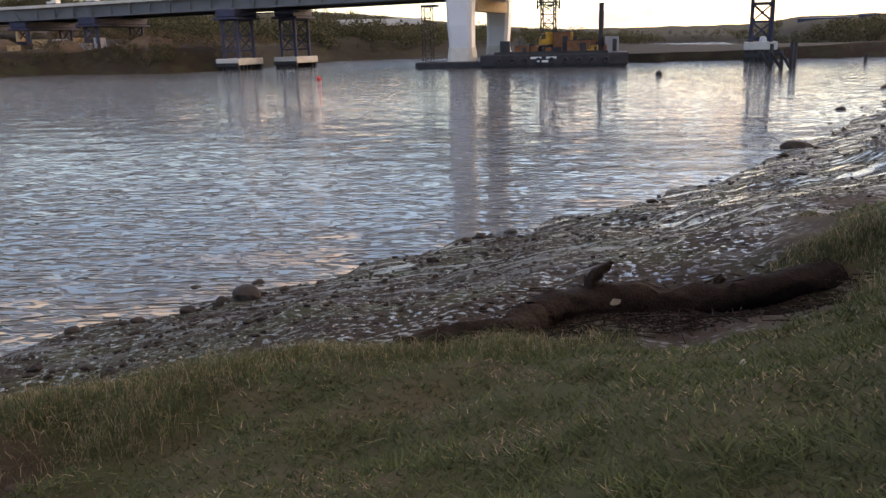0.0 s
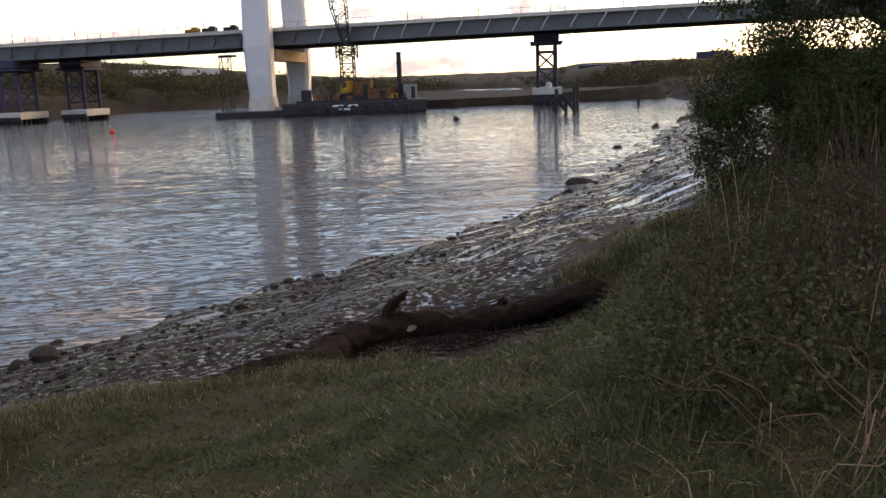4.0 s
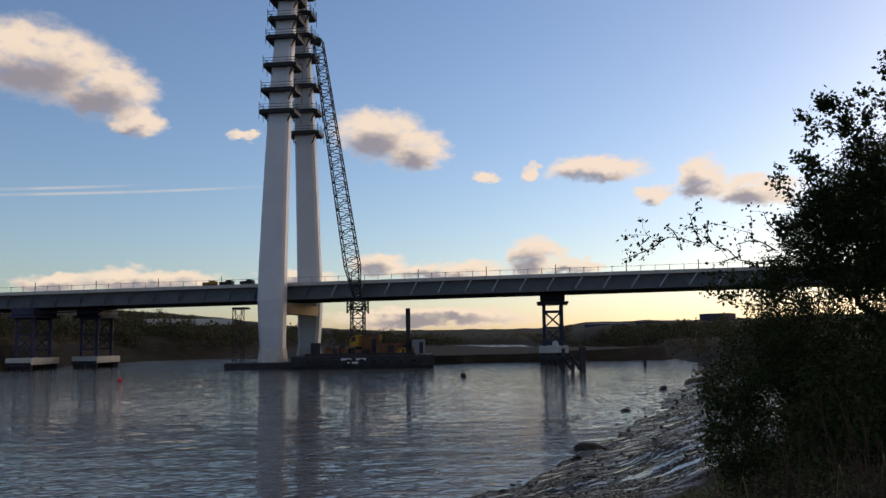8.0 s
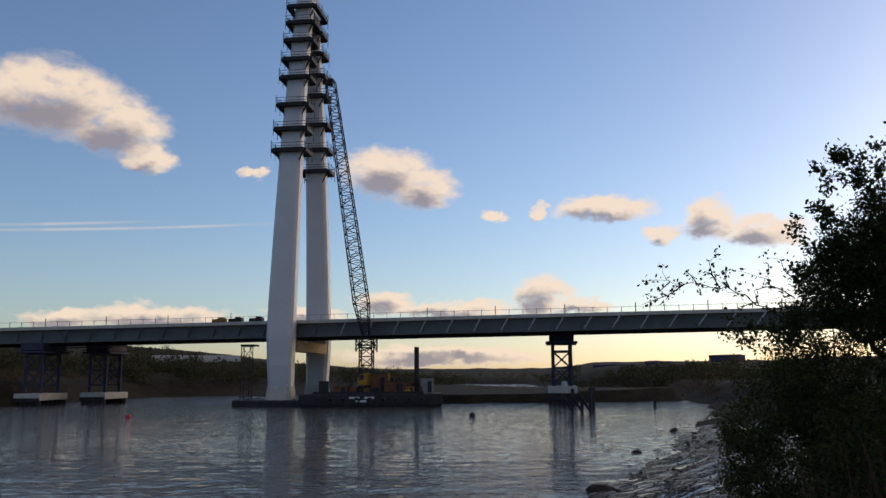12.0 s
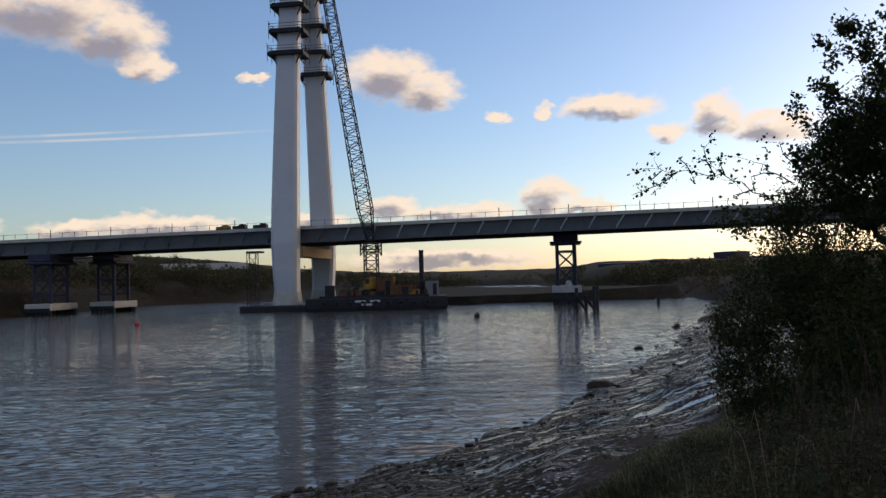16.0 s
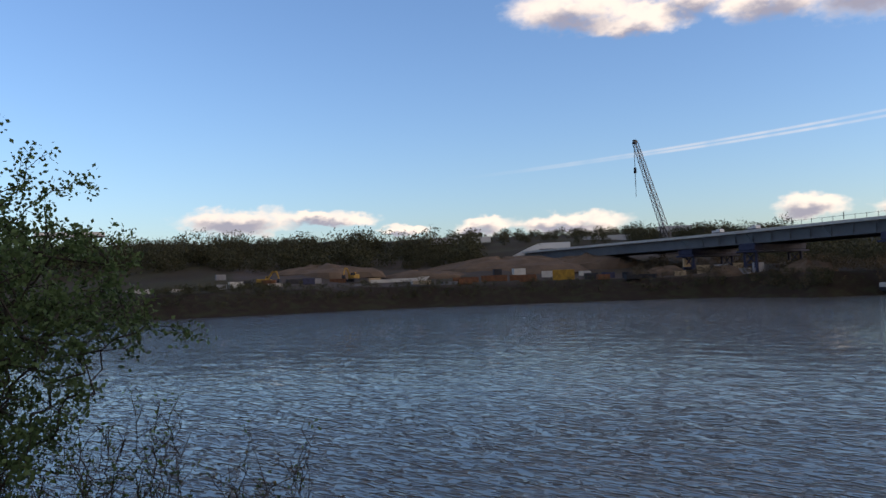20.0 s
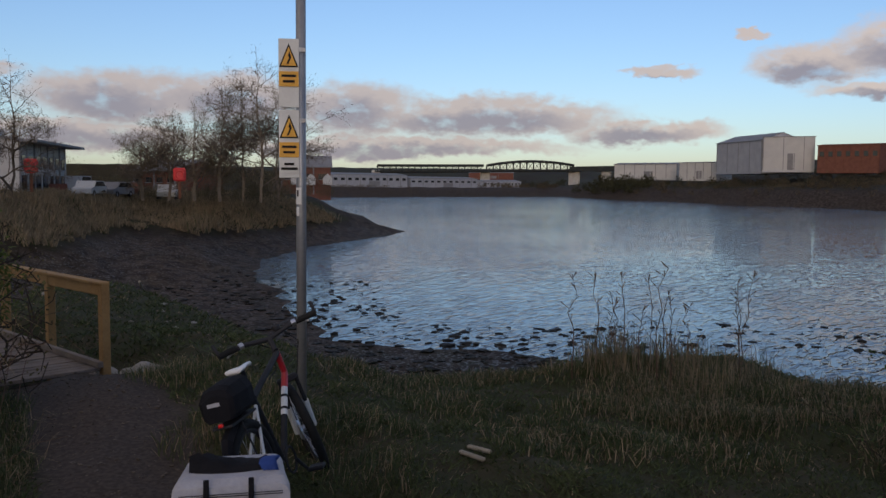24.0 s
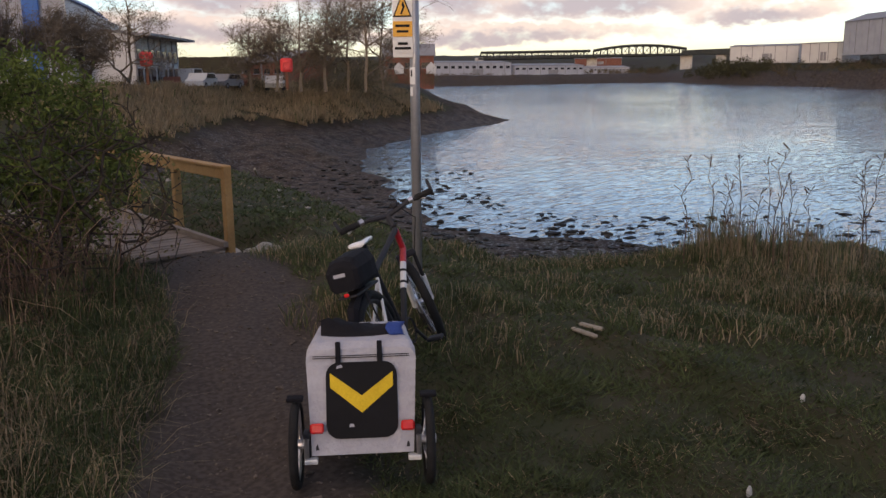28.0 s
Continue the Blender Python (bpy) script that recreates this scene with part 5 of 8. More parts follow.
def crawler_crane(base, turn, tip, foot_off, w, bays, t_, mat_boom, label, scale=1.0, foot_at=None):
    m = Matrix.Translation(base) @ pose(0, 0, 0, 0, 0, turn) @ Matrix.Scale(scale, 4)
    c = thing("crawler_crane", label, "crane")
    for a in (-1, 1):
        k = part("track", Geo().prism([(-3.4, 0.35), (-2.9, 0), (2.9, 0), (3.4, 0.35), (3.4, 0.9), (2.9, 1.25), (-2.9, 1.25), (-3.4, 0.9)], a * 2.2 - 0.45, a * 2.2 + 0.45, m), dark_steel, c)
    part("turntable", Geo().tube([m @ Vector((0, 0, 1.0)), m @ Vector((0, 0, 1.7))], 1.5 * scale, 16), dark_steel, c)
    part("machine_house", Geo().box((-1.2, 0, 3.0), (5.4, 3.0, 2.6), m, 0.15), yellow, c, "yellow machine house")
    part("counterweight", Geo().box((-4.4, 0, 2.5), (1.0, 3.2, 2.0), m, 0.15), dark_steel, c)
    cab = part("cab", Geo().prism([(1.6, 1.8), (3.4, 1.8), (3.4, 3.0), (2.9, 4.1), (1.6, 4.1)], 1.0, 2.3, m), yellow, c)
    part("window", Geo().prism([(2.4, 2.9), (3.43, 2.9), (2.98, 3.95), (2.4, 3.95)], 0.97, 2.33, m), dark_steel, cab)
    foot = foot_at or m @ Vector(foot_off)
    part("boom", lattice(Geo(), foot, tip, w, w * 0.62, bays, t_), mat_boom, c, "long lattice boom")
    head = Vector(tip)
    part("boom_head", Geo().box((0, 0, 0), (1.3 * scale, 1.6 * scale, 1.6 * scale), Matrix.Translation(head), 0.2), dark_steel, c)
    if foot_at:
        return c
    gl = Geo()
    for a in (-1.1, 1.1):
        gl.beam(m @ Vector((1.0, a, 4.0)), m @ Vector((-2.2, a * 0.8, 10.5)), 0.3 * scale)
        gl.beam(m @ Vector((-3.6, a, 4.0)), m @ Vector((-2.2, a * 0.8, 10.5)), 0.3 * scale)
    part("gantry", gl, dark_steel, c)
    part("pendant", Geo().beam(m @ Vector((-2.2, 0, 10.5)), head, 0.09), dark_steel, c)
    return c


tower_top = polar(5.85, 188, 14.5)
cr = crawler_crane(bp(1.0, -0.4, 2.75), 192, polar(3.2, 190, 6.4 + 190 * math.tan(radians(19.45))), (1.2, 0, 2.2), 3.3, 38, 0.2, dark_steel, "dark lattice crawler crane standing on the barge", 1.0, tower_top)
part("tower", lattice(Geo(), polar(5.86, 188, 5.0), tower_top, 2.7, 2.7, 5, 0.28), dark_steel, cr)
part("tower_head", lattice(Geo(), polar(5.85, 188, 11.8), tower_top, 3.9, 3.9, 2, 0.3), dark_steel, cr)

# mooring piles near the trestle
for az, d, top, br in ((19.45, 151, 4.1, 1), (20.05, 151, 3.0, 1), (20.6, 151, 4.3, 1), (20.8, 157, 4.3, 0)):
    t = thing("mooring_pile", "old dark timber mooring pile with a raking brace", "pile", group="mooring piles")
    p = polar(az, d, 0)
    part("post", Geo().tube([p + Vector((0, 0, -2)), p + Vector((0.05, 0, top))], 0.32, 8), dark_steel, t)
    if br:
        part("raking_brace", Geo().tube([p + Vector((-1.8, 0, 2.9)), p + Vector((0, 0, 0.2))], 0.26, 6), dark_steel, t)
tagged(part("waling_beam", Geo().beam(polar(19.4, 151.3, 2.7), polar(20.25, 151.3, 2.7), 0.5, 0.9), dark_steel), "dark timber beam joining the mooring piles", "beam")
for az, d, top in ((24.67, 176, 1.6), (22.2, 330, 1.6), (22.9, 320, 1.3), (24.1, 290, 1.7), (25.0, 285, 1.4)):
    p = polar(az, d, 0)
    t = thing("river_post", "weathered dark timber post standing in the water", "post", group="river posts")
    part("shaft", Geo().tube([p + Vector((0, 0, -1)), p + Vector((0.1, 0, top))], [0.35, 0.3], 7), dark_steel, t)
    part("cap", Geo().tube([p + Vector((0.1, 0, top)), p + Vector((0.1, 0, top + 0.12))], [0.34, 0.2], 7), dark_steel, t)
wr = thing("old_wreck", "dark ribs of an old wreck at the water's edge", "wreck")
for k in range(9):
    p = polar(24.4 + 0.28 * k, 262 - 3 * k, 0)
    part("rib", Geo().tube([p + Vector((0, 0, -0.6)), p + Vector((0.4, 0, 0.7 + 0.5 * math.sin(k * 2.1)))], 0.35, 6), dark_steel, wr)
part("keel", Geo().tube([polar(24.3, 263, 0.15), polar(26.8, 238, 0.2)], 0.4, 6), dark_steel, wr)

# buoys
red_plastic = material("red_plastic", (0.55, 0.03, 0.02), 0.4, (0.4, 0.02, 0.02), 3, 30, 0.05)
for az, d, m_, lb, r in ((-9.05, 147, red_plastic, "round red mooring buoy", 0.42), (12.84, 137, dark_steel, "round dark mooring buoy", 0.5)):
    p = polar(az, d, 0.2)
    t = thing("mooring_buoy", lb, "buoy", Matrix.Translation(p))
    part("float", Geo().loft([[(r * math.cos(e) * math.cos(k), r * math.cos(e) * math.sin(k), r * math.sin(e)) for k in np.linspace(0, 6.283, 13)[:-1]] for e in np.linspace(-1.4, 1.4, 9)]), m_, t, "", True)
    part("eye", Geo().ring((0, 0, r + 0.1), 0.12, 0.035, n=10), dark_steel, t)
sc = crawler_crane(crawler_at, 60, polar(-29.44, 330, 6.4 + 330 * math.tan(radians(8.69))), (1.2, 0, 2.2), 2.3, 22, 0.22, roof_grey, "pale lattice crawler crane on the building site")
part("hook_line", Geo().beam(polar(-29.5, 330, 55.5), polar(-29.5, 330, 36), 0.16), dark_steel, sc)
part("hook_block", Geo().box((0, 0, 0), (0.9, 0.9, 2.2), Matrix.Translation(polar(-29.5, 330, 46)), 0.2), dark_steel, sc)


# ---- trees and shrubs ----
bark = material("grey_bark", (0.045, 0.036, 0.03), 0.9, (0.02, 0.017, 0.014), 6, 60, 0.5)
twig_bark = material("grey_brown_twigs", (0.15, 0.125, 0.10), 0.9, (0.08, 0.066, 0.052), 6, 60, 0.2)
leaf_green = leaf_material("hawthorn_leaf", (0.092, 0.136, 0.052), (0.046, 0.074, 0.028))
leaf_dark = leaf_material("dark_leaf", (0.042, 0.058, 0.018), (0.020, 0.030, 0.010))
shrub_leaf = leaf_material("shrub_leaf", (0.115, 0.150, 0.040), (0.060, 0.082, 0.022))
bramble_leaf = leaf_material("bramble_leaf", (0.074, 0.078, 0.036), (0.034, 0.038, 0.018))
leaf_bud = leaf_material("young_bud", (0.13, 0.12, 0.05), (0.08, 0.065, 0.03))


def ellipsoid_points(rs, c, r, n, shell=0.0):
    v = rs.normal(size=(n, 3))
    v /= np.linalg.norm(v, axis=1)[:, None]
    rad = rs.uniform(shell ** 3, 1, n) ** (1 / 3)
    return np.array(c) + v * rad[:, None] * np.array(r)


def grow(roots, targets, seg, rs, wiggle=0.25):
    """A branching skeleton that reaches every target, nearest first: points and the index of each one's parent."""
    pos = [np.array(p, float) for p in roots]
    par = [-1] + list(range(len(roots) - 1))
    base = np.array(roots[-1])
    order = np.argsort(np.linalg.norm(targets - base, axis=1) + rs.uniform(0, 0.3, len(targets)))
    arr = np.zeros((len(targets) * 40 + len(roots), 3))
    arr[:len(pos)] = pos
    n = len(pos)
    for i in order:
        t = targets[i]
        dist = np.linalg.norm(arr[:n] - t, axis=1) + 0.35 * np.maximum(0, arr[:n, 2] - t[2])
        k = int(np.argmin(dist))
        d = t - arr[k]
        ln = np.linalg.norm(d)
        steps = max(1, min(30, int(ln / seg)))
        start = arr[k].copy()
        for j in range(1, steps + 1):
            f = j / steps
            p = start + d * f + rs.normal(size=3) * seg * wiggle * (0.4 if j == steps else 1) + np.array([0, 0, 0.12 * ln * math.sin(math.pi * f)])
            arr[n] = p
            par.append(k)
            k = n
            n += 1
    return arr[:n], np.array(par)


def limb_mesh(name, pos, par, tip_r, mat, power=0.42, sides=4, r_max=1e9):
    n = len(pos)
    count = np.zeros(n)
    has_child = np.zeros(n, bool)
    has_child[par[par >= 0]] = True
    count[~has_child] = 1
    for i in range(n - 1, 0, -1):
        count[par[i]] += count[i]
    rad = np.minimum(tip_r * np.maximum(count, 1) ** power, r_max)
    idx = np.arange(1, n)
    a, b = pos[par[idx]], pos[idx]
    ra, rb = np.minimum(rad[par[idx]], rad[idx] * 1.35), rad[idx]
    d = b - a
    d /= np.linalg.norm(d, axis=1)[:, None] + 1e-9
    ref = np.where(np.abs(d[:, 2:3]) > 0.9, np.array([[1.0, 0, 0]]), np.array([[0, 0, 1.0]]))
    s = np.cross(d, ref)
    s /= np.linalg.norm(s, axis=1)[:, None] + 1e-9
    o = np.cross(d, s)
    quads = []
    for k in range(sides):
        t0, t1 = 2 * np.pi * k / sides, 2 * np.pi * (k + 1) / sides
        e0, e1 = s * np.cos(t0) + o * np.sin(t0), s * np.cos(t1) + o * np.sin(t1)
        quads.append(np.stack([a + e0 * ra[:, None], a + e1 * ra[:, None], b + e1 * rb[:, None], b + e0 * rb[:, None]], 1))
    return fast_mesh(name, np.concatenate(quads), 4, mat), ~has_child, rad


def leaf_faces(rs, at, per, size, spread, long=1.5):
    c = np.repeat(at, per, 0) + rs.normal(size=(len(at) * per, 3)) * spread
    n = len(c)
    u = rs.normal(size=(n, 3))
    u /= np.linalg.norm(u, axis=1)[:, None]
    w = np.cross(u, rs.normal(size=(n, 3)))
    w /= np.linalg.norm(w, axis=1)[:, None]
    sz = size * rs.uniform(0.55, 1.3, n)[:, None]
    return np.stack([c, c + u * sz * long * 0.55 + w * sz * 0.5, c + u * sz * long, c + u * sz * long * 0.5 - w * sz * 0.5], 1)


def tree(name, label, category, roots, targets, seed, seg=0.16, tip_r=0.004, leaf=None, per=8, leaf_size=0.035, spread=0.07, power=0.42, every=1.0, group="", r_max=1e9, wiggle=0.25, thin_below=-99.0, far=False):
    rs = np.random.RandomState(seed)
    pos, par = grow(roots, np.asarray(targets), seg, rs, wiggle)
    t = thing(name, label, category, None, group)
    me, tips, rad = limb_mesh("trunk", pos, par, tip_r, bark, power, r_max=r_max)
    part("trunk", me, bark, t)
    if leaf:
        pick = tips | ((rad < tip_r * 1.9) & (rs.rand(len(pos)) < 0.5))
        pick &= (rs.rand(len(pos)) < every) & ((pos[:, 2] > thin_below) | (rs.rand(len(pos)) < 0.17))
        faces = leaf_faces(rs, pos[pick], per, leaf_size, spread)
        if far:
            faces = faces[:, [0, 1, 2]]
        part("crown", fast_mesh("crown", faces, 4, leaf), leaf, t)
    return t


def root_chain(x, y, top, lean=(0, 0), n=4, z0=None):
    z0 = gz(x, y) - 0.15 if z0 is None else z0
    return [(x + lean[0] * k / n, y + lean[1] * k / n, z0 + (top - z0) * k / n) for k in range(n + 1)]


def shoots(rs, lines, r0, gap, wiggle, side=0.0, leafy_from=0.25):
    """Long shoots through the points of each line, with short side twigs: their wood, and where leaves sit."""
    g, at = Geo(), []
    for line in lines:
        pts = [Vector(p) for p in line]
        out = []
        for p, q in zip(pts, pts[1:]):
            k = max(1, int((q - p).length / gap))
            out += [p.lerp(q, j / k) + Vector(rs.normal(size=3) * wiggle * (0 if j == 0 and not out else 1)) for j in range(k)]
        out.append(pts[-1])
        n = len(out)
        g.tube(out, [r0 * (1 - 0.8 * i / n) for i in range(n)], 4)
        for i, p in enumerate(out):
            if i < leafy_from * n:
                continue
            at.append(tuple(p))
            if rs.rand() < side:
                d = (out[min(i + 1, n - 1)] - out[i - 1]).normalized() * 0.7 + Vector(rs.normal(size=3)) * 0.6 + Vector((0, 0, 0.25))
                ln = gap * rs.uniform(1.2, 3.2)
                tip = p + d.normalized() * ln
                g.tube([p, p.lerp(tip, 0.55) + Vector(rs.normal(size=3)) * wiggle, tip], [r0 * 0.4, r0 * 0.3, r0 * 0.2], 3)
                at += [tuple(tip), tuple(p.lerp(tip, 0.7))]
    return g, np.array(at)


R = np.random.RandomState(21)
# the hawthorn between the viewpoint and the river
tg = np.concatenate([ellipsoid_points(R, (-5.4, 2.2, 6.40), (1.25, 1.30, 0.66), 620, 0.25), ellipsoid_points(R, (-5.5, 1.35, 6.28), (1.0, 0.85, 0.48), 300, 0.2), ellipsoid_points(R, (-5.15, 3.05, 6.2), (0.8, 0.62, 0.52), 240, 0.2),
                     ellipsoid_points(R, (-5.4, 2.2, 6.95), (0.7, 0.75, 0.26), 130, 0.1), ellipsoid_points(R, (-5.35, 2.3, 5.85), (1.15, 1.1, 0.7), 620, 0.1), ellipsoid_points(R, (-5.4, 1.8, 5.55), (1.35, 1.5, 0.6), 620, 0.2), ellipsoid_points(R, (-5.45, 1.1, 5.1), (0.9, 1.0, 0.45), 140, 0.2)])
hawthorn = tree("hawthorn_bush", "spreading hawthorn bush in young leaf on the bank", "bush", root_chain(-5.3, 2.43, 5.15, (0.05, 0.0), 7), tg, 3, seg=0.12, leaf=leaf_green, per=38, leaf_size=0.0215, spread=0.032, tip_r=0.0024, every=0.9, power=0.395, thin_below=5.15, wiggle=0.16)
SHOOT_TIPS = [(-5.4, 2.53, 7.36), (-5.25, 2.95, 7.29), (-5.2, 3.1, 7.12), (-5.59, 1.71, 7.32), (-5.62, 1.62, 7.1), (-5.06, 3.37, 6.98), (-4.95, 3.56, 6.6), (-4.75, 3.9, 6.05), (-5.64, 1.0, 6.87), (-5.7, 0.75, 6.75),
              (-5.59, 0.15, 6.6), (-5.6, 0.4, 6.62), (-5.58, 0.1, 5.85), (-5.5, 0.0, 6.2), (-5.53, -0.18, 5.44), (-5.4, 2.2, 7.25), (-5.35, 2.7, 7.2), (-6.2, 2.4, 7.2), (-4.5, 2.3, 6.9), (-5.7, 1.3, 7.05)]
lines = []
for tip in SHOOT_TIPS:
    tip = Vector(tip)
    inner = Vector((-5.4, 2.3, 6.3)).lerp(tip, 0.45) - Vector((0, 0, 0.12))
    lines.append([inner, inner.lerp(tip, 0.55) + Vector(R.normal(size=3)) * 0.05 + Vector((0, 0, 0.05)), tip])
wood, at_ = shoots(R, lines, 0.006, 0.05, 0.008, 0.35, 0.1)
part("long_growth", wood, bark, hawthorn)["kind"] = "stuff"
part("shoot_foliage", fast_mesh("shoot_foliage", leaf_faces(R, at_, 13, 0.0205, 0.028), 4, leaf_green), leaf_green, hawthorn)
limb, _ = shoots(R, [[(-5.3, 2.4, 4.75), (-5.5, 1.85, 4.98), (-5.6, 1.2, 5.25), (-5.64, 0.8, 5.5), (-5.62, 0.65, 5.95)]], 0.036, 0.12, 0.02)
part("low_limb", limb, bark, hawthorn, "thick low limb leaning over the bank")
# twiggy understorey at the foot of the hawthorn
lines = []
for k in range(170):
    y0 = R.uniform(-0.6, 3.8)
    foot_ = Vector((-5.5 + R.normal() * 0.35, y0, gz(-5.5, y0) - 0.05))
    top_ = Vector((foot_.x + R.normal() * 0.3, foot_.y + R.normal() * 0.35, max(foot_.z + 0.5, R.uniform(4.6, 5.6))))
    lines.append([foot_, foot_.lerp(top_, 0.5) + Vector(R.normal(size=3)) * 0.05, top_])
wood, at_ = shoots(R, lines, 0.006, 0.09, 0.02, 0.6, 0.3)
brush = thing("twiggy_underbrush", "tangle of thin dark twigs under the hawthorn", "shrub")
part("twig_tangle", wood, bark, brush)["kind"] = "stuff"
part("bud_growth", fast_mesh("bud_growth", leaf_faces(R, at_[R.rand(len(at_)) < 0.3], 4, 0.022, 0.015), 4, leaf_green), leaf_green, brush)
# bare shoots at the downstream side of the hawthorn
lines = []
for k in range(44):
    y0 = (2.8, 3.15, 3.5, 3.75, 4.2)[k % 5] + R.normal() * 0.10
    foot_ = Vector((-5.3 + R.normal() * 0.25, y0, gz(-5.3, y0) - 0.05))
    top_ = Vector((foot_.x + R.normal() * 0.25, foot_.y + R.normal() * 0.34 + 0.1, R.uniform(4.7, 5.9 - 0.6 * abs(y0 - 3.2))))
    lines.append([foot_, foot_.lerp(top_, 0.5) + Vector(R.normal(size=3)) * 0.06, top_])
wood, at_ = shoots(R, lines, 0.010, 0.07, 0.020, 1.1, 0.3)
bare = thing("bare_shoots", "thin bare upright shoots beside the hawthorn bush", "shrub")
part("shoot_tangle", wood, bark, bare)["kind"] = "stuff"
part("young_foliage", fast_mesh("young_foliage", leaf_faces(R, at_[R.rand(len(at_)) < 0.2], 5, 0.020, 0.018), 4, leaf_green), leaf_green, bare)
# the thicket upstream
tg = np.concatenate([ellipsoid_points(R, (9.6, 12.9, 6.4), (1.35, 1.5, 2.2), 800, 0.45), ellipsoid_points(R, (8.3, 12.7, 4.9), (1.35, 1.5, 1.6), 560, 0.45), ellipsoid_points(R, (9.15, 12.3, 8.2), (0.55, 0.55, 0.55), 120, 0.1), ellipsoid_points(R, (9.7, 12.0, 8.8), (0.6, 0.6, 0.55), 150, 0.1), ellipsoid_points(R, (9.7, 12.2, 7.6), (0.9, 0.9, 0.9), 180, 0.1)])
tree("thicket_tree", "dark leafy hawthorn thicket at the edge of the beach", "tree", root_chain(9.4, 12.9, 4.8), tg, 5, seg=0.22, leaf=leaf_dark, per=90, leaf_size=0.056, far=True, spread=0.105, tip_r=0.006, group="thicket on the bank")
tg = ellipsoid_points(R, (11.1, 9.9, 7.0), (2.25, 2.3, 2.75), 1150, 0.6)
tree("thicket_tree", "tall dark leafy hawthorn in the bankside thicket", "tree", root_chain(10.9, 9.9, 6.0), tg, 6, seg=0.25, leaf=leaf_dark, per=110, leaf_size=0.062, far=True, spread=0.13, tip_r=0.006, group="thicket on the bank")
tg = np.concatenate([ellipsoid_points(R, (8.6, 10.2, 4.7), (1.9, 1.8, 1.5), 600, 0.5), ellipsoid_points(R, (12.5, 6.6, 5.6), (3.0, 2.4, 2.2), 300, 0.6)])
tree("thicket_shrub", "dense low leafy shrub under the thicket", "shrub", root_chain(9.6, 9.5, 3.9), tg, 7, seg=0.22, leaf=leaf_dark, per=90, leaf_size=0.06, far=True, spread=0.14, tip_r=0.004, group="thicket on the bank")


def sighted(az, el, d):
    """A point by its bearing and height in degrees from the viewpoint."""
    return Vector((d * math.sin(radians(az)), d * math.cos(radians(az)), 6.4 + d * math.tan(radians(el))))


# shoots that stand out of the thicket, and the bare arching spray
def spray(label, lines, d, r0, gap, side, per, size, from_=0.15, spread=0.05):
    t = thing("thicket_spray", label, "tree", None, "thicket on the bank")
    wood, at_ = shoots(R, [[sighted(a, e, d) for a, e in ln] for ln in lines], r0, gap, gap * 0.16, side, from_)
    part("wood", wood, bark, t)["kind"] = "stuff"
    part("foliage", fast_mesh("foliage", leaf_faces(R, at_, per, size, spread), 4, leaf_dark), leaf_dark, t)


spray("leafy shoots standing out of the dark thicket", [
    [(38.6, 9.5), (37.4, 11.6), (36.5, 13.5)], [(37.4, 11.2), (36.2, 12.0), (35.3, 12.2)], [(37.2, 11.8), (37.6, 13.2)], [(36.6, 12.6), (35.9, 13.2)], [(37.0, 8.0), (35.8, 9.4), (34.5, 10.2)], [(38.5, 10.0), (38.3, 11.8), (38.6, 12.6)],
    [(36.2, 9.3), (35.2, 9.0)], [(35.8, 7.0), (34.2, 7.6), (33.2, 8.9)], [(34.5, 5.6), (33.2, 6.4)], [(41.6, 10.5), (40.8, 13.0), (39.7, 14.9)], [(40.6, 13.2), (39.9, 13.6)], [(41.2, 12.0), (40.6, 15.4), (40.9, 15.8)],
    [(43, 11), (42.6, 14.6), (41.0, 17.2)], [(42.5, 14.6), (42.6, 16.8), (41.9, 17.3)], [(42.2, 15.2), (41.2, 15.6)], [(44, 12), (44.2, 16), (43.4, 18)], [(46, 12), (45.8, 16.5)], [(39.6, 10), (39.8, 12.6)], [(40.4, 10.5), (41.6, 13.6)]], 15.0, 0.012, 0.10, 0.55, 26, 0.052, 0.2, 0.06)
spray("thin arching hawthorn spray with few young leaves", [
    [(33.4, 4.0), (31.8, 3.9), (30.7, 4.25), (29.7, 5.15), (28.0, 5.5), (26.2, 5.7), (24.6, 6.0)], [(28.6, 5.3), (28.2, 6.2), (28.0, 7.0)], [(26.4, 5.7), (25.2, 4.9), (23.6, 4.4)], [(33, 4.6), (31.8, 5.4), (30.9, 6.0)], [(32, 5.2), (30.7, 5.1)],
    [(30.6, 4.3), (29.6, 3.9)], [(27.2, 5.6), (26.5, 6.5)], [(25.4, 5.8), (24.7, 5.2)], [(29.2, 5.3), (28.9, 6.1)], [(33.5, 5.2), (32.6, 6.3), (32.4, 7.0)]], 15.6, 0.013, 0.14, 0.5, 5, 0.050, 0.1, 0.05)
spray("low leafy spray at the edge of the thicket", [[(33.6, 1.6), (31.9, 2.2), (30.2, 2.0)], [(33.4, 2.2), (31.0, 2.6), (29.2, 2.35)], [(33, 1.2), (31.2, 1.4), (30.0, 1.7)], [(33.5, 2.8), (32.0, 3.2)]], 15.6, 0.010, 0.12, 0.7, 14, 0.05, 0.1, 0.06)
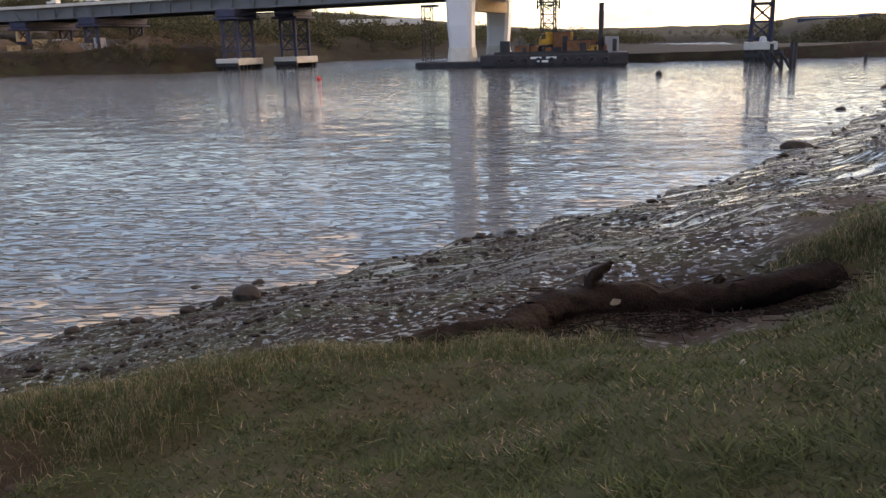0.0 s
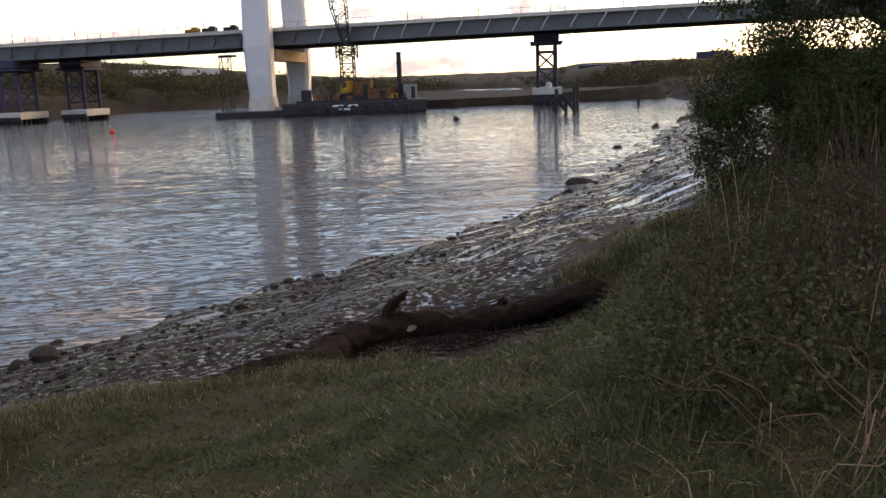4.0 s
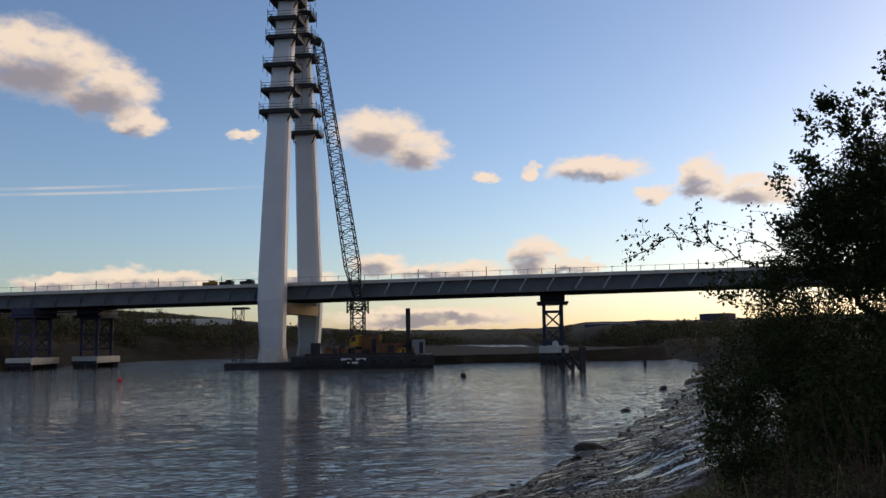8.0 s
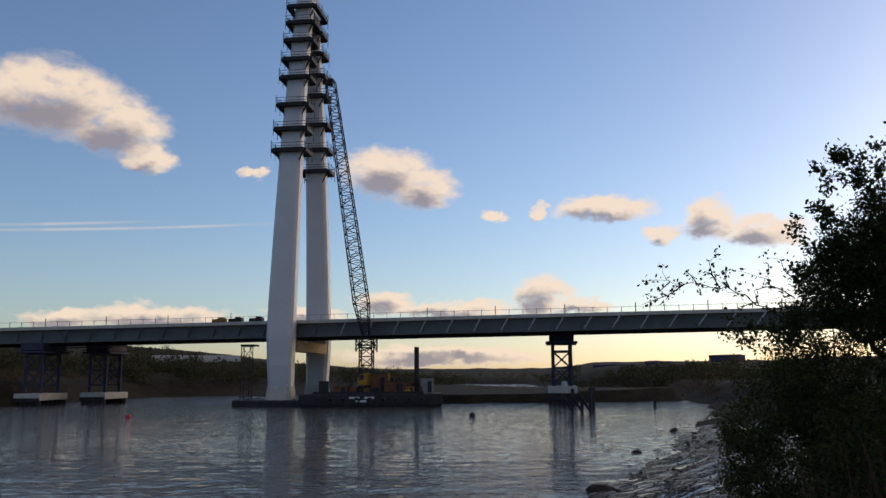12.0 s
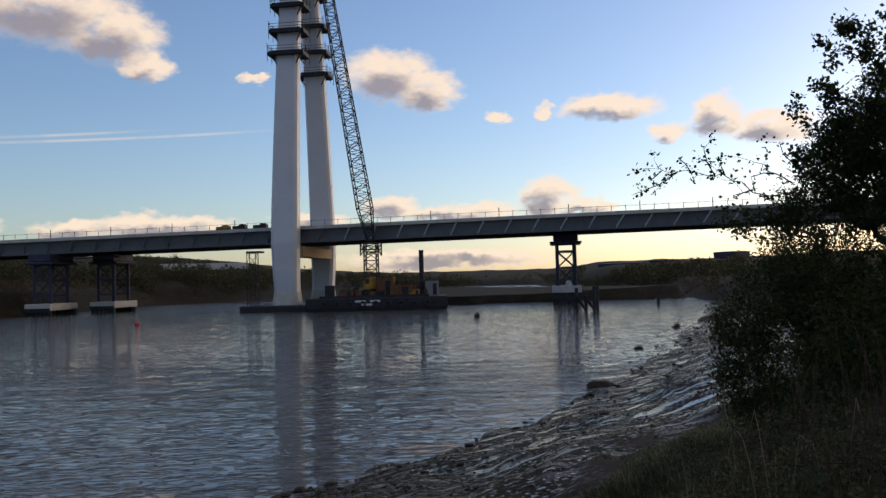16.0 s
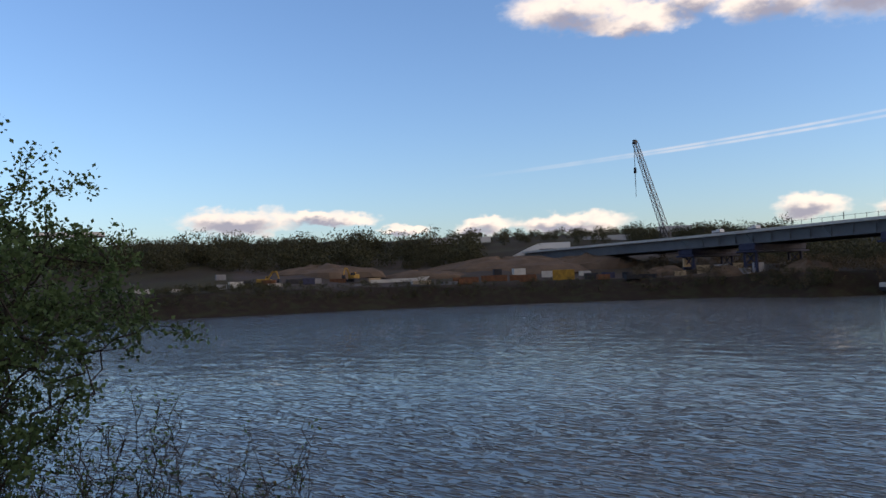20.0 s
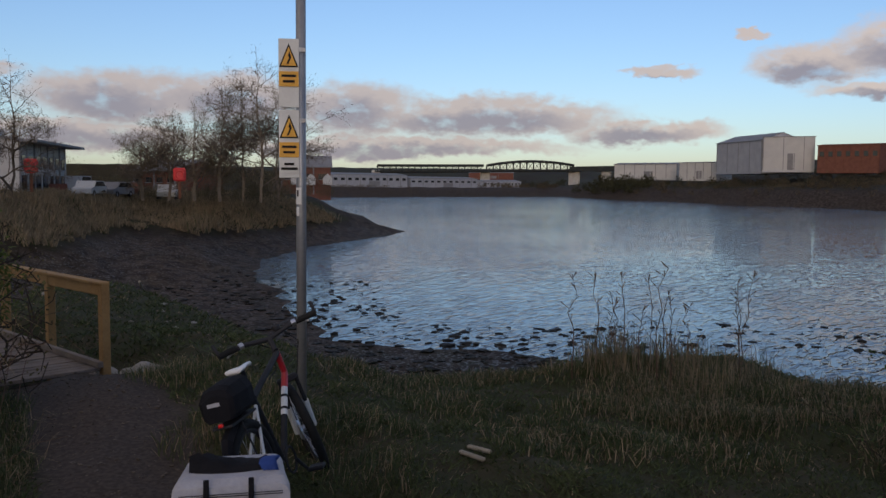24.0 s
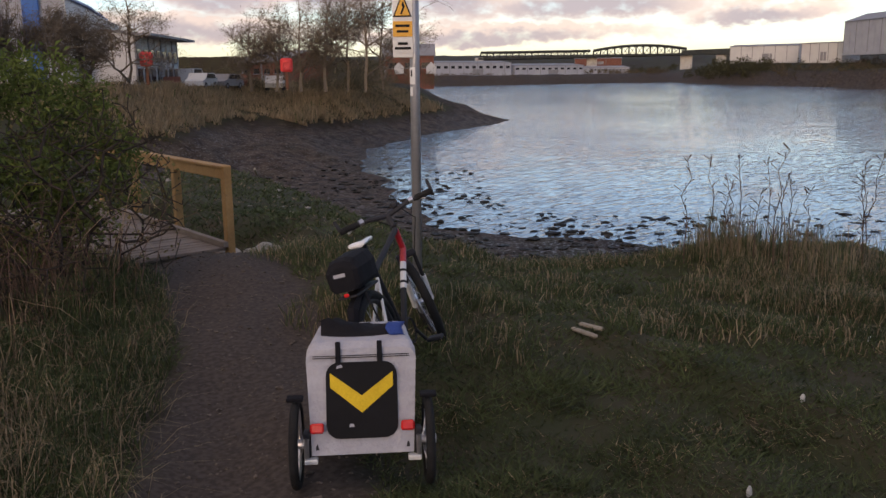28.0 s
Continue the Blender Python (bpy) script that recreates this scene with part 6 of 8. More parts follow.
# low leafy brambles upstream of the viewpoint
for cx, cy, rx, ry, sd in ((1.95, 3.3, 0.45, 0.45, 20), (2.3, 4.0, 0.5, 0.55, 26), (2.8, 4.75, 0.55, 0.6, 27), (3.4, 5.6, 0.65, 0.7, 28), (2.7, 3.4, 0.65, 0.6, 22), (3.4, 4.3, 0.8, 0.8, 15), (4.2, 5.3, 1.0, 1.0, 18), (4.8, 6.8, 1.1, 1.2, 16), (6.3, 8.2, 1.3, 1.4, 17), (4.6, 3.9, 1.0, 0.9, 25), (6.4, 6.2, 1.3, 1.2, 19), (7.6, 7.8, 1.3, 1.2, 23), (5.2, 8.6, 1.0, 0.9, 24)):
    tg = ellipsoid_points(R, (cx, cy, gz(cx, cy) + 0.06 + 0.06 * rx), (rx, ry, 0.11 + 0.14 * rx), 220, 0.2)
    tree("bramble_bush", "low leafy bramble bush on the bank", "bush", root_chain(cx, cy, gz(cx, cy) + 0.08), tg, sd, seg=0.10, leaf=bramble_leaf, per=20, leaf_size=0.022, spread=0.07, tip_r=0.0024, every=0.9, group="brambles on the bank")
# green shrub by the footbridge, and the bare stems in front of it
tg = np.concatenate([ellipsoid_points(R, (-3.0, -8.3, 5.35), (1.3, 1.3, 1.1), 520, 0.6), ellipsoid_points(R, (-1.2, -8.0, 5.5), (1.6, 1.4, 1.2), 420, 0.6), ellipsoid_points(R, (0.8, -8.0, 5.6), (1.6, 1.4, 1.3), 300, 0.6)])
tree("green_shrub", "dense bright green shrub beside the path", "shrub", root_chain(-2.3, -7.9, 4.9), tg, 8, leaf=shrub_leaf, far=True, per=70, leaf_size=0.050, spread=0.085, tip_r=0.003)
tg = np.concatenate([ellipsoid_points(R, (-3.25, -6.9, 5.1), (0.85, 0.85, 1.0), 620, 0.1), ellipsoid_points(R, (-2.2, -6.2, 4.75), (0.9, 0.7, 0.6), 300, 0.1)])
tree("twiggy_shrub", "brown twiggy shrub with a few young leaves by the path", "shrub", root_chain(-2.9, -6.6, 4.5), tg, 9, leaf=leaf_bud, per=4, leaf_size=0.024, spread=0.05, tip_r=0.0042, every=0.6, power=0.34)
# saplings at the top of the beach
for x, y, h, sd in ((-3.9, 3.75, 5.1, 10), (-4.5, 4.1, 5.4, 11), (-4.3, 3.4, 4.8, 12)):
    tg = ellipsoid_points(R, (x, y, h - 0.4), (0.42, 0.42, 0.5), 45, 0.2)
    tree("bare_sapling", "thin bare sapling on the river bank", "sapling", root_chain(x, y, h - 0.9), tg, sd, seg=0.1, leaf=leaf_bud, per=2, leaf_size=0.02, spread=0.02, tip_r=0.0022, every=0.35, group="saplings", power=0.36)



def forked(rs, base, h, w):
    """A straight-limbed tree skeleton: points and the index of each one's parent."""
    pos, par = [np.array(base, float)], [-1]

    def shoot(at, d, ln, level):
        k = at
        for _ in range(3):
            d2 = d + rs.normal(size=3) * 0.10
            d2 /= np.linalg.norm(d2)
            pos.append(pos[k] + d2 * ln / 3)
            par.append(k)
            k = len(pos) - 1
            if level and rs.rand() < 0.72:
                side = rs.normal(size=3) * np.array([1, 1, 0.4])
                side -= d2 * side.dot(d2)
                side /= np.linalg.norm(side)
                q = d2 * 0.7 + side * rs.uniform(0.6, 1.05) * w + np.array([0, 0, 0.08])
                shoot(k, q / np.linalg.norm(q), ln * rs.uniform(0.6, 0.8), level - 1)
        if level:
            shoot(k, d, ln * 0.75, level - 1)

    shoot(0, np.array([0, 0, 1.0]), h * 0.36, 6)
    return np.array(pos), np.array(par)


# trees on the far side of the inlet, by the works building
def bare_tree(az, d, h, w, seed, leafy, z0=5.0):
    p = polar(az, d, z0)
    rs = np.random.RandomState(seed)
    pos, par = forked(rs, (p.x, p.y, z0 - 0.3), h * 1.05, w / 1.7)
    t = thing("bare_tree", "bare spring tree with fine branches behind the inlet", "tree", None, "trees behind the inlet")
    me, tips, rad = limb_mesh("trunk", pos, par, 0.010, twig_bark, 0.40, 3)
    part("trunk", me, bark, t)
    part("twig_crown", fast_mesh("twig_crown", leaf_faces(rs, pos[tips], 5, 0.03, 0.22, 13.0), 4, twig_bark), twig_bark, t)["kind"] = "stuff"
    if leafy:
        part("crown", fast_mesh("crown", leaf_faces(rs, pos[tips], 3, 0.05, 0.25), 4, leaf_bud), leaf_bud, t)


for az, d, h, w, sd, lf in ((-138.0, 72, 9.8, 2.3, 31, 1), (-139.2, 78, 8.8, 2.0, 32, 0), (-140.6, 76, 8.2, 2.2, 33, 1), (-142.2, 78, 6.8, 2.2, 34, 1), (-143.8, 80, 6.4, 2.0, 35, 0), (-145.4, 82, 5.6, 2.0, 45, 1), (-152.8, 69, 8.2, 2.7, 36, 1),
                            (-136.9, 80, 8.0, 2.0, 37, 1), (-157.0, 66, 5.0, 0.8, 38, 0), (-159.2, 66, 5.4, 0.9, 39, 0), (-160.6, 66, 5.0, 0.8, 40, 0), (-155.4, 67, 4.8, 0.8, 43, 0), (-164.0, 60, 6.4, 1.6, 41, 1), (-166.5, 60, 7, 1.8, 42, 1)):
    bare_tree(az, d, h, w, sd, lf)


def scrub(name, label, boxes, seed, leaf, size, k=60, kind="stuff", cap=0.9):
    """A belt of far bushes: clumps of leaf faces. boxes: (az0, az1, d0, d1, z0, height, how many clumps)."""
    rs = np.random.RandomState(seed)
    out = []
    for az0, az1, d0, d1, z0, h, n in boxes:
        az, d = rs.uniform(az0, az1, n), rs.uniform(d0, d1, n)
        x, y = d * np.sin(np.radians(az)), d * np.cos(np.radians(az))
        dry_land = (river_distance(x, y) > 3.0) | ((ground_height(x, y) > 1.5) & (d > 430))
        x, y = x[dry_land], y[dry_land]
        n = len(x)
        z = ground_height(x, y) if z0 is None else np.full(n, z0)
        hh = h * (0.45 + 0.6 * rs.rand(n)) * (0.75 + 0.40 * waves2(x, y, 25, seed))
        c = np.repeat(np.stack([x, y, z], -1), k, 0)
        r = np.repeat(hh, k)
        v = rs.normal(size=(n * k, 3))
        v /= np.linalg.norm(v, axis=1)[:, None]
        p = c + v * r[:, None] * np.array([0.5, 0.5, 0.5]) * rs.uniform(0.05, 0.9, (n * k, 1)) ** 0.55
        p[:, 2] += r * 0.45
        f = leaf_faces(rs, p, 1, 1.0, 0.01)[:, [0, 1, 2]]
        s = np.minimum(r * size, cap)[:, None, None]
        out.append(p[:, None, :] + (f - p[:, None, :]) * s)
    ob = part(name, fast_mesh(name, np.concatenate(out), 3, leaf), leaf)
    return tagged(ob, label, "bushes", kind=kind)


wood_dark = leaf_material("far_wood", (0.068, 0.066, 0.034), (0.032, 0.032, 0.018), 0.4)
wood_brown = leaf_material("far_scrub", (0.115, 0.088, 0.054), (0.060, 0.048, 0.030), 0.4)
scrub("far_woods", "dark bare woods on the far river banks and hills", [
    (-25, -2, 300, 420, None, 9, 900), (-2, 16, 330, 560, None, 8, 620), 
    (-62, -18, 206, 238, None, 2.4, 1500), (-10, 20, 330, 760, None, 8, 1100), (15.5, 30, 300, 420, None, 6, 1000), (28, 60, 200, 330, None, 6.5, 350), (-96, -70, 300, 480, None, 9, 500), (-119, -96, 345, 520, None, 5, 300), (-135, -118, 620, 900, None, 7, 260), (-118.0, -112.5, 425, 500, None, 8, 260), (60, 130, 120, 260, None, 10, 120)], 50, wood_dark, 0.14, 75, cap=1.15)
scrub("skyline_woods", "dark trees along the skyline above the building site", [(-68, -40, 300, 420, None, 12, 420), (-42, -20, 420, 640, None, 8, 300), (-30, -19, 430, 480, None, 12, 100)], 53, wood_dark, 0.10, 300, cap=0.85)
scrub("bank_scrub", "brown scrub along the far river banks", [
    (-118, -88, 250, 430, None, 5.0, 700), (-30, -10, 206, 300, None, 4, 620), (17, 29, 200, 330, None, 4, 260), (-134.5, -118.6, 452, 500, None, 1.8, 420), (-123.9, -118.6, 540, 600, None, 4.5, 120)], 51, wood_brown, 0.12, 90)
hedge_leaf = leaf_material("hedge_twigs", (0.115, 0.098, 0.055), (0.058, 0.050, 0.030), 0.4)
scrub("hedge_behind_inlet", "mixed hedge and young trees behind the inlet", [(-145.5, -136, 84, 96, 4.6, 3.4, 70), (-150, -136, 170, 210, 4.6, 5.0, 70), (-168, -157, 72, 84, 4.6, 3.0, 50), (-154.5, -151.6, 78, 84, 4.8, 3.4, 16), (-137.5, -133.5, 95, 130, 4.6, 3, 40)], 52, hedge_leaf, 0.05, 240)


# ---- things on the bank ----
rubber = material("black_rubber", (0.02, 0.02, 0.021), 0.8, (0.012, 0.012, 0.012), 8, 90, 0.3)
black_cloth = material("black_cloth", (0.014, 0.014, 0.017), 0.9, (0.008, 0.008, 0.010), 10, 120, 0.4, depth=0.006)
grey_cloth = material("pale_grey_canvas", (0.40, 0.40, 0.43), 0.85, (0.31, 0.31, 0.34), 9, 60, 0.6, depth=0.02)
yellow_cloth = material("yellow_reflective_cloth", (0.74, 0.50, 0.035), 0.6, (0.48, 0.32, 0.02), 6, 120, 0.2, depth=0.004)
blue_cloth = material("blue_cloth", (0.03, 0.07, 0.25), 0.85, (0.02, 0.04, 0.15), 8, 120, 0.3, depth=0.006)
mesh_black = material("black_mesh_window", (0.010, 0.010, 0.012), 0.75, (0.006, 0.006, 0.007), 14, 300, 0.2, depth=0.003, spec=0.15)
chrome = material("bare_alloy", (0.55, 0.55, 0.57), 0.3, (0.4, 0.4, 0.42), 8, 60, 0.05, metal=0.9)
red_lens = material("red_reflector", (0.65, 0.02, 0.02), 0.25, (0.5, 0.01, 0.01), 10, 90, 0.1)
red_paint = material("red_bike_paint", (0.45, 0.02, 0.03), 0.3, (0.32, 0.015, 0.02), 8, 60, 0.02)
white_paint = material("white_bike_paint", (0.68, 0.68, 0.68), 0.35, (0.55, 0.55, 0.55), 8, 60, 0.02)
galv = material("galvanised_steel", (0.30, 0.31, 0.33), 0.45, (0.22, 0.225, 0.24), 3, 30, 0.1, metal=0.5)
raw_timber = material("new_softwood", (0.36, 0.22, 0.095), 0.75, (0.24, 0.14, 0.06), 3, 45, 0.35, depth=0.006)
deck_timber = material("weathered_deck_board", (0.22, 0.18, 0.15), 0.85, (0.13, 0.105, 0.09), 3, 45, 0.5, depth=0.006)
sign_white = material("sign_white", (0.62, 0.62, 0.60), 0.5, (0.52, 0.52, 0.5), 5, 60, 0.03)
sign_amber = material("sign_amber", (0.72, 0.36, 0.02), 0.5, (0.6, 0.28, 0.02), 5, 60, 0.03)
sign_black = material("sign_black", (0.015, 0.015, 0.015), 0.6, (0.01, 0.01, 0.01), 5, 60, 0.03)
wet_wood = material("wet_driftwood", (0.019, 0.0125, 0.0095), 0.9, (0.006, 0.0042, 0.0035), 7, 30, 1.0, depth=0.05)
pale_wood = material("bleached_wood", (0.30, 0.27, 0.22), 0.85, (0.18, 0.16, 0.13), 4, 40, 0.4)
rock_m = material("dark_wet_rock", (0.024, 0.020, 0.017), 0.75, (0.010, 0.0085, 0.0075), 3, 25, 0.7, vary=0.35)
shingle_m = material("wet_shingle", (0.022, 0.0155, 0.0125), 0.8, (0.0085, 0.007, 0.0055), 3, 25, 0.5, vary=0.6, spec=0.08)
weed_m = material("wet_weed", (0.020, 0.017, 0.011), 0.6, (0.009, 0.008, 0.006), 6, 50, 0.8, vary=0.4)
stone_pale = material("pale_stone", (0.27, 0.25, 0.22), 0.85, (0.18, 0.165, 0.145), 3, 25, 0.6, vary=0.3)
gravel_m = material("path_gravel", (0.11, 0.092, 0.079), 0.9, (0.055, 0.045, 0.039), 8, 60, 0.3, vary=0.45)
litter_white = material("white_litter", (0.5, 0.49, 0.46), 0.6, (0.3, 0.3, 0.28), 12, 60, 0.3)


def spoked_wheel(name, c, r, tyre_w, parent, turn=None, spokes=16, rim_m=None):
    m = Matrix.Translation(c) @ (turn or Matrix())
    w = part(name, Geo().ring((0, 0, 0), r - tyre_w, tyre_w, m=m, n=36, k=8), rubber, parent, "black rubber tyre", True)
    part("rim", Geo().ring((0, 0, 0), r - 2.1 * tyre_w, tyre_w * 0.55, m=m, n=36, k=6), rim_m or chrome, w, "", True)
    part("hub", Geo().tube([m @ Vector((-0.035, 0, 0)), m @ Vector((0.035, 0, 0))], 0.022, 10), chrome, w)
    sp = Geo()
    for k in range(spokes):
        a_ = 2 * math.pi * k / spokes
        s = 0.028 if k % 2 else -0.028
        sp.tube([m @ Vector((s, 0.02 * math.cos(a_ + 1), 0.02 * math.sin(a_ + 1))), m @ Vector((0, (r - 2.2 * tyre_w) * math.cos(a_), (r - 2.2 * tyre_w) * math.sin(a_)))], 0.0016, 3, False)
    part("spokes", sp, chrome, w)["kind"] = "stuff"
    return w


def rounded_rect(w, h, r, n=5):
    pts = []
    for cx, cz, a0 in ((w / 2 - r, h / 2 - r, 0), (-w / 2 + r, h / 2 - r, 90), (-w / 2 + r, -h / 2 + r, 180), (w / 2 - r, -h / 2 + r, 270)):
        pts += [(cx + r * math.cos(radians(a0 + 90 * k / n)), cz + r * math.sin(radians(a0 + 90 * k / n))) for k in range(n + 1)]
    return pts


# the dog trailer
TX, TY = -2.50, -2.55
TRAILER = Matrix.Translation((TX, TY, gz(TX, TY) + 0.003)) @ pose(0, 0, 0, 0, 0, 138)
trailer = thing("bicycle_trailer", "pale grey canvas bicycle trailer with a yellow chevron on the path", "trailer", TRAILER)


def body_ring(y, z0, z1, w0, w1, r=0.05):
    n = 6
    out = [(-w0 / 2, y, z0), (w0 / 2, y, z0)]
    for k in range(n + 1):
        a_ = radians(90 * k / n)
        out.append((w1 / 2 - r + r * math.cos(a_), y + 0.0, z1 - r + r * math.sin(a_)))
    for k in range(n + 1):
        a_ = radians(90 + 90 * k / n)
        out.append((-w1 / 2 + r + r * math.cos(a_), y, z1 - r + r * math.sin(a_)))
    return out


rear = [[(x * 1.05, -0.03 + 0.16 * ((z - 0.17) / 0.5), z) for x, _, z in body_ring(0, 0.16, 0.615, 0.44, 0.48)]]
rings = [rear[0], [(x, y + 0.05, z + (0.02 if z > 0.5 else 0)) for x, y, z in rear[0]], body_ring(0.35, 0.16, 0.628, 0.44, 0.47), body_ring(0.62, 0.16, 0.59, 0.44, 0.46), body_ring(0.86, 0.17, 0.36, 0.40, 0.40)]
part("canopy", Geo().loft(rings), grey_cloth, trailer, "pale grey canvas cover", False)
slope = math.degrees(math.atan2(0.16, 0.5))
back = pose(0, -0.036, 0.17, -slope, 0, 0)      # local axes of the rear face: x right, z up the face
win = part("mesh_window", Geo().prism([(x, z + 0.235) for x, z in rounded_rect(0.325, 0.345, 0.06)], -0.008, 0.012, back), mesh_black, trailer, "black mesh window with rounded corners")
chev = [(-0.143, 0.36), (0.0, 0.255), (0.143, 0.36), (0.143, 0.295), (0.0, 0.178), (-0.143, 0.295)]
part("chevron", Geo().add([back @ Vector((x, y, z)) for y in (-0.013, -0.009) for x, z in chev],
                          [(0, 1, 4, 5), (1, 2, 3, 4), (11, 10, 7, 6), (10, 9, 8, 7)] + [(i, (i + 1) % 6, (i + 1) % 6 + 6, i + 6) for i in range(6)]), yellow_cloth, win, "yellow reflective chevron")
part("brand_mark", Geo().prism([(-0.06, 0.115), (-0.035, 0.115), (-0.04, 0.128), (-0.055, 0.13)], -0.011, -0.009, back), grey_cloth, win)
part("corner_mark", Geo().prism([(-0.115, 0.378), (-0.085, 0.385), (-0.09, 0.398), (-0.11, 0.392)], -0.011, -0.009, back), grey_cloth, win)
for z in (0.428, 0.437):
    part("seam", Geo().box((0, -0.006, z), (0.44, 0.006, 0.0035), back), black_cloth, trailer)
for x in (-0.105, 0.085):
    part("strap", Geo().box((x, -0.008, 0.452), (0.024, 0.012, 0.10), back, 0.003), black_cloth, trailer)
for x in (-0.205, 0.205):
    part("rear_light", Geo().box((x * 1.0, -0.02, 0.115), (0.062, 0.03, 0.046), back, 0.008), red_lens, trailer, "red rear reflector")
    s = 1 if x > 0 else -1
    part("dropout", Geo().box((x + s * 0.048, 0.0, 0.20), (0.03, 0.05, 0.14), None, 0.006), dark_steel, trailer)
    part("axle_clamp", Geo().box((x + s * 0.03, -0.03, 0.135), (0.06, 0.04, 0.022), None, 0.004), sign_white, trailer, "pale axle clamp")
    part("quick_release", Geo().tube([(x + s * 0.05, -0.03, 0.14), (x + s * 0.05, -0.03, 0.24)], 0.012, 8), chrome, trailer)
    wheel = spoked_wheel("wheel", (x + s * 0.095, 0.0, 0.205), 0.205, 0.021, trailer)
    part("outrigger", Geo().box((x + s * 0.095, 0.0, 0.425), (0.075, 0.05, 0.018), None, 0.004), black_cloth, trailer)
    part("frame_tube", Geo().tube([(x, -0.02, 0.18), (x + s * 0.02, 0.1, 0.42), (x, 0.16, 0.56)], 0.011, 8), dark_steel, trailer)
    part("side_frame", Geo().tube([(x + s * 0.01, -0.02, 0.165), (x + s * 0.01, 0.8, 0.165)], 0.013, 8), dark_steel, trailer)
part("floor", Geo().box((0, 0.4, 0.16), (0.43, 0.84, 0.02), None, 0.005), black_cloth, trailer)
part("tow_arm", Geo().tube([(0.19, 0.8, 0.18), (0.24, 1.1, 0.25), (0.20, 1.35, 0.33)], 0.014, 8), dark_steel, trailer)
# folded jacket on the trailer
jr = []
for k in range(9):
    f = k / 8
    cx = -0.19 + 0.35 * f
    hgt = 0.045 + 0.018 * math.sin(5 * f + 1)
    jr.append([(cx + 0.01 * math.sin(3 * a_ + k), 0.20 + 0.10 * math.cos(a_) * (0.6 + 0.4 * math.sin(3.1 * f)), 0.672 + hgt * max(-0.3, math.sin(a_)) * (1 + 0.25 * math.sin(4 * a_ + 2 * k))) for a_ in np.linspace(0, 6.283, 13)[:-1]])
TRAILER_TOP = TRAILER @ pose(0, 0.13, -0.045)
jacket = thing("folded_jacket", "dark navy jacket folded on top of the trailer", "jacket", TRAILER_TOP)
part("body", Geo().loft(jr), black_cloth, jacket, "", True)
part("lining", Geo().loft([[(0.13 + 0.07 * f + 0.015 * math.sin(2 * a_), 0.17 + 0.06 * math.cos(a_), 0.688 + 0.035 * math.sin(a_)) for a_ in np.linspace(0, 6.283, 11)[:-1]] for f in (0, 0.4, 0.8, 1.0)]), blue_cloth, jacket, "blue lining", True)

# the bicycle leaning on the pole
BX, BY = -3.389, -3.262
BIKE = Matrix.Translation((BX, BY, gz(BX, BY) - 0.01)) @ pose(0, 0, 0, 0, 0, 118.9) @ pose(0, 0, 0, 0, -15.4, 0)
bike = thing("bicycle", "red and white mountain bike with a rack bag by the pole", "bicycle", BIKE)
WR = 0.335
hub_r, hub_f, bb, seat_c, head_t, head_b = (0, 0, WR), (0, 1.08, WR), (0, 0.43, 0.29), (0, 0.24, 0.74), (0, 0.80, 0.90), (0, 0.845, 0.76)
spoked_wheel("rear_wheel", hub_r, WR, 0.031, bike, None, 24, dark_steel)
steer = Matrix.Translation(head_b) @ Matrix.Rotation(radians(29.0), 4, (Vector(head_t) - Vector(head_b)).normalized()) @ Matrix.Translation(-Vector(head_b))
fr = Matrix.Rotation(radians(29.0), 4, (Vector(head_t) - Vector(head_b)).normalized())
spoked_wheel("front_wheel", steer @ Vector(hub_f), WR, 0.031, bike, fr, 24, dark_steel)
part("seat_tube", Geo().tube([bb, seat_c], 0.017, 10), dark_steel, bike)
part("top_tube", Geo().tube([seat_c, head_t], 0.02, 10), dark_steel, bike)
dv = Vector(head_b) - Vector(bb)
part("down_tube", Geo().tube([bb, Vector(bb) + dv * 0.5], 0.021, 10), dark_steel, bike)
part("down_tube_panel", Geo().tube([Vector(bb) + dv * 0.5, head_b], 0.0215, 10), white_paint, bike, "white painted upper down tube")
part("tube_band", Geo().tube([Vector(bb) + dv * 0.82, Vector(bb) + dv * 1.0], 0.0225, 10), red_paint, bike, "red band")
part("head_tube", Geo().tube([head_b, head_t], 0.021, 10), red_paint, bike, "red head tube")
for k in range(0, 4, 2):
    part("letter_bar", Geo().tube([Vector(bb) + dv * (0.56 + 0.07 * k), Vector(bb) + dv * (0.59 + 0.07 * k)], 0.022, 10), dark_steel, bike)
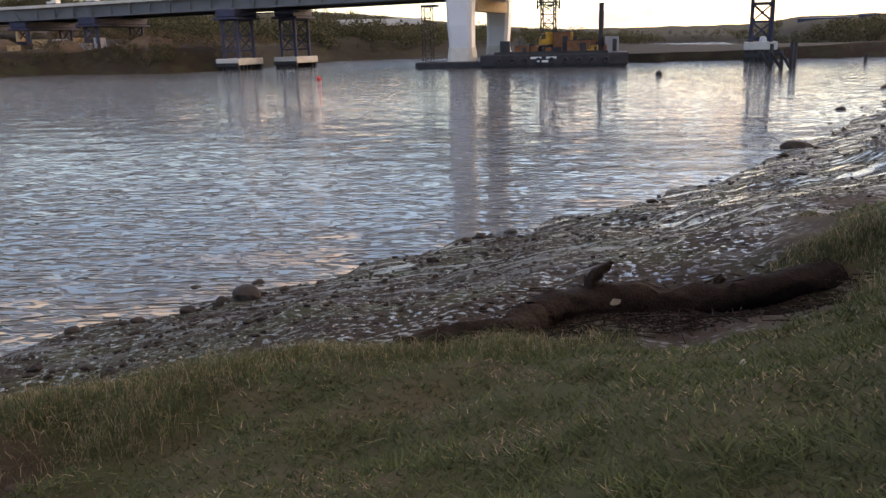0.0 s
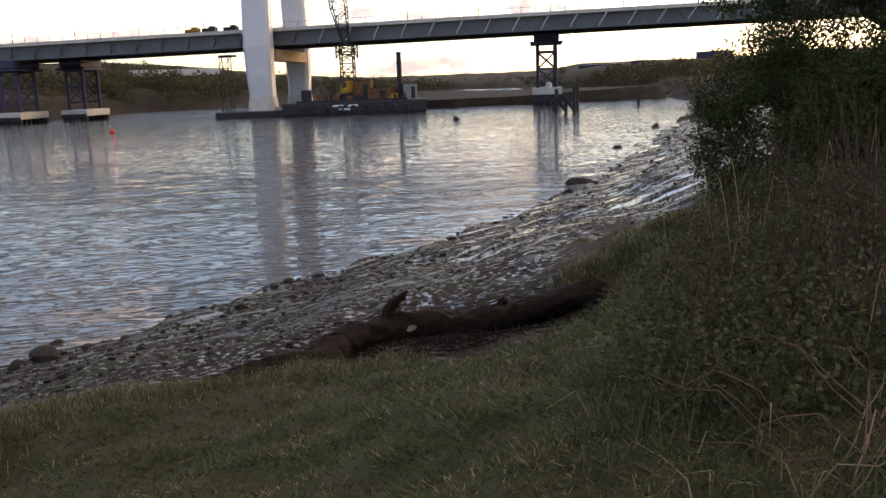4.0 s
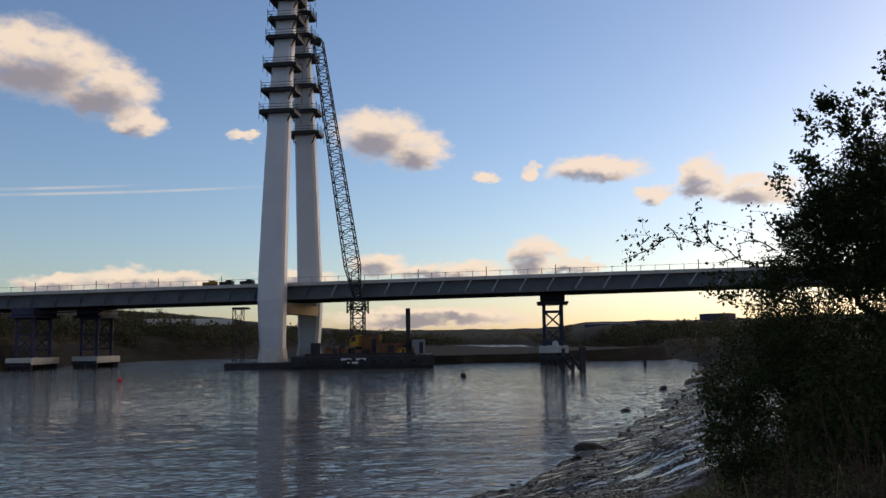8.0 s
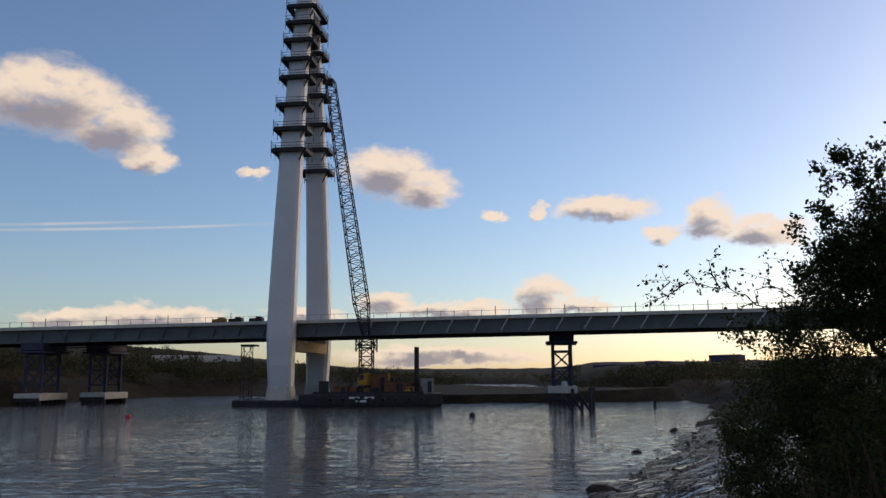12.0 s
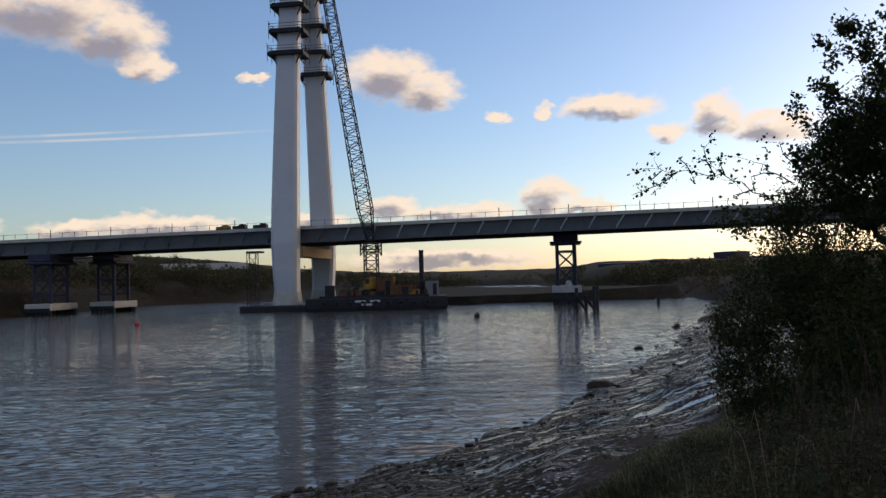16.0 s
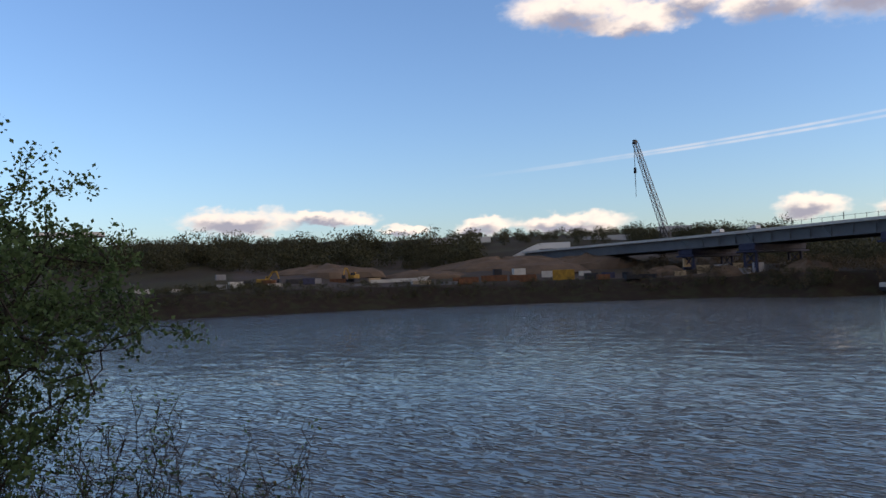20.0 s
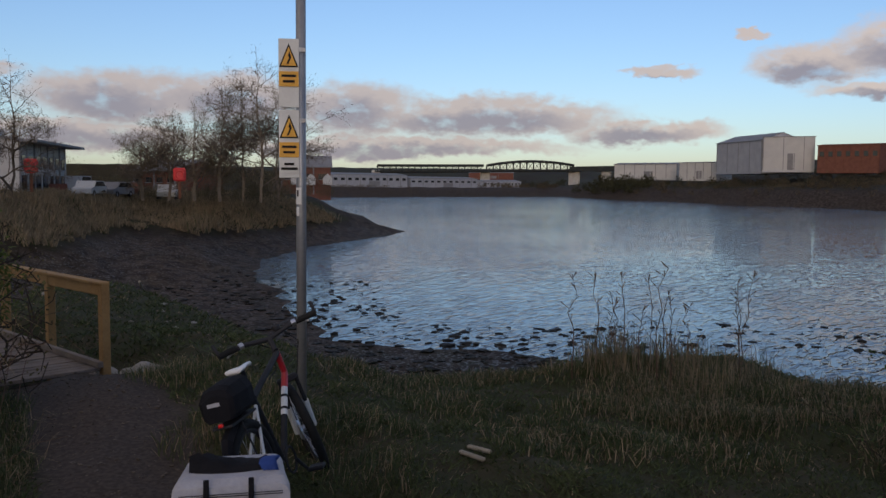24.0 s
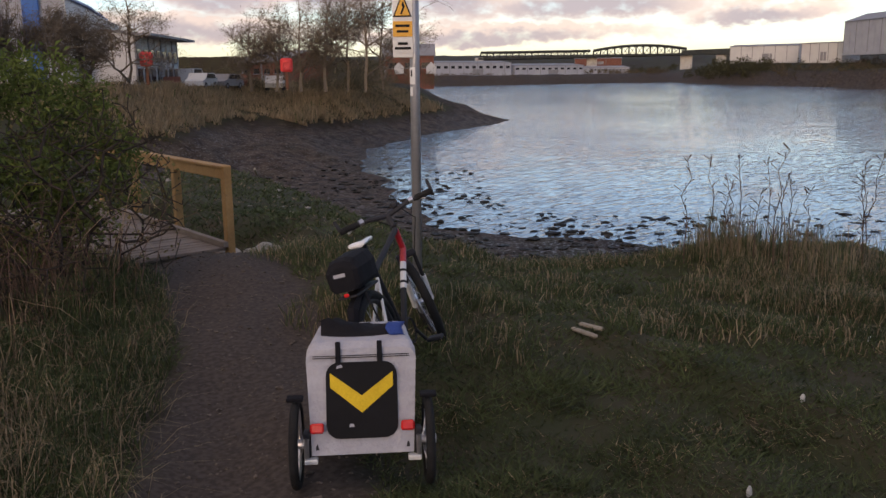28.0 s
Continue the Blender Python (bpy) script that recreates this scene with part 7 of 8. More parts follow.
for s in (-1, 1):
    part("chain_stay", Geo().tube([(0, 0.43, 0.29), (s * 0.06, 0.0, WR)], 0.011, 8), dark_steel, bike)
    part("seat_stay", Geo().tube([(0, 0.25, 0.70), (s * 0.06, 0.0, WR)], 0.009, 8), white_paint, bike)
    fk = [steer @ Vector(p) for p in ((s * 0.055, 0.86, 0.70), (s * 0.062, 0.96, 0.52), (s * 0.062, 1.075, WR - 0.01))]
    part("fork_stanchion", Geo().tube(fk[:2], 0.014, 8), dark_steel, bike)
    part("fork_lower", Geo().tube(fk[1:], 0.021, 8), white_paint, bike, "white fork leg")
    part("crank", Geo().tube([(s * 0.08, 0.43, 0.29), (s * 0.09, 0.43 + s * 0.12, 0.29 - 0.11)], 0.011, 6), dark_steel, bike)
    part("pedal", Geo().box((s * 0.15, 0.43 + s * 0.12, 0.18), (0.1, 0.08, 0.025), None, 0.006), dark_steel, bike)
    part("grip", Geo().tube([steer @ Vector((s * 0.22, 0.83, 1.035)), steer @ Vector((s * 0.34, 0.80, 1.035))], 0.021, 8), rubber, bike)
    be = part("bar_end", Geo().tube([steer @ Vector((s * 0.335, 0.80, 1.035)), steer @ Vector((s * 0.345, 0.87, 1.11))], 0.012, 8), dark_steel, bike)
    part("brake_lever", Geo().tube([steer @ Vector((s * 0.19, 0.85, 1.03)), steer @ Vector((s * 0.29, 0.89, 1.0))], 0.007, 6), chrome, bike)
    part("brake_clamp", Geo().tube([steer @ Vector((s * 0.17, 0.835, 1.035)), steer @ Vector((s * 0.20, 0.83, 1.035))], 0.022, 8), chrome, bike)
part("fork_crown", Geo().box((0, 0.86, 0.71), (0.14, 0.05, 0.045), steer, 0.01), dark_steel, bike)
part("handlebar", Geo().tube([steer @ Vector(p) for p in ((-0.34, 0.80, 1.035), (-0.15, 0.85, 1.03), (0, 0.86, 1.0), (0.15, 0.85, 1.03), (0.34, 0.80, 1.035))], 0.0165, 8), dark_steel, bike)
part("stem", Geo().tube([steer @ Vector((0, 0.80, 0.92)), steer @ Vector((0, 0.86, 1.0))], 0.02, 8), dark_steel, bike)
part("bar_lamp", Geo().box((0.07, 0.89, 1.05), (0.05, 0.08, 0.045), steer, 0.012), dark_steel, bike)
part("brake_disc", Geo().ring((0, 0, 0), 0.065, 0.012, m=Matrix.Translation(steer @ Vector((-0.04, 1.08, WR))) @ fr, n=18, k=4), chrome, bike)
part("cable", Geo().tube([steer @ Vector((0.1, 0.88, 1.02)), (0.10, 0.98, 0.93), (0.05, 0.92, 0.72)], 0.004, 5), rubber, bike)
part("cable", Geo().tube([steer @ Vector((-0.1, 0.88, 1.02)), (-0.09, 0.97, 0.92), (-0.03, 0.80, 0.80), (0, 0.55, 0.78)], 0.004, 5), rubber, bike)
part("seat_post", Geo().tube([seat_c, (0, 0.19, 0.92)], 0.014, 8), dark_steel, bike)
part("chainring", Geo().ring((0.05, 0.43, 0.29), 0.08, 0.008, n=20, k=4), dark_steel, bike)
sad = []
for f, w, z in ((0, 0.058, 0.932), (0.06, 0.068, 0.94), (0.2, 0.068, 0.938), (0.4, 0.042, 0.925), (0.7, 0.020, 0.925), (0.96, 0.017, 0.918), (1, 0.008, 0.912)):
    y = 0.06 + 0.27 * f
    sad.append([(0.85 * w * math.cos(a_), y, z + 0.02 * (y - 0.06) / 0.27 + (0.010 if math.sin(a_) > 0 else 0.015) * math.sin(a_)) for a_ in np.linspace(0, 6.283, 11)[:-1]])
part("saddle", Geo().loft(sad), white_paint, bike, "pale worn saddle", True)
part("rack", Geo().box((0, -0.08, 0.70), (0.12, 0.36, 0.015), None, 0.004), dark_steel, bike)
for s in (-1, 1):
    part("rack_strut", Geo().tube([(s * 0.05, -0.12, 0.70), (s * 0.06, 0.0, WR)], 0.006, 6), dark_steel, bike)
bag = part("rack_bag", Geo().loft([[(x, y, z) for x, z in ((-w * 0.8, 0.735), (w * 0.8, 0.735), (w, 0.76), (w * 1.06, 0.85), (w * 0.75, 0.905 + q), (w * 0.3, 0.92 + q), (-w * 0.3, 0.92 + q), (-w * 0.75, 0.905 + q), (-w * 1.06, 0.85), (-w, 0.76))] for y, w, q in ((-0.27, 0.07, -0.045), (-0.25, 0.092, -0.015), (-0.2, 0.10, 0), (-0.05, 0.10, 0.005), (0.06, 0.085, 0.0), (0.1, 0.06, -0.05))]), black_cloth, bike, "black rack bag")
part("bag_label", Geo().box((-0.01, -0.262, 0.83), (0.07, 0.02, 0.02)), grey_cloth, bag)
part("mudguard", Geo().tube([(0, -0.36, 0.42), (0, -0.25, 0.62), (0, -0.05, 0.71)], [0.03, 0.035, 0.03], 6), black_cloth, bike)
part("tail_lamp", Geo().box((0, -0.27, 0.715), (0.03, 0.015, 0.02), None, 0.005), red_lens, bike)

# the pole with two warning plates
px_, py_ = -4.92, -4.60
pole = thing("sign_pole", "grey galvanised steel pole with yellow warning plates", "signpost", Matrix.Translation((px_, py_, 4.19)) @ pose(0, 0, 0, 0, 0, 133.2))
part("shaft", Geo().tube([(0, 0, 0), (0.01, 0, 4.0)], 0.039, 14), galv, pole, "", True)
for k, z in enumerate((2.21, 2.75)):
    s_ = part("warning_plate", Geo().box((-0.082, -0.045, z + 0.12), (0.155, 0.008, 0.52), None, 0.003), sign_white, pole, "white and amber warning plate")
    tri = [(-0.155, z + 0.165), (-0.01, z + 0.165), (-0.082, z + 0.345)]
    part("triangle_border", Geo().prism(tri, -0.056, -0.05), sign_black, s_)
    part("triangle", Geo().prism([(-0.14, z + 0.175), (-0.025, z + 0.175), (-0.082, z + 0.318)], -0.06, -0.057), sign_amber, s_)
    part("pictogram", Geo().prism([(-0.10, z + 0.185), (-0.085, z + 0.185), (-0.062, z + 0.24), (-0.075, z + 0.285), (-0.088, z + 0.25), (-0.078, z + 0.235)], -0.064, -0.061), sign_black, s_)
    part("caption_panel", Geo().box((-0.082, -0.053, z + 0.075), (0.15, 0.006, 0.115)), sign_amber, s_)
    for j in range(2):
        part("text_bar", Geo().box((-0.082, -0.059, z + 0.098 - 0.042 * j), (0.11 - 0.02 * j, 0.004, 0.018)), sign_black, s_)
    if k == 0:
        part("notice_panel", Geo().box((-0.082, -0.053, z - 0.055), (0.15, 0.006, 0.10)), sign_white, s_)
        for j, w in enumerate((0.075, 0.125)):
            part("text_bar", Geo().box((-0.082, -0.059, z - 0.035 - 0.035 * j), (w, 0.004, 0.02)), sign_black, s_)
    part("clip", Geo().box((0, -0.035, z + 0.3), (0.09, 0.02, 0.03)), galv, pole)
st = part("sticker", Geo().box((-0.012, -0.038, 1.93), (0.04, 0.008, 0.13)), sign_white, pole, "torn white sticker")
part("text_bar", Geo().box((-0.02, -0.044, 1.95), (0.012, 0.004, 0.05)), sign_black, st)
part("sticker", Geo().box((-0.02, -0.038, 1.81), (0.02, 0.008, 0.07)), sign_white, pole)

# the footbridge
fb_z = 4.20
FB = Matrix.Translation((-5.345, -8.128, fb_z)) @ pose(0, 0, 0, 0, 0, 172.5)
foot = thing("footbridge", "small timber footbridge with a new softwood handrail", "footbridge", FB)
plank = mesh_of("deck_board", Geo().box((0, 0, 0), (1.42, 0.104, 0.04), None, 0.006), deck_timber)
rs = random.Random(3)
for k in range(36):
    ob = part("deck_board", plank, deck_timber, foot)
    ob.matrix_local = pose(-0.66 + rs.uniform(-0.012, 0.012), 0.09 + k * 0.135, -0.01 + rs.uniform(-0.004, 0.004), rs.uniform(-0.6, 0.6), 0, rs.uniform(-0.5, 0.5))
for x in (-1.25, -0.1):
    part("bearer", Geo().box((x, 2.4, -0.13), (0.12, 4.9, 0.2), None, 0.01), deck_timber, foot)
part("kerb_rail", Geo().box((0.02, 2.4, 0.045), (0.07, 4.8, 0.07), None, 0.008), deck_timber, foot)
for k in range(4):
    part("rail_post", Geo().box((0.09, 0.05 + 1.45 * k, 0.21), (0.095, 0.095, 1.45), None, 0.008), raw_timber, foot, "new softwood post")
part("handrail", Geo().box((0.09, 2.3, 0.85), (0.07, 4.5, 0.125), None, 0.008), raw_timber, foot)
part("rail_cap", Geo().box((0.09, 2.3, 0.925), (0.12, 4.55, 0.032), None, 0.006), raw_timber, foot)

# the stranded trunk
def knotted(path, rads, seed, n=12):
    r_ = np.random.RandomState(seed)
    g = Geo()
    g.tube(path, rads, n)
    low = lambda p: noise.noise_vector(Vector(p) * 2.6 + Vector((seed, 0, 0))) * 0.085
    return Geo().add([Vector(p) + low(p) + Vector(r_.normal(size=3) * 0.022) for p in g.v], g.f)


def smooth_path(pts, n):
    pts = [Vector(p) for p in pts]
    out = []
    for i in range(len(pts) - 1):
        p0, p1, p2, p3 = pts[max(i - 1, 0)], pts[i], pts[i + 1], pts[min(i + 2, len(pts) - 1)]
        for k in range(n):
            t = k / n
            out.append(0.5 * ((2 * p1) + (p2 - p0) * t + (2 * p0 - 5 * p1 + 4 * p2 - p3) * t * t + (3 * p1 - p0 - 3 * p2 + p3) * t ** 3))
    return out + [pts[-1]]


log = thing("stranded_log", "big dark stranded tree trunk lying on the beach", "log")
lp = smooth_path([(5.5, 13.15, gz(5.5, 13.15) - 0.05), (4.9, 13.05, gz(4.9, 13.05) + 0.10), (3.3, 12.75, gz(3.3, 12.75) + 0.12), (1.8, 12.35, gz(1.8, 12.35) + 0.14), (0.95, 11.75, gz(0.95, 11.75) + 0.07), (0.5, 11.0, gz(0.5, 11.0) + 0.02)], 9)
part("trunk", knotted(lp, list(np.linspace(0.20, 0.25, 22)) + list(np.linspace(0.28, 0.17, len(lp) - 22)), 5, 18), wet_wood, log, "", True)
part("limb", knotted(smooth_path([lp[36], (0.55, 11.2, gz(0.55, 11.2) + 0.12), (-0.1, 10.95, gz(-0.1, 10.95) + 0.06), (-0.7, 10.8, gz(-0.7, 10.8) + 0.02)], 4), list(np.linspace(0.24, 0.12, 13)), 6), wet_wood, log, "", True)
part("stub", knotted(smooth_path([lp[27], lp[27] + Vector((0.12, 0.1, 0.38)), lp[27] + Vector((0.3, 0.05, 0.55))], 3), [0.13, 0.11, 0.10, 0.09, 0.07, 0.05, 0.02], 7), wet_wood, log, "broken upright stub", True)
part("stub", knotted([lp[16], lp[16] + Vector((0.05, 0.05, 0.2)), lp[16] + Vector((0.1, 0.05, 0.28))], [0.08, 0.05, 0.02], 8), wet_wood, log, "", True)
part("broken_end", Geo().loft([[lp[25] + Vector((0.11 * math.cos(a_) * f, -0.235 + 0.05 * f * math.sin(a_), 0.10 + 0.05 * math.sin(a_) * f)) for a_ in np.linspace(0, 6.283, 9)[:-1]] for f in (1.0, 0.2)]), pale_wood, log, "pale broken wood")
rs = random.Random(8)
for k in range(100):
    x, y = rs.uniform(0.8, 5.6), rs.uniform(10.3, 14.0)
    if abs(y - 12.0 - 0.2 * x) < 0.3:
        y -= 0.9
    a_ = rs.uniform(0, 3.14)
    ln = rs.uniform(0.12, 0.6)
    p = [Vector((x + math.cos(a_) * ln * f, y + math.sin(a_) * ln * f * 0.6, 0)) for f in (-0.5, 0.1, 0.5)]
    for q in p:
        q.z = gz(q.x, q.y) + rs.uniform(0.02, 0.07)
    tagged(part("driftwood_stick", Geo().tube(p, [0.014, 0.012, 0.006], 5), wet_wood), "thin dark driftwood stick by the stranded log", "driftwood", "driftwood by the log")
for (x, y), (x2, y2) in (((72.8, 132.4), (52, 100)), ((-11.6, -16.6), (-12.2, -17.3))):
    p = [Vector((x + (x2 - x) * f, y + (y2 - y) * f, 0)) for f in (0, 0.4, 1)]
    big = (Vector((x, y)) - Vector((x2, y2))).length > 10
    for f, q in zip((2.2, 1.0, 0.2), p):
        q.z = max(0, gz(q.x, q.y)) + (f if big else 0.12 * f)
    tagged(part("driftwood_branch", Geo().tube(p, [0.16 if big else 0.03, 0.12 if big else 0.03, 0.03 if big else 0.012], 6), wet_wood if x > -5 else pale_wood), "bare driftwood branch stranded on the shore", "driftwood")


rt_ = np.random.RandomState(9)
debris = Geo()
for k in range(3200):
    x, y = rt_.uniform(0.3, 6.0), rt_.uniform(10.2, 13.6)
    if not 0.2 < (12.05 + 0.2 * x - y) < 2.0 and rt_.rand() < 0.93:
        continue
    a_, ln = rt_.uniform(0, 3.14), 0.05 + 0.4 * rt_.rand() ** 2.5
    z_ = gz(x, y)
    debris.tube([(x - math.cos(a_) * ln / 2, y - math.sin(a_) * ln / 2, z_ + rt_.uniform(0.0, 0.05)), (x + math.cos(a_) * ln / 2, y + math.sin(a_) * ln / 2, z_ + rt_.uniform(0.0, 0.06))], [0.009, 0.005], 4)
tagged(part("tide_debris", debris, wet_wood), "dark broken twigs and bark washed up behind the log", "debris", kind="stuff")


# rocks
def rock_mesh(name, seed, mat, flat=0.7):
    bm = bmesh.new()
    bmesh.ops.create_icosphere(bm, subdivisions=2, radius=1)
    for v in bm.verts:
        k = 1 + 0.28 * noise.noise(v.co * 1.3 + Vector((seed, 0, 0))) + 0.12 * noise.noise(v.co * 3.1 + Vector((0, seed, 0)))
        v.co = Vector((v.co.x * k, v.co.y * k, v.co.z * k * flat))
    me = bpy.data.meshes.new(name)
    bm.to_mesh(me)
    bm.free()
    me.materials.append(mat)
    return me


rocks = [rock_mesh("rock", s, rock_m, 0.5) for s in range(5)]
flat_rock = rock_mesh("rock", 9, rock_m, 0.45)


def rock(x, y, r, k, label="dark wet rock at the water's edge", me=None, sink=0.25):
    ob = new("rock", me or rocks[k % 5])
    ob.matrix_world = Matrix.Translation((x, y, max(-0.05, gz(x, y)) + r * (0.5 - sink))) @ pose(0, 0, 0, k * 13 % 20 - 10, k * 7 % 16 - 8, k * 77) @ Matrix.Diagonal((r, r * (0.75 + 0.1 * (k % 4)), r * 0.85, 1))
    return tagged(ob, label, "rock", "rocks along the shore")


rock(17.6, 46.0, 0.95, 1, "low dark boulder in the shallows", flat_rock, 0.45)
rock(29.3, 67.8, 0.4, 2, "dark boulder in the shallows")
rock(44.4, 92, 0.5, 3)
rock(-4.95, 20.2, 0.42, 4, "rounded dark rock on the beach")
for k, (x, y, r) in enumerate(((-5.1, 22.0, 0.26), (-6.1, 19.5, 0.3), (-6.6, 21.7, 0.2), (0.65, 26.2, 0.3), (0.2, 25.6, 0.22), (-7.0, 18.8, 0.22), (-4.2, 20.9, 0.2), (6.9, 31.4, 0.28), (-8.2, 18.2, 0.25), (1.6, 27.2, 0.3), (47, 97, 0.4), (31.5, 69, 0.25), (-3.4, 21.4, 0.18), (-5.6, 20.4, 0.2), (24.4, 58, 0.22))):
    rock(x, y, r * 0.72, k + 5)
for k, (x, y, r) in enumerate(((-5.78, -7.95, 0.15), (-6.0, -8.5, 0.12), (-5.85, -8.3, 0.11), (-6.1, -9.2, 0.15), (-5.72, -7.65, 0.11), (-6.15, -8.8, 0.13))):
    ob = rock(x, y, r, k, "pale rounded stone beside the footbridge")
    ob.data = bpy.data.meshes.get("pale_rock") or rock_mesh("pale_rock", 3, stone_pale)
    ob["group"] = "stones by the footbridge"
    ob.name = "stone"


def scatter(name, label, n, seed, where, size, mat, flat, kind="stuff", lift=0.3):
    """Many small stones as one mesh; where(rs, n) gives x and y."""
    rs_ = np.random.RandomState(seed)
    x, y = where(rs_, n)
    z = ground_height(x, y)
    z = np.where(z > -0.1, np.maximum(z, -0.03), z)
    keep = z > -0.12
    x, y, z = x[keep], y[keep], z[keep]
    n = len(x)
    bm = bmesh.new()
    bmesh.ops.create_icosphere(bm, subdivisions=1, radius=1)
    shapes = []
    for k in range(7):      # seven lumpy shapes
        lump = {v.index: v.co * (1 + 0.6 * noise.noise(v.co * 1.1 + Vector((k * 7.3, seed, 0)))) for v in bm.verts}
        shapes.append([[lump[v.index][:] for v in f.verts] for f in bm.faces])
    bm.free()
    tri = np.array(shapes)[rs_.randint(0, 7, n)]
    s = size(rs_, x, y)
    a_ = rs_.uniform(0, 6.28, n)
    jit = rs_.uniform(0.6, 1.4, (n, 3)) * np.array([1, 1, flat])
    t = tri * (s[:, None] * jit)[:, None, None, :]
    ca, sa = np.cos(a_)[:, None, None], np.sin(a_)[:, None, None]
    t = np.stack([t[..., 0] * ca - t[..., 1] * sa, t[..., 0] * sa + t[..., 1] * ca, t[..., 2]], -1)
    t = t + np.stack([x, y, z + s * flat * lift], -1)[:, None, None, :]
    return tagged(part(name, fast_mesh(name, t.reshape(-1, 3, 3), 3, mat), mat), label, name.replace("_", " "), kind=kind)


def beach_upstream(rs_, n):
    k = rs_.randint(5, 16, n)
    f = rs_.rand(n)
    a_, b_ = RIVER[k], RIVER[k + 1]
    p = a_ + (b_ - a_) * f[:, None]
    nrm = np.stack([-(b_ - a_)[:, 1], (b_ - a_)[:, 0]], -1)
    nrm /= np.linalg.norm(nrm, axis=1)[:, None]
    off = np.abs(rs_.normal(size=n)) * 4.5 - 0.4
    p = p + nrm * off[:, None]
    return p[:, 0], p[:, 1]


def beach_close(rs_, n):
    x, y = rs_.uniform(-9, 14, n), rs_.uniform(9, 36, n)
    s = river_distance(x, y)
    ok = (s > -0.3) & (s < 10.8)
    return x[ok], y[ok]


def bay_mud(rs_, n):
    az, d = np.radians(rs_.uniform(-150, -96, n)), rs_.uniform(15, 62, n)
    x, y = d * np.sin(az), d * np.cos(az)
    s = river_distance(x, y)
    ok = (s > -7.0) & (s < 8) & (ground_height(x, y) < 0.35)
    return x[ok], y[ok]


scatter("shingle", "dark wet shingle and small stones on the beach", 22000, 60, beach_close, lambda r_, x, y: r_.gamma(0.9, 0.011, len(x)) + 0.006, shingle_m, 0.4)
scatter("shingle", "pale stones and shells among the shingle", 4200, 61, beach_close, lambda r_, x, y: r_.gamma(1.2, 0.006, len(x)) + 0.006, stone_pale, 0.5)
scatter("shore_stones", "dark stones along the water's edge upstream", 2600, 62, beach_upstream, lambda r_, x, y: (r_.gamma(1.0, 0.020, len(x)) + 0.012) * (1 + np.hypot(x, y) / 80), rock_m, 0.55)
scatter("weedy_clumps", "dark weed-covered stones on the tidal mud", 3800, 63, bay_mud, lambda r_, x, y: np.minimum(r_.gamma(1.6, 0.06, len(x)) + 0.04, 0.22), weed_m, 0.34)
scatter("mud_litter", "pale bits of litter and stone on the inlet mud", 90, 64, lambda r_, n: (lambda d, a_: (d * np.sin(a_), d * np.cos(a_)))(r_.uniform(14, 60, n), np.radians(r_.uniform(-158, -138, n))), lambda r_, x, y: r_.uniform(0.03, 0.09, len(x)), stone_pale, 0.4)

def path_stones(rs_, n):
    x, y = rs_.uniform(-6, 1.5, n), rs_.uniform(-8.2, 1.5, n)
    ok = path_cover(x, y) > 0.5
    return x[ok], y[ok]


scatter("path_gravel", "small brown gravel on the trodden path", 15000, 65, path_stones, lambda r_, x, y: r_.gamma(1.5, 0.0035, len(x)) + 0.003, gravel_m, 0.5)
# two offcuts of timber and litter on the grass
for k, (x, y, a_) in enumerate(((-5.42, -3.30, 18), (-5.58, -3.34, 26))):
    t = tagged(part("timber_offcut", Geo().box((0, 0, 0), (0.27 - 0.04 * k, 0.045, 0.03), pose(x, y, gz(x, y) + 0.03, 0, 0, 60 + a_), 0.01), pale_wood), "pale timber offcut lying in the grass", "timber", "timber offcuts")
for x, y, s in ((-1.93, -5.78, 0.07), (-5.15, -1.54, 0.03), (0.79, 9.4, 0.035), (-7.3, -1.8, 0.025), (-3.6, -1.2, 0.025), (2.2, 7.4, 0.03)):
    r_ = random.Random(int(s * 1000))
    g = Geo().loft([[(x + s * f * math.cos(a_) * r_.uniform(0.7, 1.2), y + 0.5 * s * f * math.sin(a_) * r_.uniform(0.7, 1.2), gz(x, y) + h) for a_ in np.linspace(0, 6.283, 8)[:-1]] for f, h in ((1, 0.0), (0.9, 0.03), (0.4, 0.045))])
    tagged(part("litter_scrap", g, litter_white), "scrap of white litter in the grass", "litter", "litter")
# red and white tape on the sapling
tape = thing("barrier_tape", "torn red and white barrier tape caught on a sapling", "tape")
tp = [polar(-47.3, 6.1, 5.05) + Vector((0.02 * k, 0.03 * math.sin(2 * k), -0.06 * k - 0.02 * math.sin(k * 1.5))) + Vector((-0.10 * k * 0.7, -0.06 * k, 0)) for k in range(5)]
for k in range(4):
    part("tape_band", Geo().add([tp[k] + Vector((0, 0, h)) for h in (0.02, -0.02)] + [tp[k + 1] + Vector((0, 0, h)) for h in (-0.02, 0.02)] + [tp[k] + Vector((0.004, 0.004, h)) for h in (0.02, -0.02)] + [tp[k + 1] + Vector((0.004, 0.004, h)) for h in (-0.02, 0.02)],
                               [(0, 1, 2, 3), (7, 6, 5, 4), (0, 3, 7, 4), (1, 5, 6, 2)]), red_lens if k % 2 == 0 else litter_white, tape)


# ---- grass, straw and stalks ----
grass_m = leaf_material("grass_blade", (0.078, 0.097, 0.041), (0.040, 0.052, 0.022), 0.4)
straw_m = leaf_material("dry_straw", (0.32, 0.245, 0.155), (0.165, 0.125, 0.080), 0.4)
stalk_m = leaf_material("dead_stalk", (0.15, 0.098, 0.072), (0.085, 0.055, 0.042), 0.3)


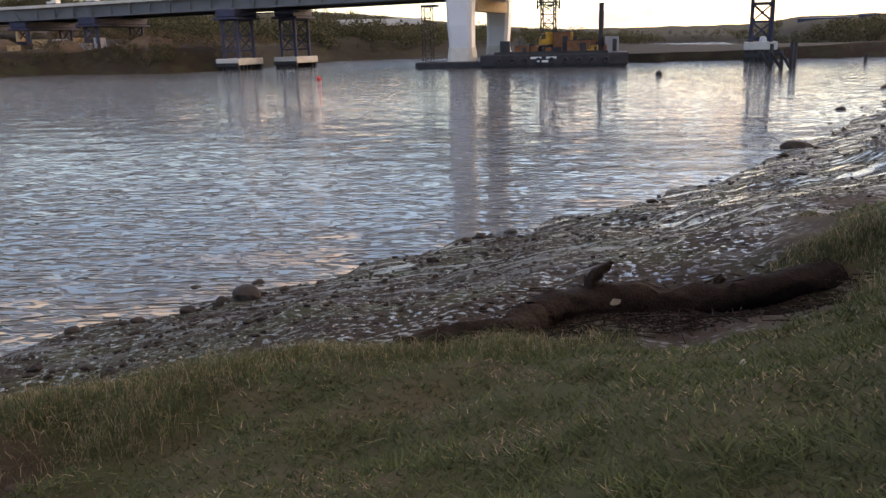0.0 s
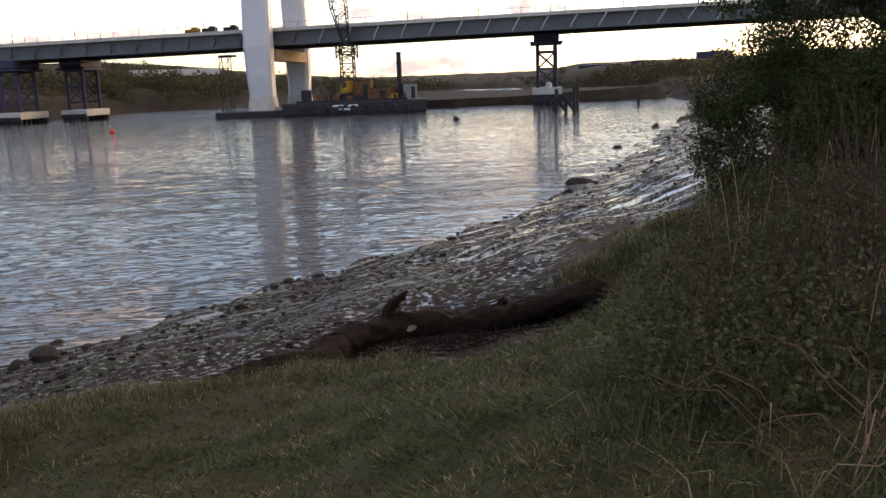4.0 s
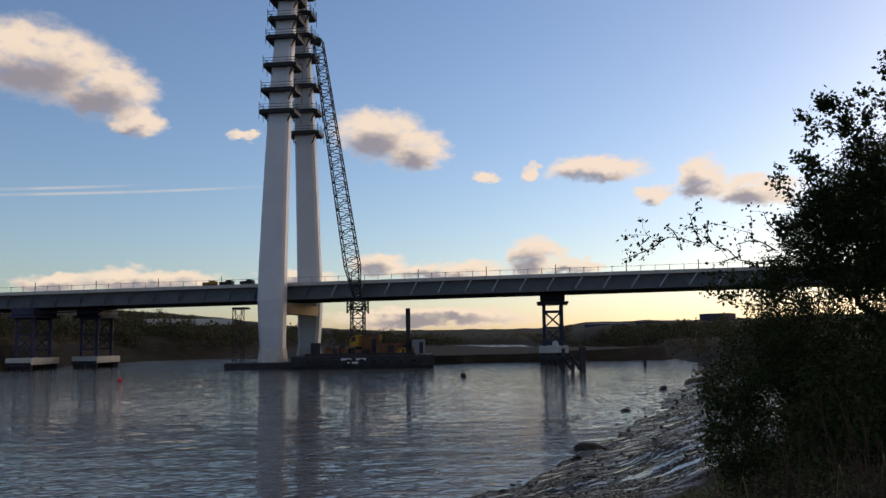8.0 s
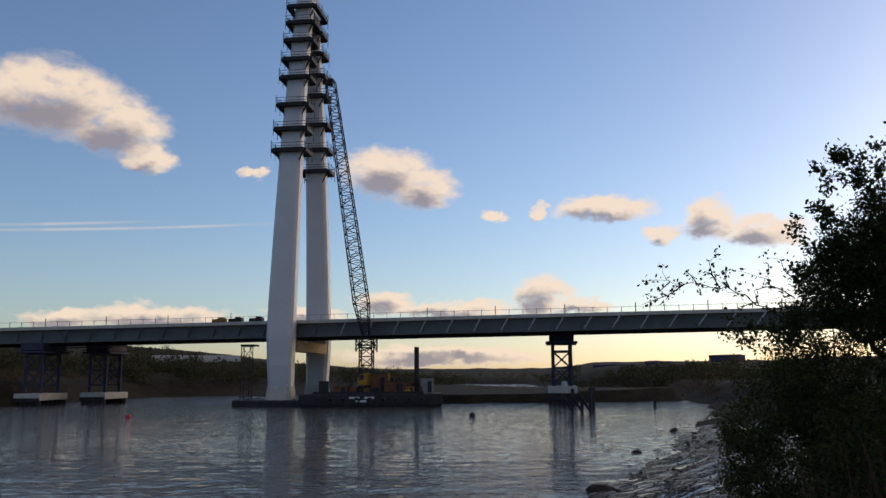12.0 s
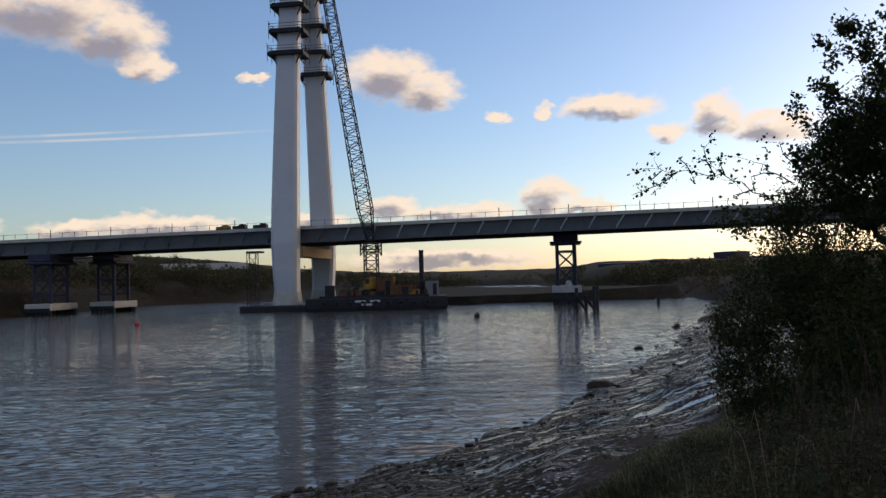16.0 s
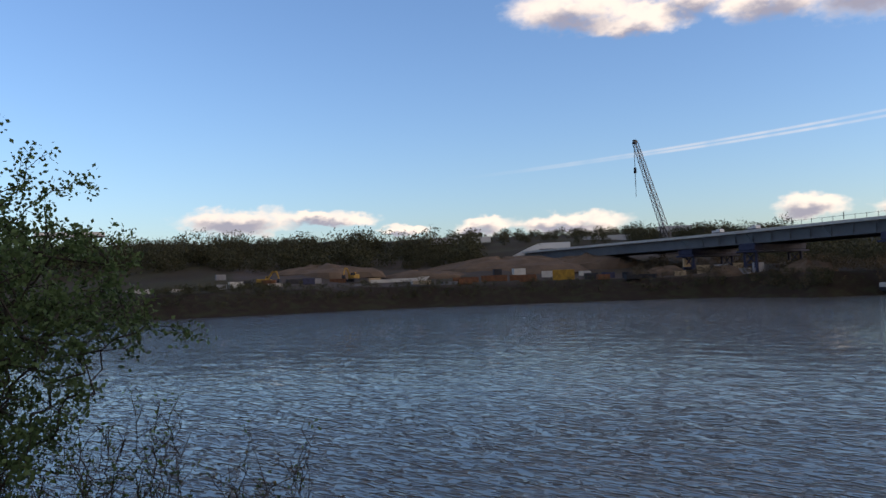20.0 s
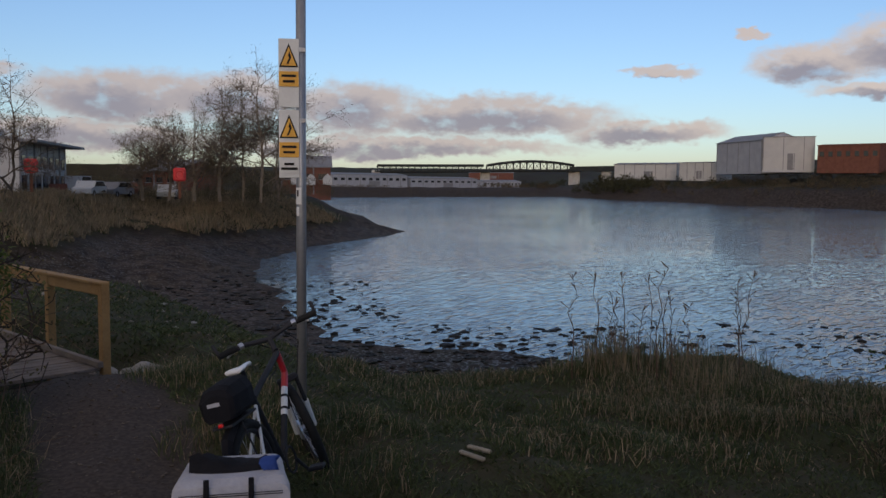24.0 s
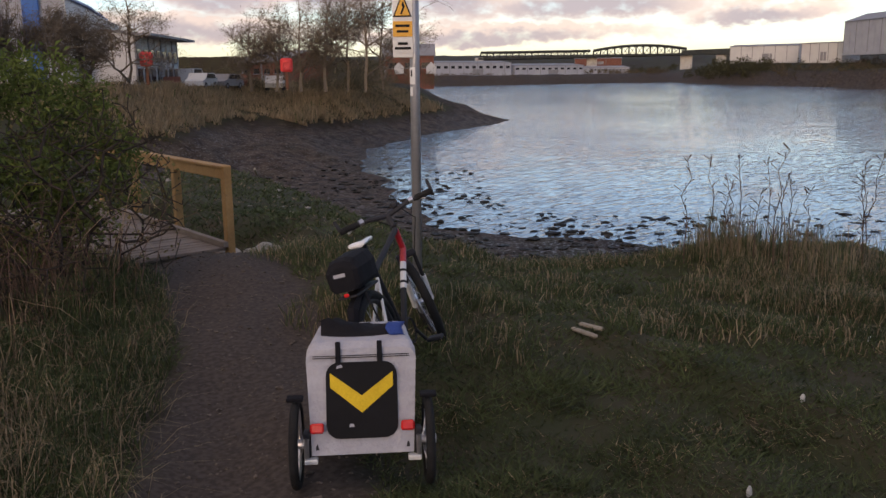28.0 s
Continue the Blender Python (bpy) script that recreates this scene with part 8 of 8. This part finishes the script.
def blades(rs, x, y, length, width, lean, z=None):
    """Bent blades, four corners each."""
    n = len(x)
    z = ground_height(x, y) - 0.01 if z is None else z
    a = rs.uniform(0, 6.28, n)
    up = np.stack([np.zeros(n), np.zeros(n), np.ones(n)], -1)
    b = rs.uniform(0, 6.28, n)
    d = np.stack([np.cos(b), np.sin(b), np.zeros(n)], -1) * (lean * rs.uniform(0.2, 1.3, n))[:, None]
    side = np.stack([np.cos(a), np.sin(a), np.zeros(n)], -1) * width[:, None]
    base = np.stack([x, y, z], -1)
    mid = base + (up * 0.62 + d * 0.35) * length[:, None]
    tip = base + (up * (1 - 0.4 * np.minimum(lean, 1))[:, None] + d) * length[:, None]
    lower = np.stack([base - side, base + side, mid + side * 0.75, mid - side * 0.75], 1)
    upper = np.stack([mid - side * 0.75, mid + side * 0.75, tip + side * 0.12, tip - side * 0.12], 1)
    return np.stack([lower, upper], 1)


def turf(rs, n, r0, r1, power=1.0, az=(-172, 60)):
    u = rs.rand(n)
    d = r0 * (r1 / r0) ** (u ** power)
    a = np.radians(rs.uniform(az[0], az[1], n))
    x, y = d * np.sin(a), d * np.cos(a)
    ok = (turf_level(x, y) > 0.0) & (path_cover(x, y) < 0.4 + 0.3 * rs.rand(n))
    ok &= ~((np.abs(x + 4.9) < 0.6) & (y < -7.9) & (y > -13))
    return x[ok], y[ok]


rs = np.random.RandomState(70)
parts_g, parts_s = [], []
x, y = turf(rs, 580000, 1.2, 26)
d = np.hypot(x, y)
patch = waves2(x, y, 1.6, 71) + 0.5 * waves2(x, y, 0.6, 72)
bare = waves2(x, y, 0.8, 78) + 0.6 * waves2(x, y, 2.6, 79) > 0.95
keep = ~(bare & (rs.rand(len(x)) < 0.75))
x, y, d, patch = x[keep], y[keep], d[keep], patch[keep]
ln = (0.025 + 0.045 * rs.rand(len(x)) + 0.05 * np.clip(patch, 0, 1.5)) * (1 + d * 0.045)
dry = rs.rand(len(x)) < 0.13 + 0.03 * step(0, 3, y) + 0.20 * np.clip(waves2(x, y, 1.9, 73) + 0.7 * waves2(x, y, 0.7, 74), -1.2, 1.4)
wd = (0.0012 + 0.00065 * d) * rs.uniform(0.7, 1.3, len(x))
lean = np.where(dry, 1.6, 1.25)
ln = np.where(dry, 0.62 * ln, ln)
bl = blades(rs, x, y, ln, np.where(dry, 1.3, 1.7) * wd, lean)
bl = np.stack([bl[:, 0, 0], bl[:, 0, 1], bl[:, 1, 2]], 1)
short_g, short_s = [bl[~dry]], [bl[dry]]


def tussock(cx, cy, r, n, h, dry_share, width=0.003, lean=0.45, seed=0):
    """A stand of tall grass."""
    rt = np.random.RandomState(int(abs(cx * 97 + cy * 31)) + seed)
    q = rt.rand(n) ** 0.6 * r
    a = rt.uniform(0, 6.28, n)
    x, y = cx + q * np.cos(a), cy + q * np.sin(a)
    l = h * rt.uniform(0.45, 1.1, n) * (1 - 0.35 * q / r)
    b = blades(rt, x, y, l, np.full(n, width) * rt.uniform(0.7, 1.4, n), np.full(n, lean) * rt.uniform(0.5, 1.5, n))
    k = rt.rand(n) < dry_share
    parts_g.append(b[~k])
    parts_s.append(b[k])


# along the lip above the beach
for k in range(46):
    f = k / 45
    cx, cy = -6.5 + 7.6 * f, 6.6 + 3.6 * f
    tussock(cx + rs.uniform(-0.5, 0.5), cy + rs.uniform(-0.8, 0.8), 0.6, 520, rs.uniform(0.16, 0.36), 0.26, 0.0026, 0.95)
for k in range(16):
    tussock(rs.uniform(4.2, 7.4), rs.uniform(8.4, 11.4), 0.6, 480, rs.uniform(0.3, 0.55), 0.30, 0.0035, 0.85)
for k in range(30):
    cx, cy = 5.9 + rs.uniform(-0.9, 1.6), 12.6 + rs.uniform(-1.6, 2.2)
    tussock(cx, cy, 0.55, 420, rs.uniform(0.2, 0.42), 0.28, 0.004, 0.9)
# rough ground upstream of the viewpoint
for k in range(42):
    a, dd = radians(rs.uniform(24, 75)), rs.uniform(2.4, 9)
    tussock(dd * math.sin(a), dd * math.cos(a), 0.5, 240, rs.uniform(0.2, 0.42), 0.14, 0.0022 + 0.0002 * dd, 1.0)
# tall dry grass by the path
for k in range(48):
    cx, cy = -0.2 + rs.uniform(-1.3, 0.75), -4.6 + rs.uniform(-1.6, 1.5)
    if path_cover(np.array([cx]), np.array([cy]))[0] < 0.3:
        tussock(cx, cy, 0.42, 330, rs.uniform(0.3, 0.62), 0.74, 0.0026, 0.7)
for cx, cy, h, dry_, r in ((-2.4, -5.6, 0.4, 0.15, 0.5), (-2.0, -4.9, 0.4, 0.2, 0.45), (-2.75, -6.1, 0.35, 0.15, 0.4), (-1.7, -4.2, 0.35, 0.25, 0.4), (-3.2, -6.9, 0.35, 0.2, 0.4), (-1.3, -3.7, 0.3, 0.35, 0.35)):
    tussock(cx, cy, r, 900, h, dry_, 0.0032, 0.6)
for cx, cy in ((-1.62, -3.75), (-2.0, -4.25), (-2.35, -4.75), (-2.7, -5.3), (-3.0, -5.9), (-1.3, -3.3), (-3.3, -6.5), (-2.2, -5.1), (-1.8, -4.5)):
    tussock(cx, cy, 0.38, 800, 0.3, 0.14, 0.0026, 0.9)
# straw that has fallen over the edge of the path
rv = np.random.RandomState(88)
f_ = rv.rand(420)
ex, ey = -1.45 - 1.9 * f_ + rv.normal(size=420) * 0.10, -3.0 - 3.0 * f_ + rv.normal(size=420) * 0.10
parts_s.append(blades(rv, ex, ey, rv.uniform(0.08, 0.25, 420), np.full(420, 0.0022), np.full(420, 2.2)))
# red-brown dead stalks before the shrub
f_ = rv.rand(1500)
ex, ey = 0.2 - 2.9 * f_ + rv.normal(size=1500) * 0.35, -5.4 - 0.9 * f_ + rv.normal(size=1500) * 0.4
ok = path_cover(ex, ey) < 0.2
ex, ey = ex[ok], ey[ok]
stalks = blades(rv, ex, ey, rv.uniform(0.3, 0.85, len(ex)), np.full(len(ex), 0.0026), np.full(len(ex), 0.5))
tagged(part("dead_stalks", fast_mesh("dead_stalks", stalks.reshape(-1, 4, 3), 4, stalk_m), stalk_m), "thin red-brown dead stalks beside the path", "stalks", kind="stuff")
# green and straw tussocks on the river side of the path
for k in range(60):
    a, dd = radians(rs.uniform(-131, -84)), rs.uniform(7.0, 13.0)
    tussock(dd * math.sin(a), dd * math.cos(a), 0.6, 340, rs.uniform(0.16, 0.32), 0.30, 0.0045, 0.9)
for cx, cy in ((-4.4, -3.4), (-4.7, -4.3), (-5.0, -5.2), (-4.1, -4.6), (-5.4, -4.2), (-5.3, -6.3), (-5.6, -7.0), (-4.9, -6.2)):
    tussock(cx, cy, 0.45, 450, 0.26, 0.28, 0.003, 0.8)
for k in range(80):
    a, dd = radians(rs.uniform(-114, -80)), rs.uniform(8.5, 11.8)
    tussock(dd * math.sin(a), dd * math.cos(a), 0.6, 300, rs.uniform(0.22, 0.42), 0.42, 0.0036, 0.8)
# reeds
for k in range(14):
    tussock(-10.7 + rs.uniform(-1.0, 1.0), -4.0 + rs.uniform(-1.0, 1.2), 0.45, 110, rs.uniform(0.55, 0.95), 0.6, 0.004, 0.3)
# the far side of the inlet
rp = np.random.RandomState(75)
a, dd = np.radians(rp.uniform(-168, -130, 190000)), rp.uniform(48, 105, 190000)
x, y = dd * np.sin(a), dd * np.cos(a)
s = river_distance(x, y)
ok = (s > 4) & (y + 0.25 * x < -44) & (turf_level(x, y) > 0.1)
x, y = x[ok], y[ok]
b = blades(rp, x, y, rp.uniform(0.5, 1.25, len(x)) * (0.75 + 0.4 * waves2(x, y, 7, 76)), np.full(len(x), 0.045), np.full(len(x), 0.5))
k = rp.rand(len(x)) < 0.93
b = np.stack([b[:, 0, 0], b[:, 0, 1], b[:, 1, 2]], 1)
short_g.append(b[~k])
short_s.append(b[k])
tagged(part("turf", fast_mesh("turf", np.concatenate(short_g), 3, grass_m), grass_m), "short olive-green turf on the river bank", "grass", kind="stuff")
tagged(part("dead_turf", fast_mesh("dead_turf", np.concatenate(short_s), 3, straw_m), straw_m), "dead straw-coloured blades in the turf", "grass", kind="stuff")
tagged(part("grass", fast_mesh("grass", np.concatenate(parts_g).reshape(-1, 4, 3), 4, grass_m), grass_m), "rough green grass on the river bank", "grass", kind="stuff")
tagged(part("dry_grass", fast_mesh("dry_grass", np.concatenate(parts_s).reshape(-1, 4, 3), 4, straw_m), straw_m), "dry straw-coloured grass on the river bank", "grass", kind="stuff")

# dead stems that stand above the grass
rq = np.random.RandomState(77)
for k in range(14):
    x, y = -10.6 + rq.uniform(-0.9, 1.0), -4.1 + rq.uniform(-0.9, 1.3)
    h = rq.uniform(0.9, 1.45) if k else 1.5
    z0 = gz(x, y)
    st = [Vector((x + 0.05 * f * rq.normal(), y + 0.05 * f * rq.normal(), z0 + h * f)) for f in np.linspace(0, 1, 7)]
    g = Geo().tube(st, list(np.linspace(0.008, 0.003, 7)), 4)
    for j in range(16):
        p = st[2 + j % 5].lerp(st[min(6, 3 + j % 5)], rq.rand())
        g.tube([p, p + Vector((rq.normal() * 0.05, rq.normal() * 0.05, 0.05 + 0.04 * rq.rand()))], [0.003, 0.006], 3)
    tagged(part("dead_stem", g, stalk_m), "tall dry dock stem standing in the grass", "stem", "dead stems")


def bramble(cx, cy, n, spread, seed, h=0.8, reach=(0.5, 1.3), stem_m=stalk_m, straw=0.28):
    rb = np.random.RandomState(seed)
    t = thing("bramble_patch", "tangle of dead bramble stems and straw on the bank", "bramble")
    for k in range(n):
        a = rb.uniform(0, 6.28)
        x, y = cx + rb.normal() * spread * 0.6, cy + rb.normal() * spread * 0.6
        z0 = gz(x, y)
        ln = rb.uniform(*reach)
        hh = h * rb.uniform(0.4, 1.1)
        pts = [Vector((x + ln * f * math.cos(a), y + ln * f * math.sin(a), z0 + hh * math.sin(min(f * 2.2, 2.6)) + 0.03 * rb.normal())) for f in np.linspace(0, 1, 7)]
        part("bramble_stem", Geo().tube(pts, list(np.linspace(0.0035, 0.0012, 7)), 4), straw_m if rb.rand() < straw else stem_m, t)
    return t


red_stem = leaf_material("bramble_stem", (0.105, 0.064, 0.050), (0.058, 0.036, 0.029), 0.3)
bramble(2.0, 2.6, 30, 0.4, 81, 0.3, (0.2, 0.7))
bramble(2.6, 3.9, 60, 0.6, 86, 0.55, (0.08, 0.35), red_stem, 0.15)
bramble(3.5, 4.9, 80, 0.9, 82, 0.8, (0.08, 0.45), red_stem, 0.10)
bramble(4.6, 6.2, 80, 1.1, 83, 1.0, (0.1, 0.5), red_stem, 0.08)
bramble(-1.2, -5.2, 26, 0.8, 84, 0.6)
bramble(-2.9, -6.3, 40, 0.5, 85, 0.9)
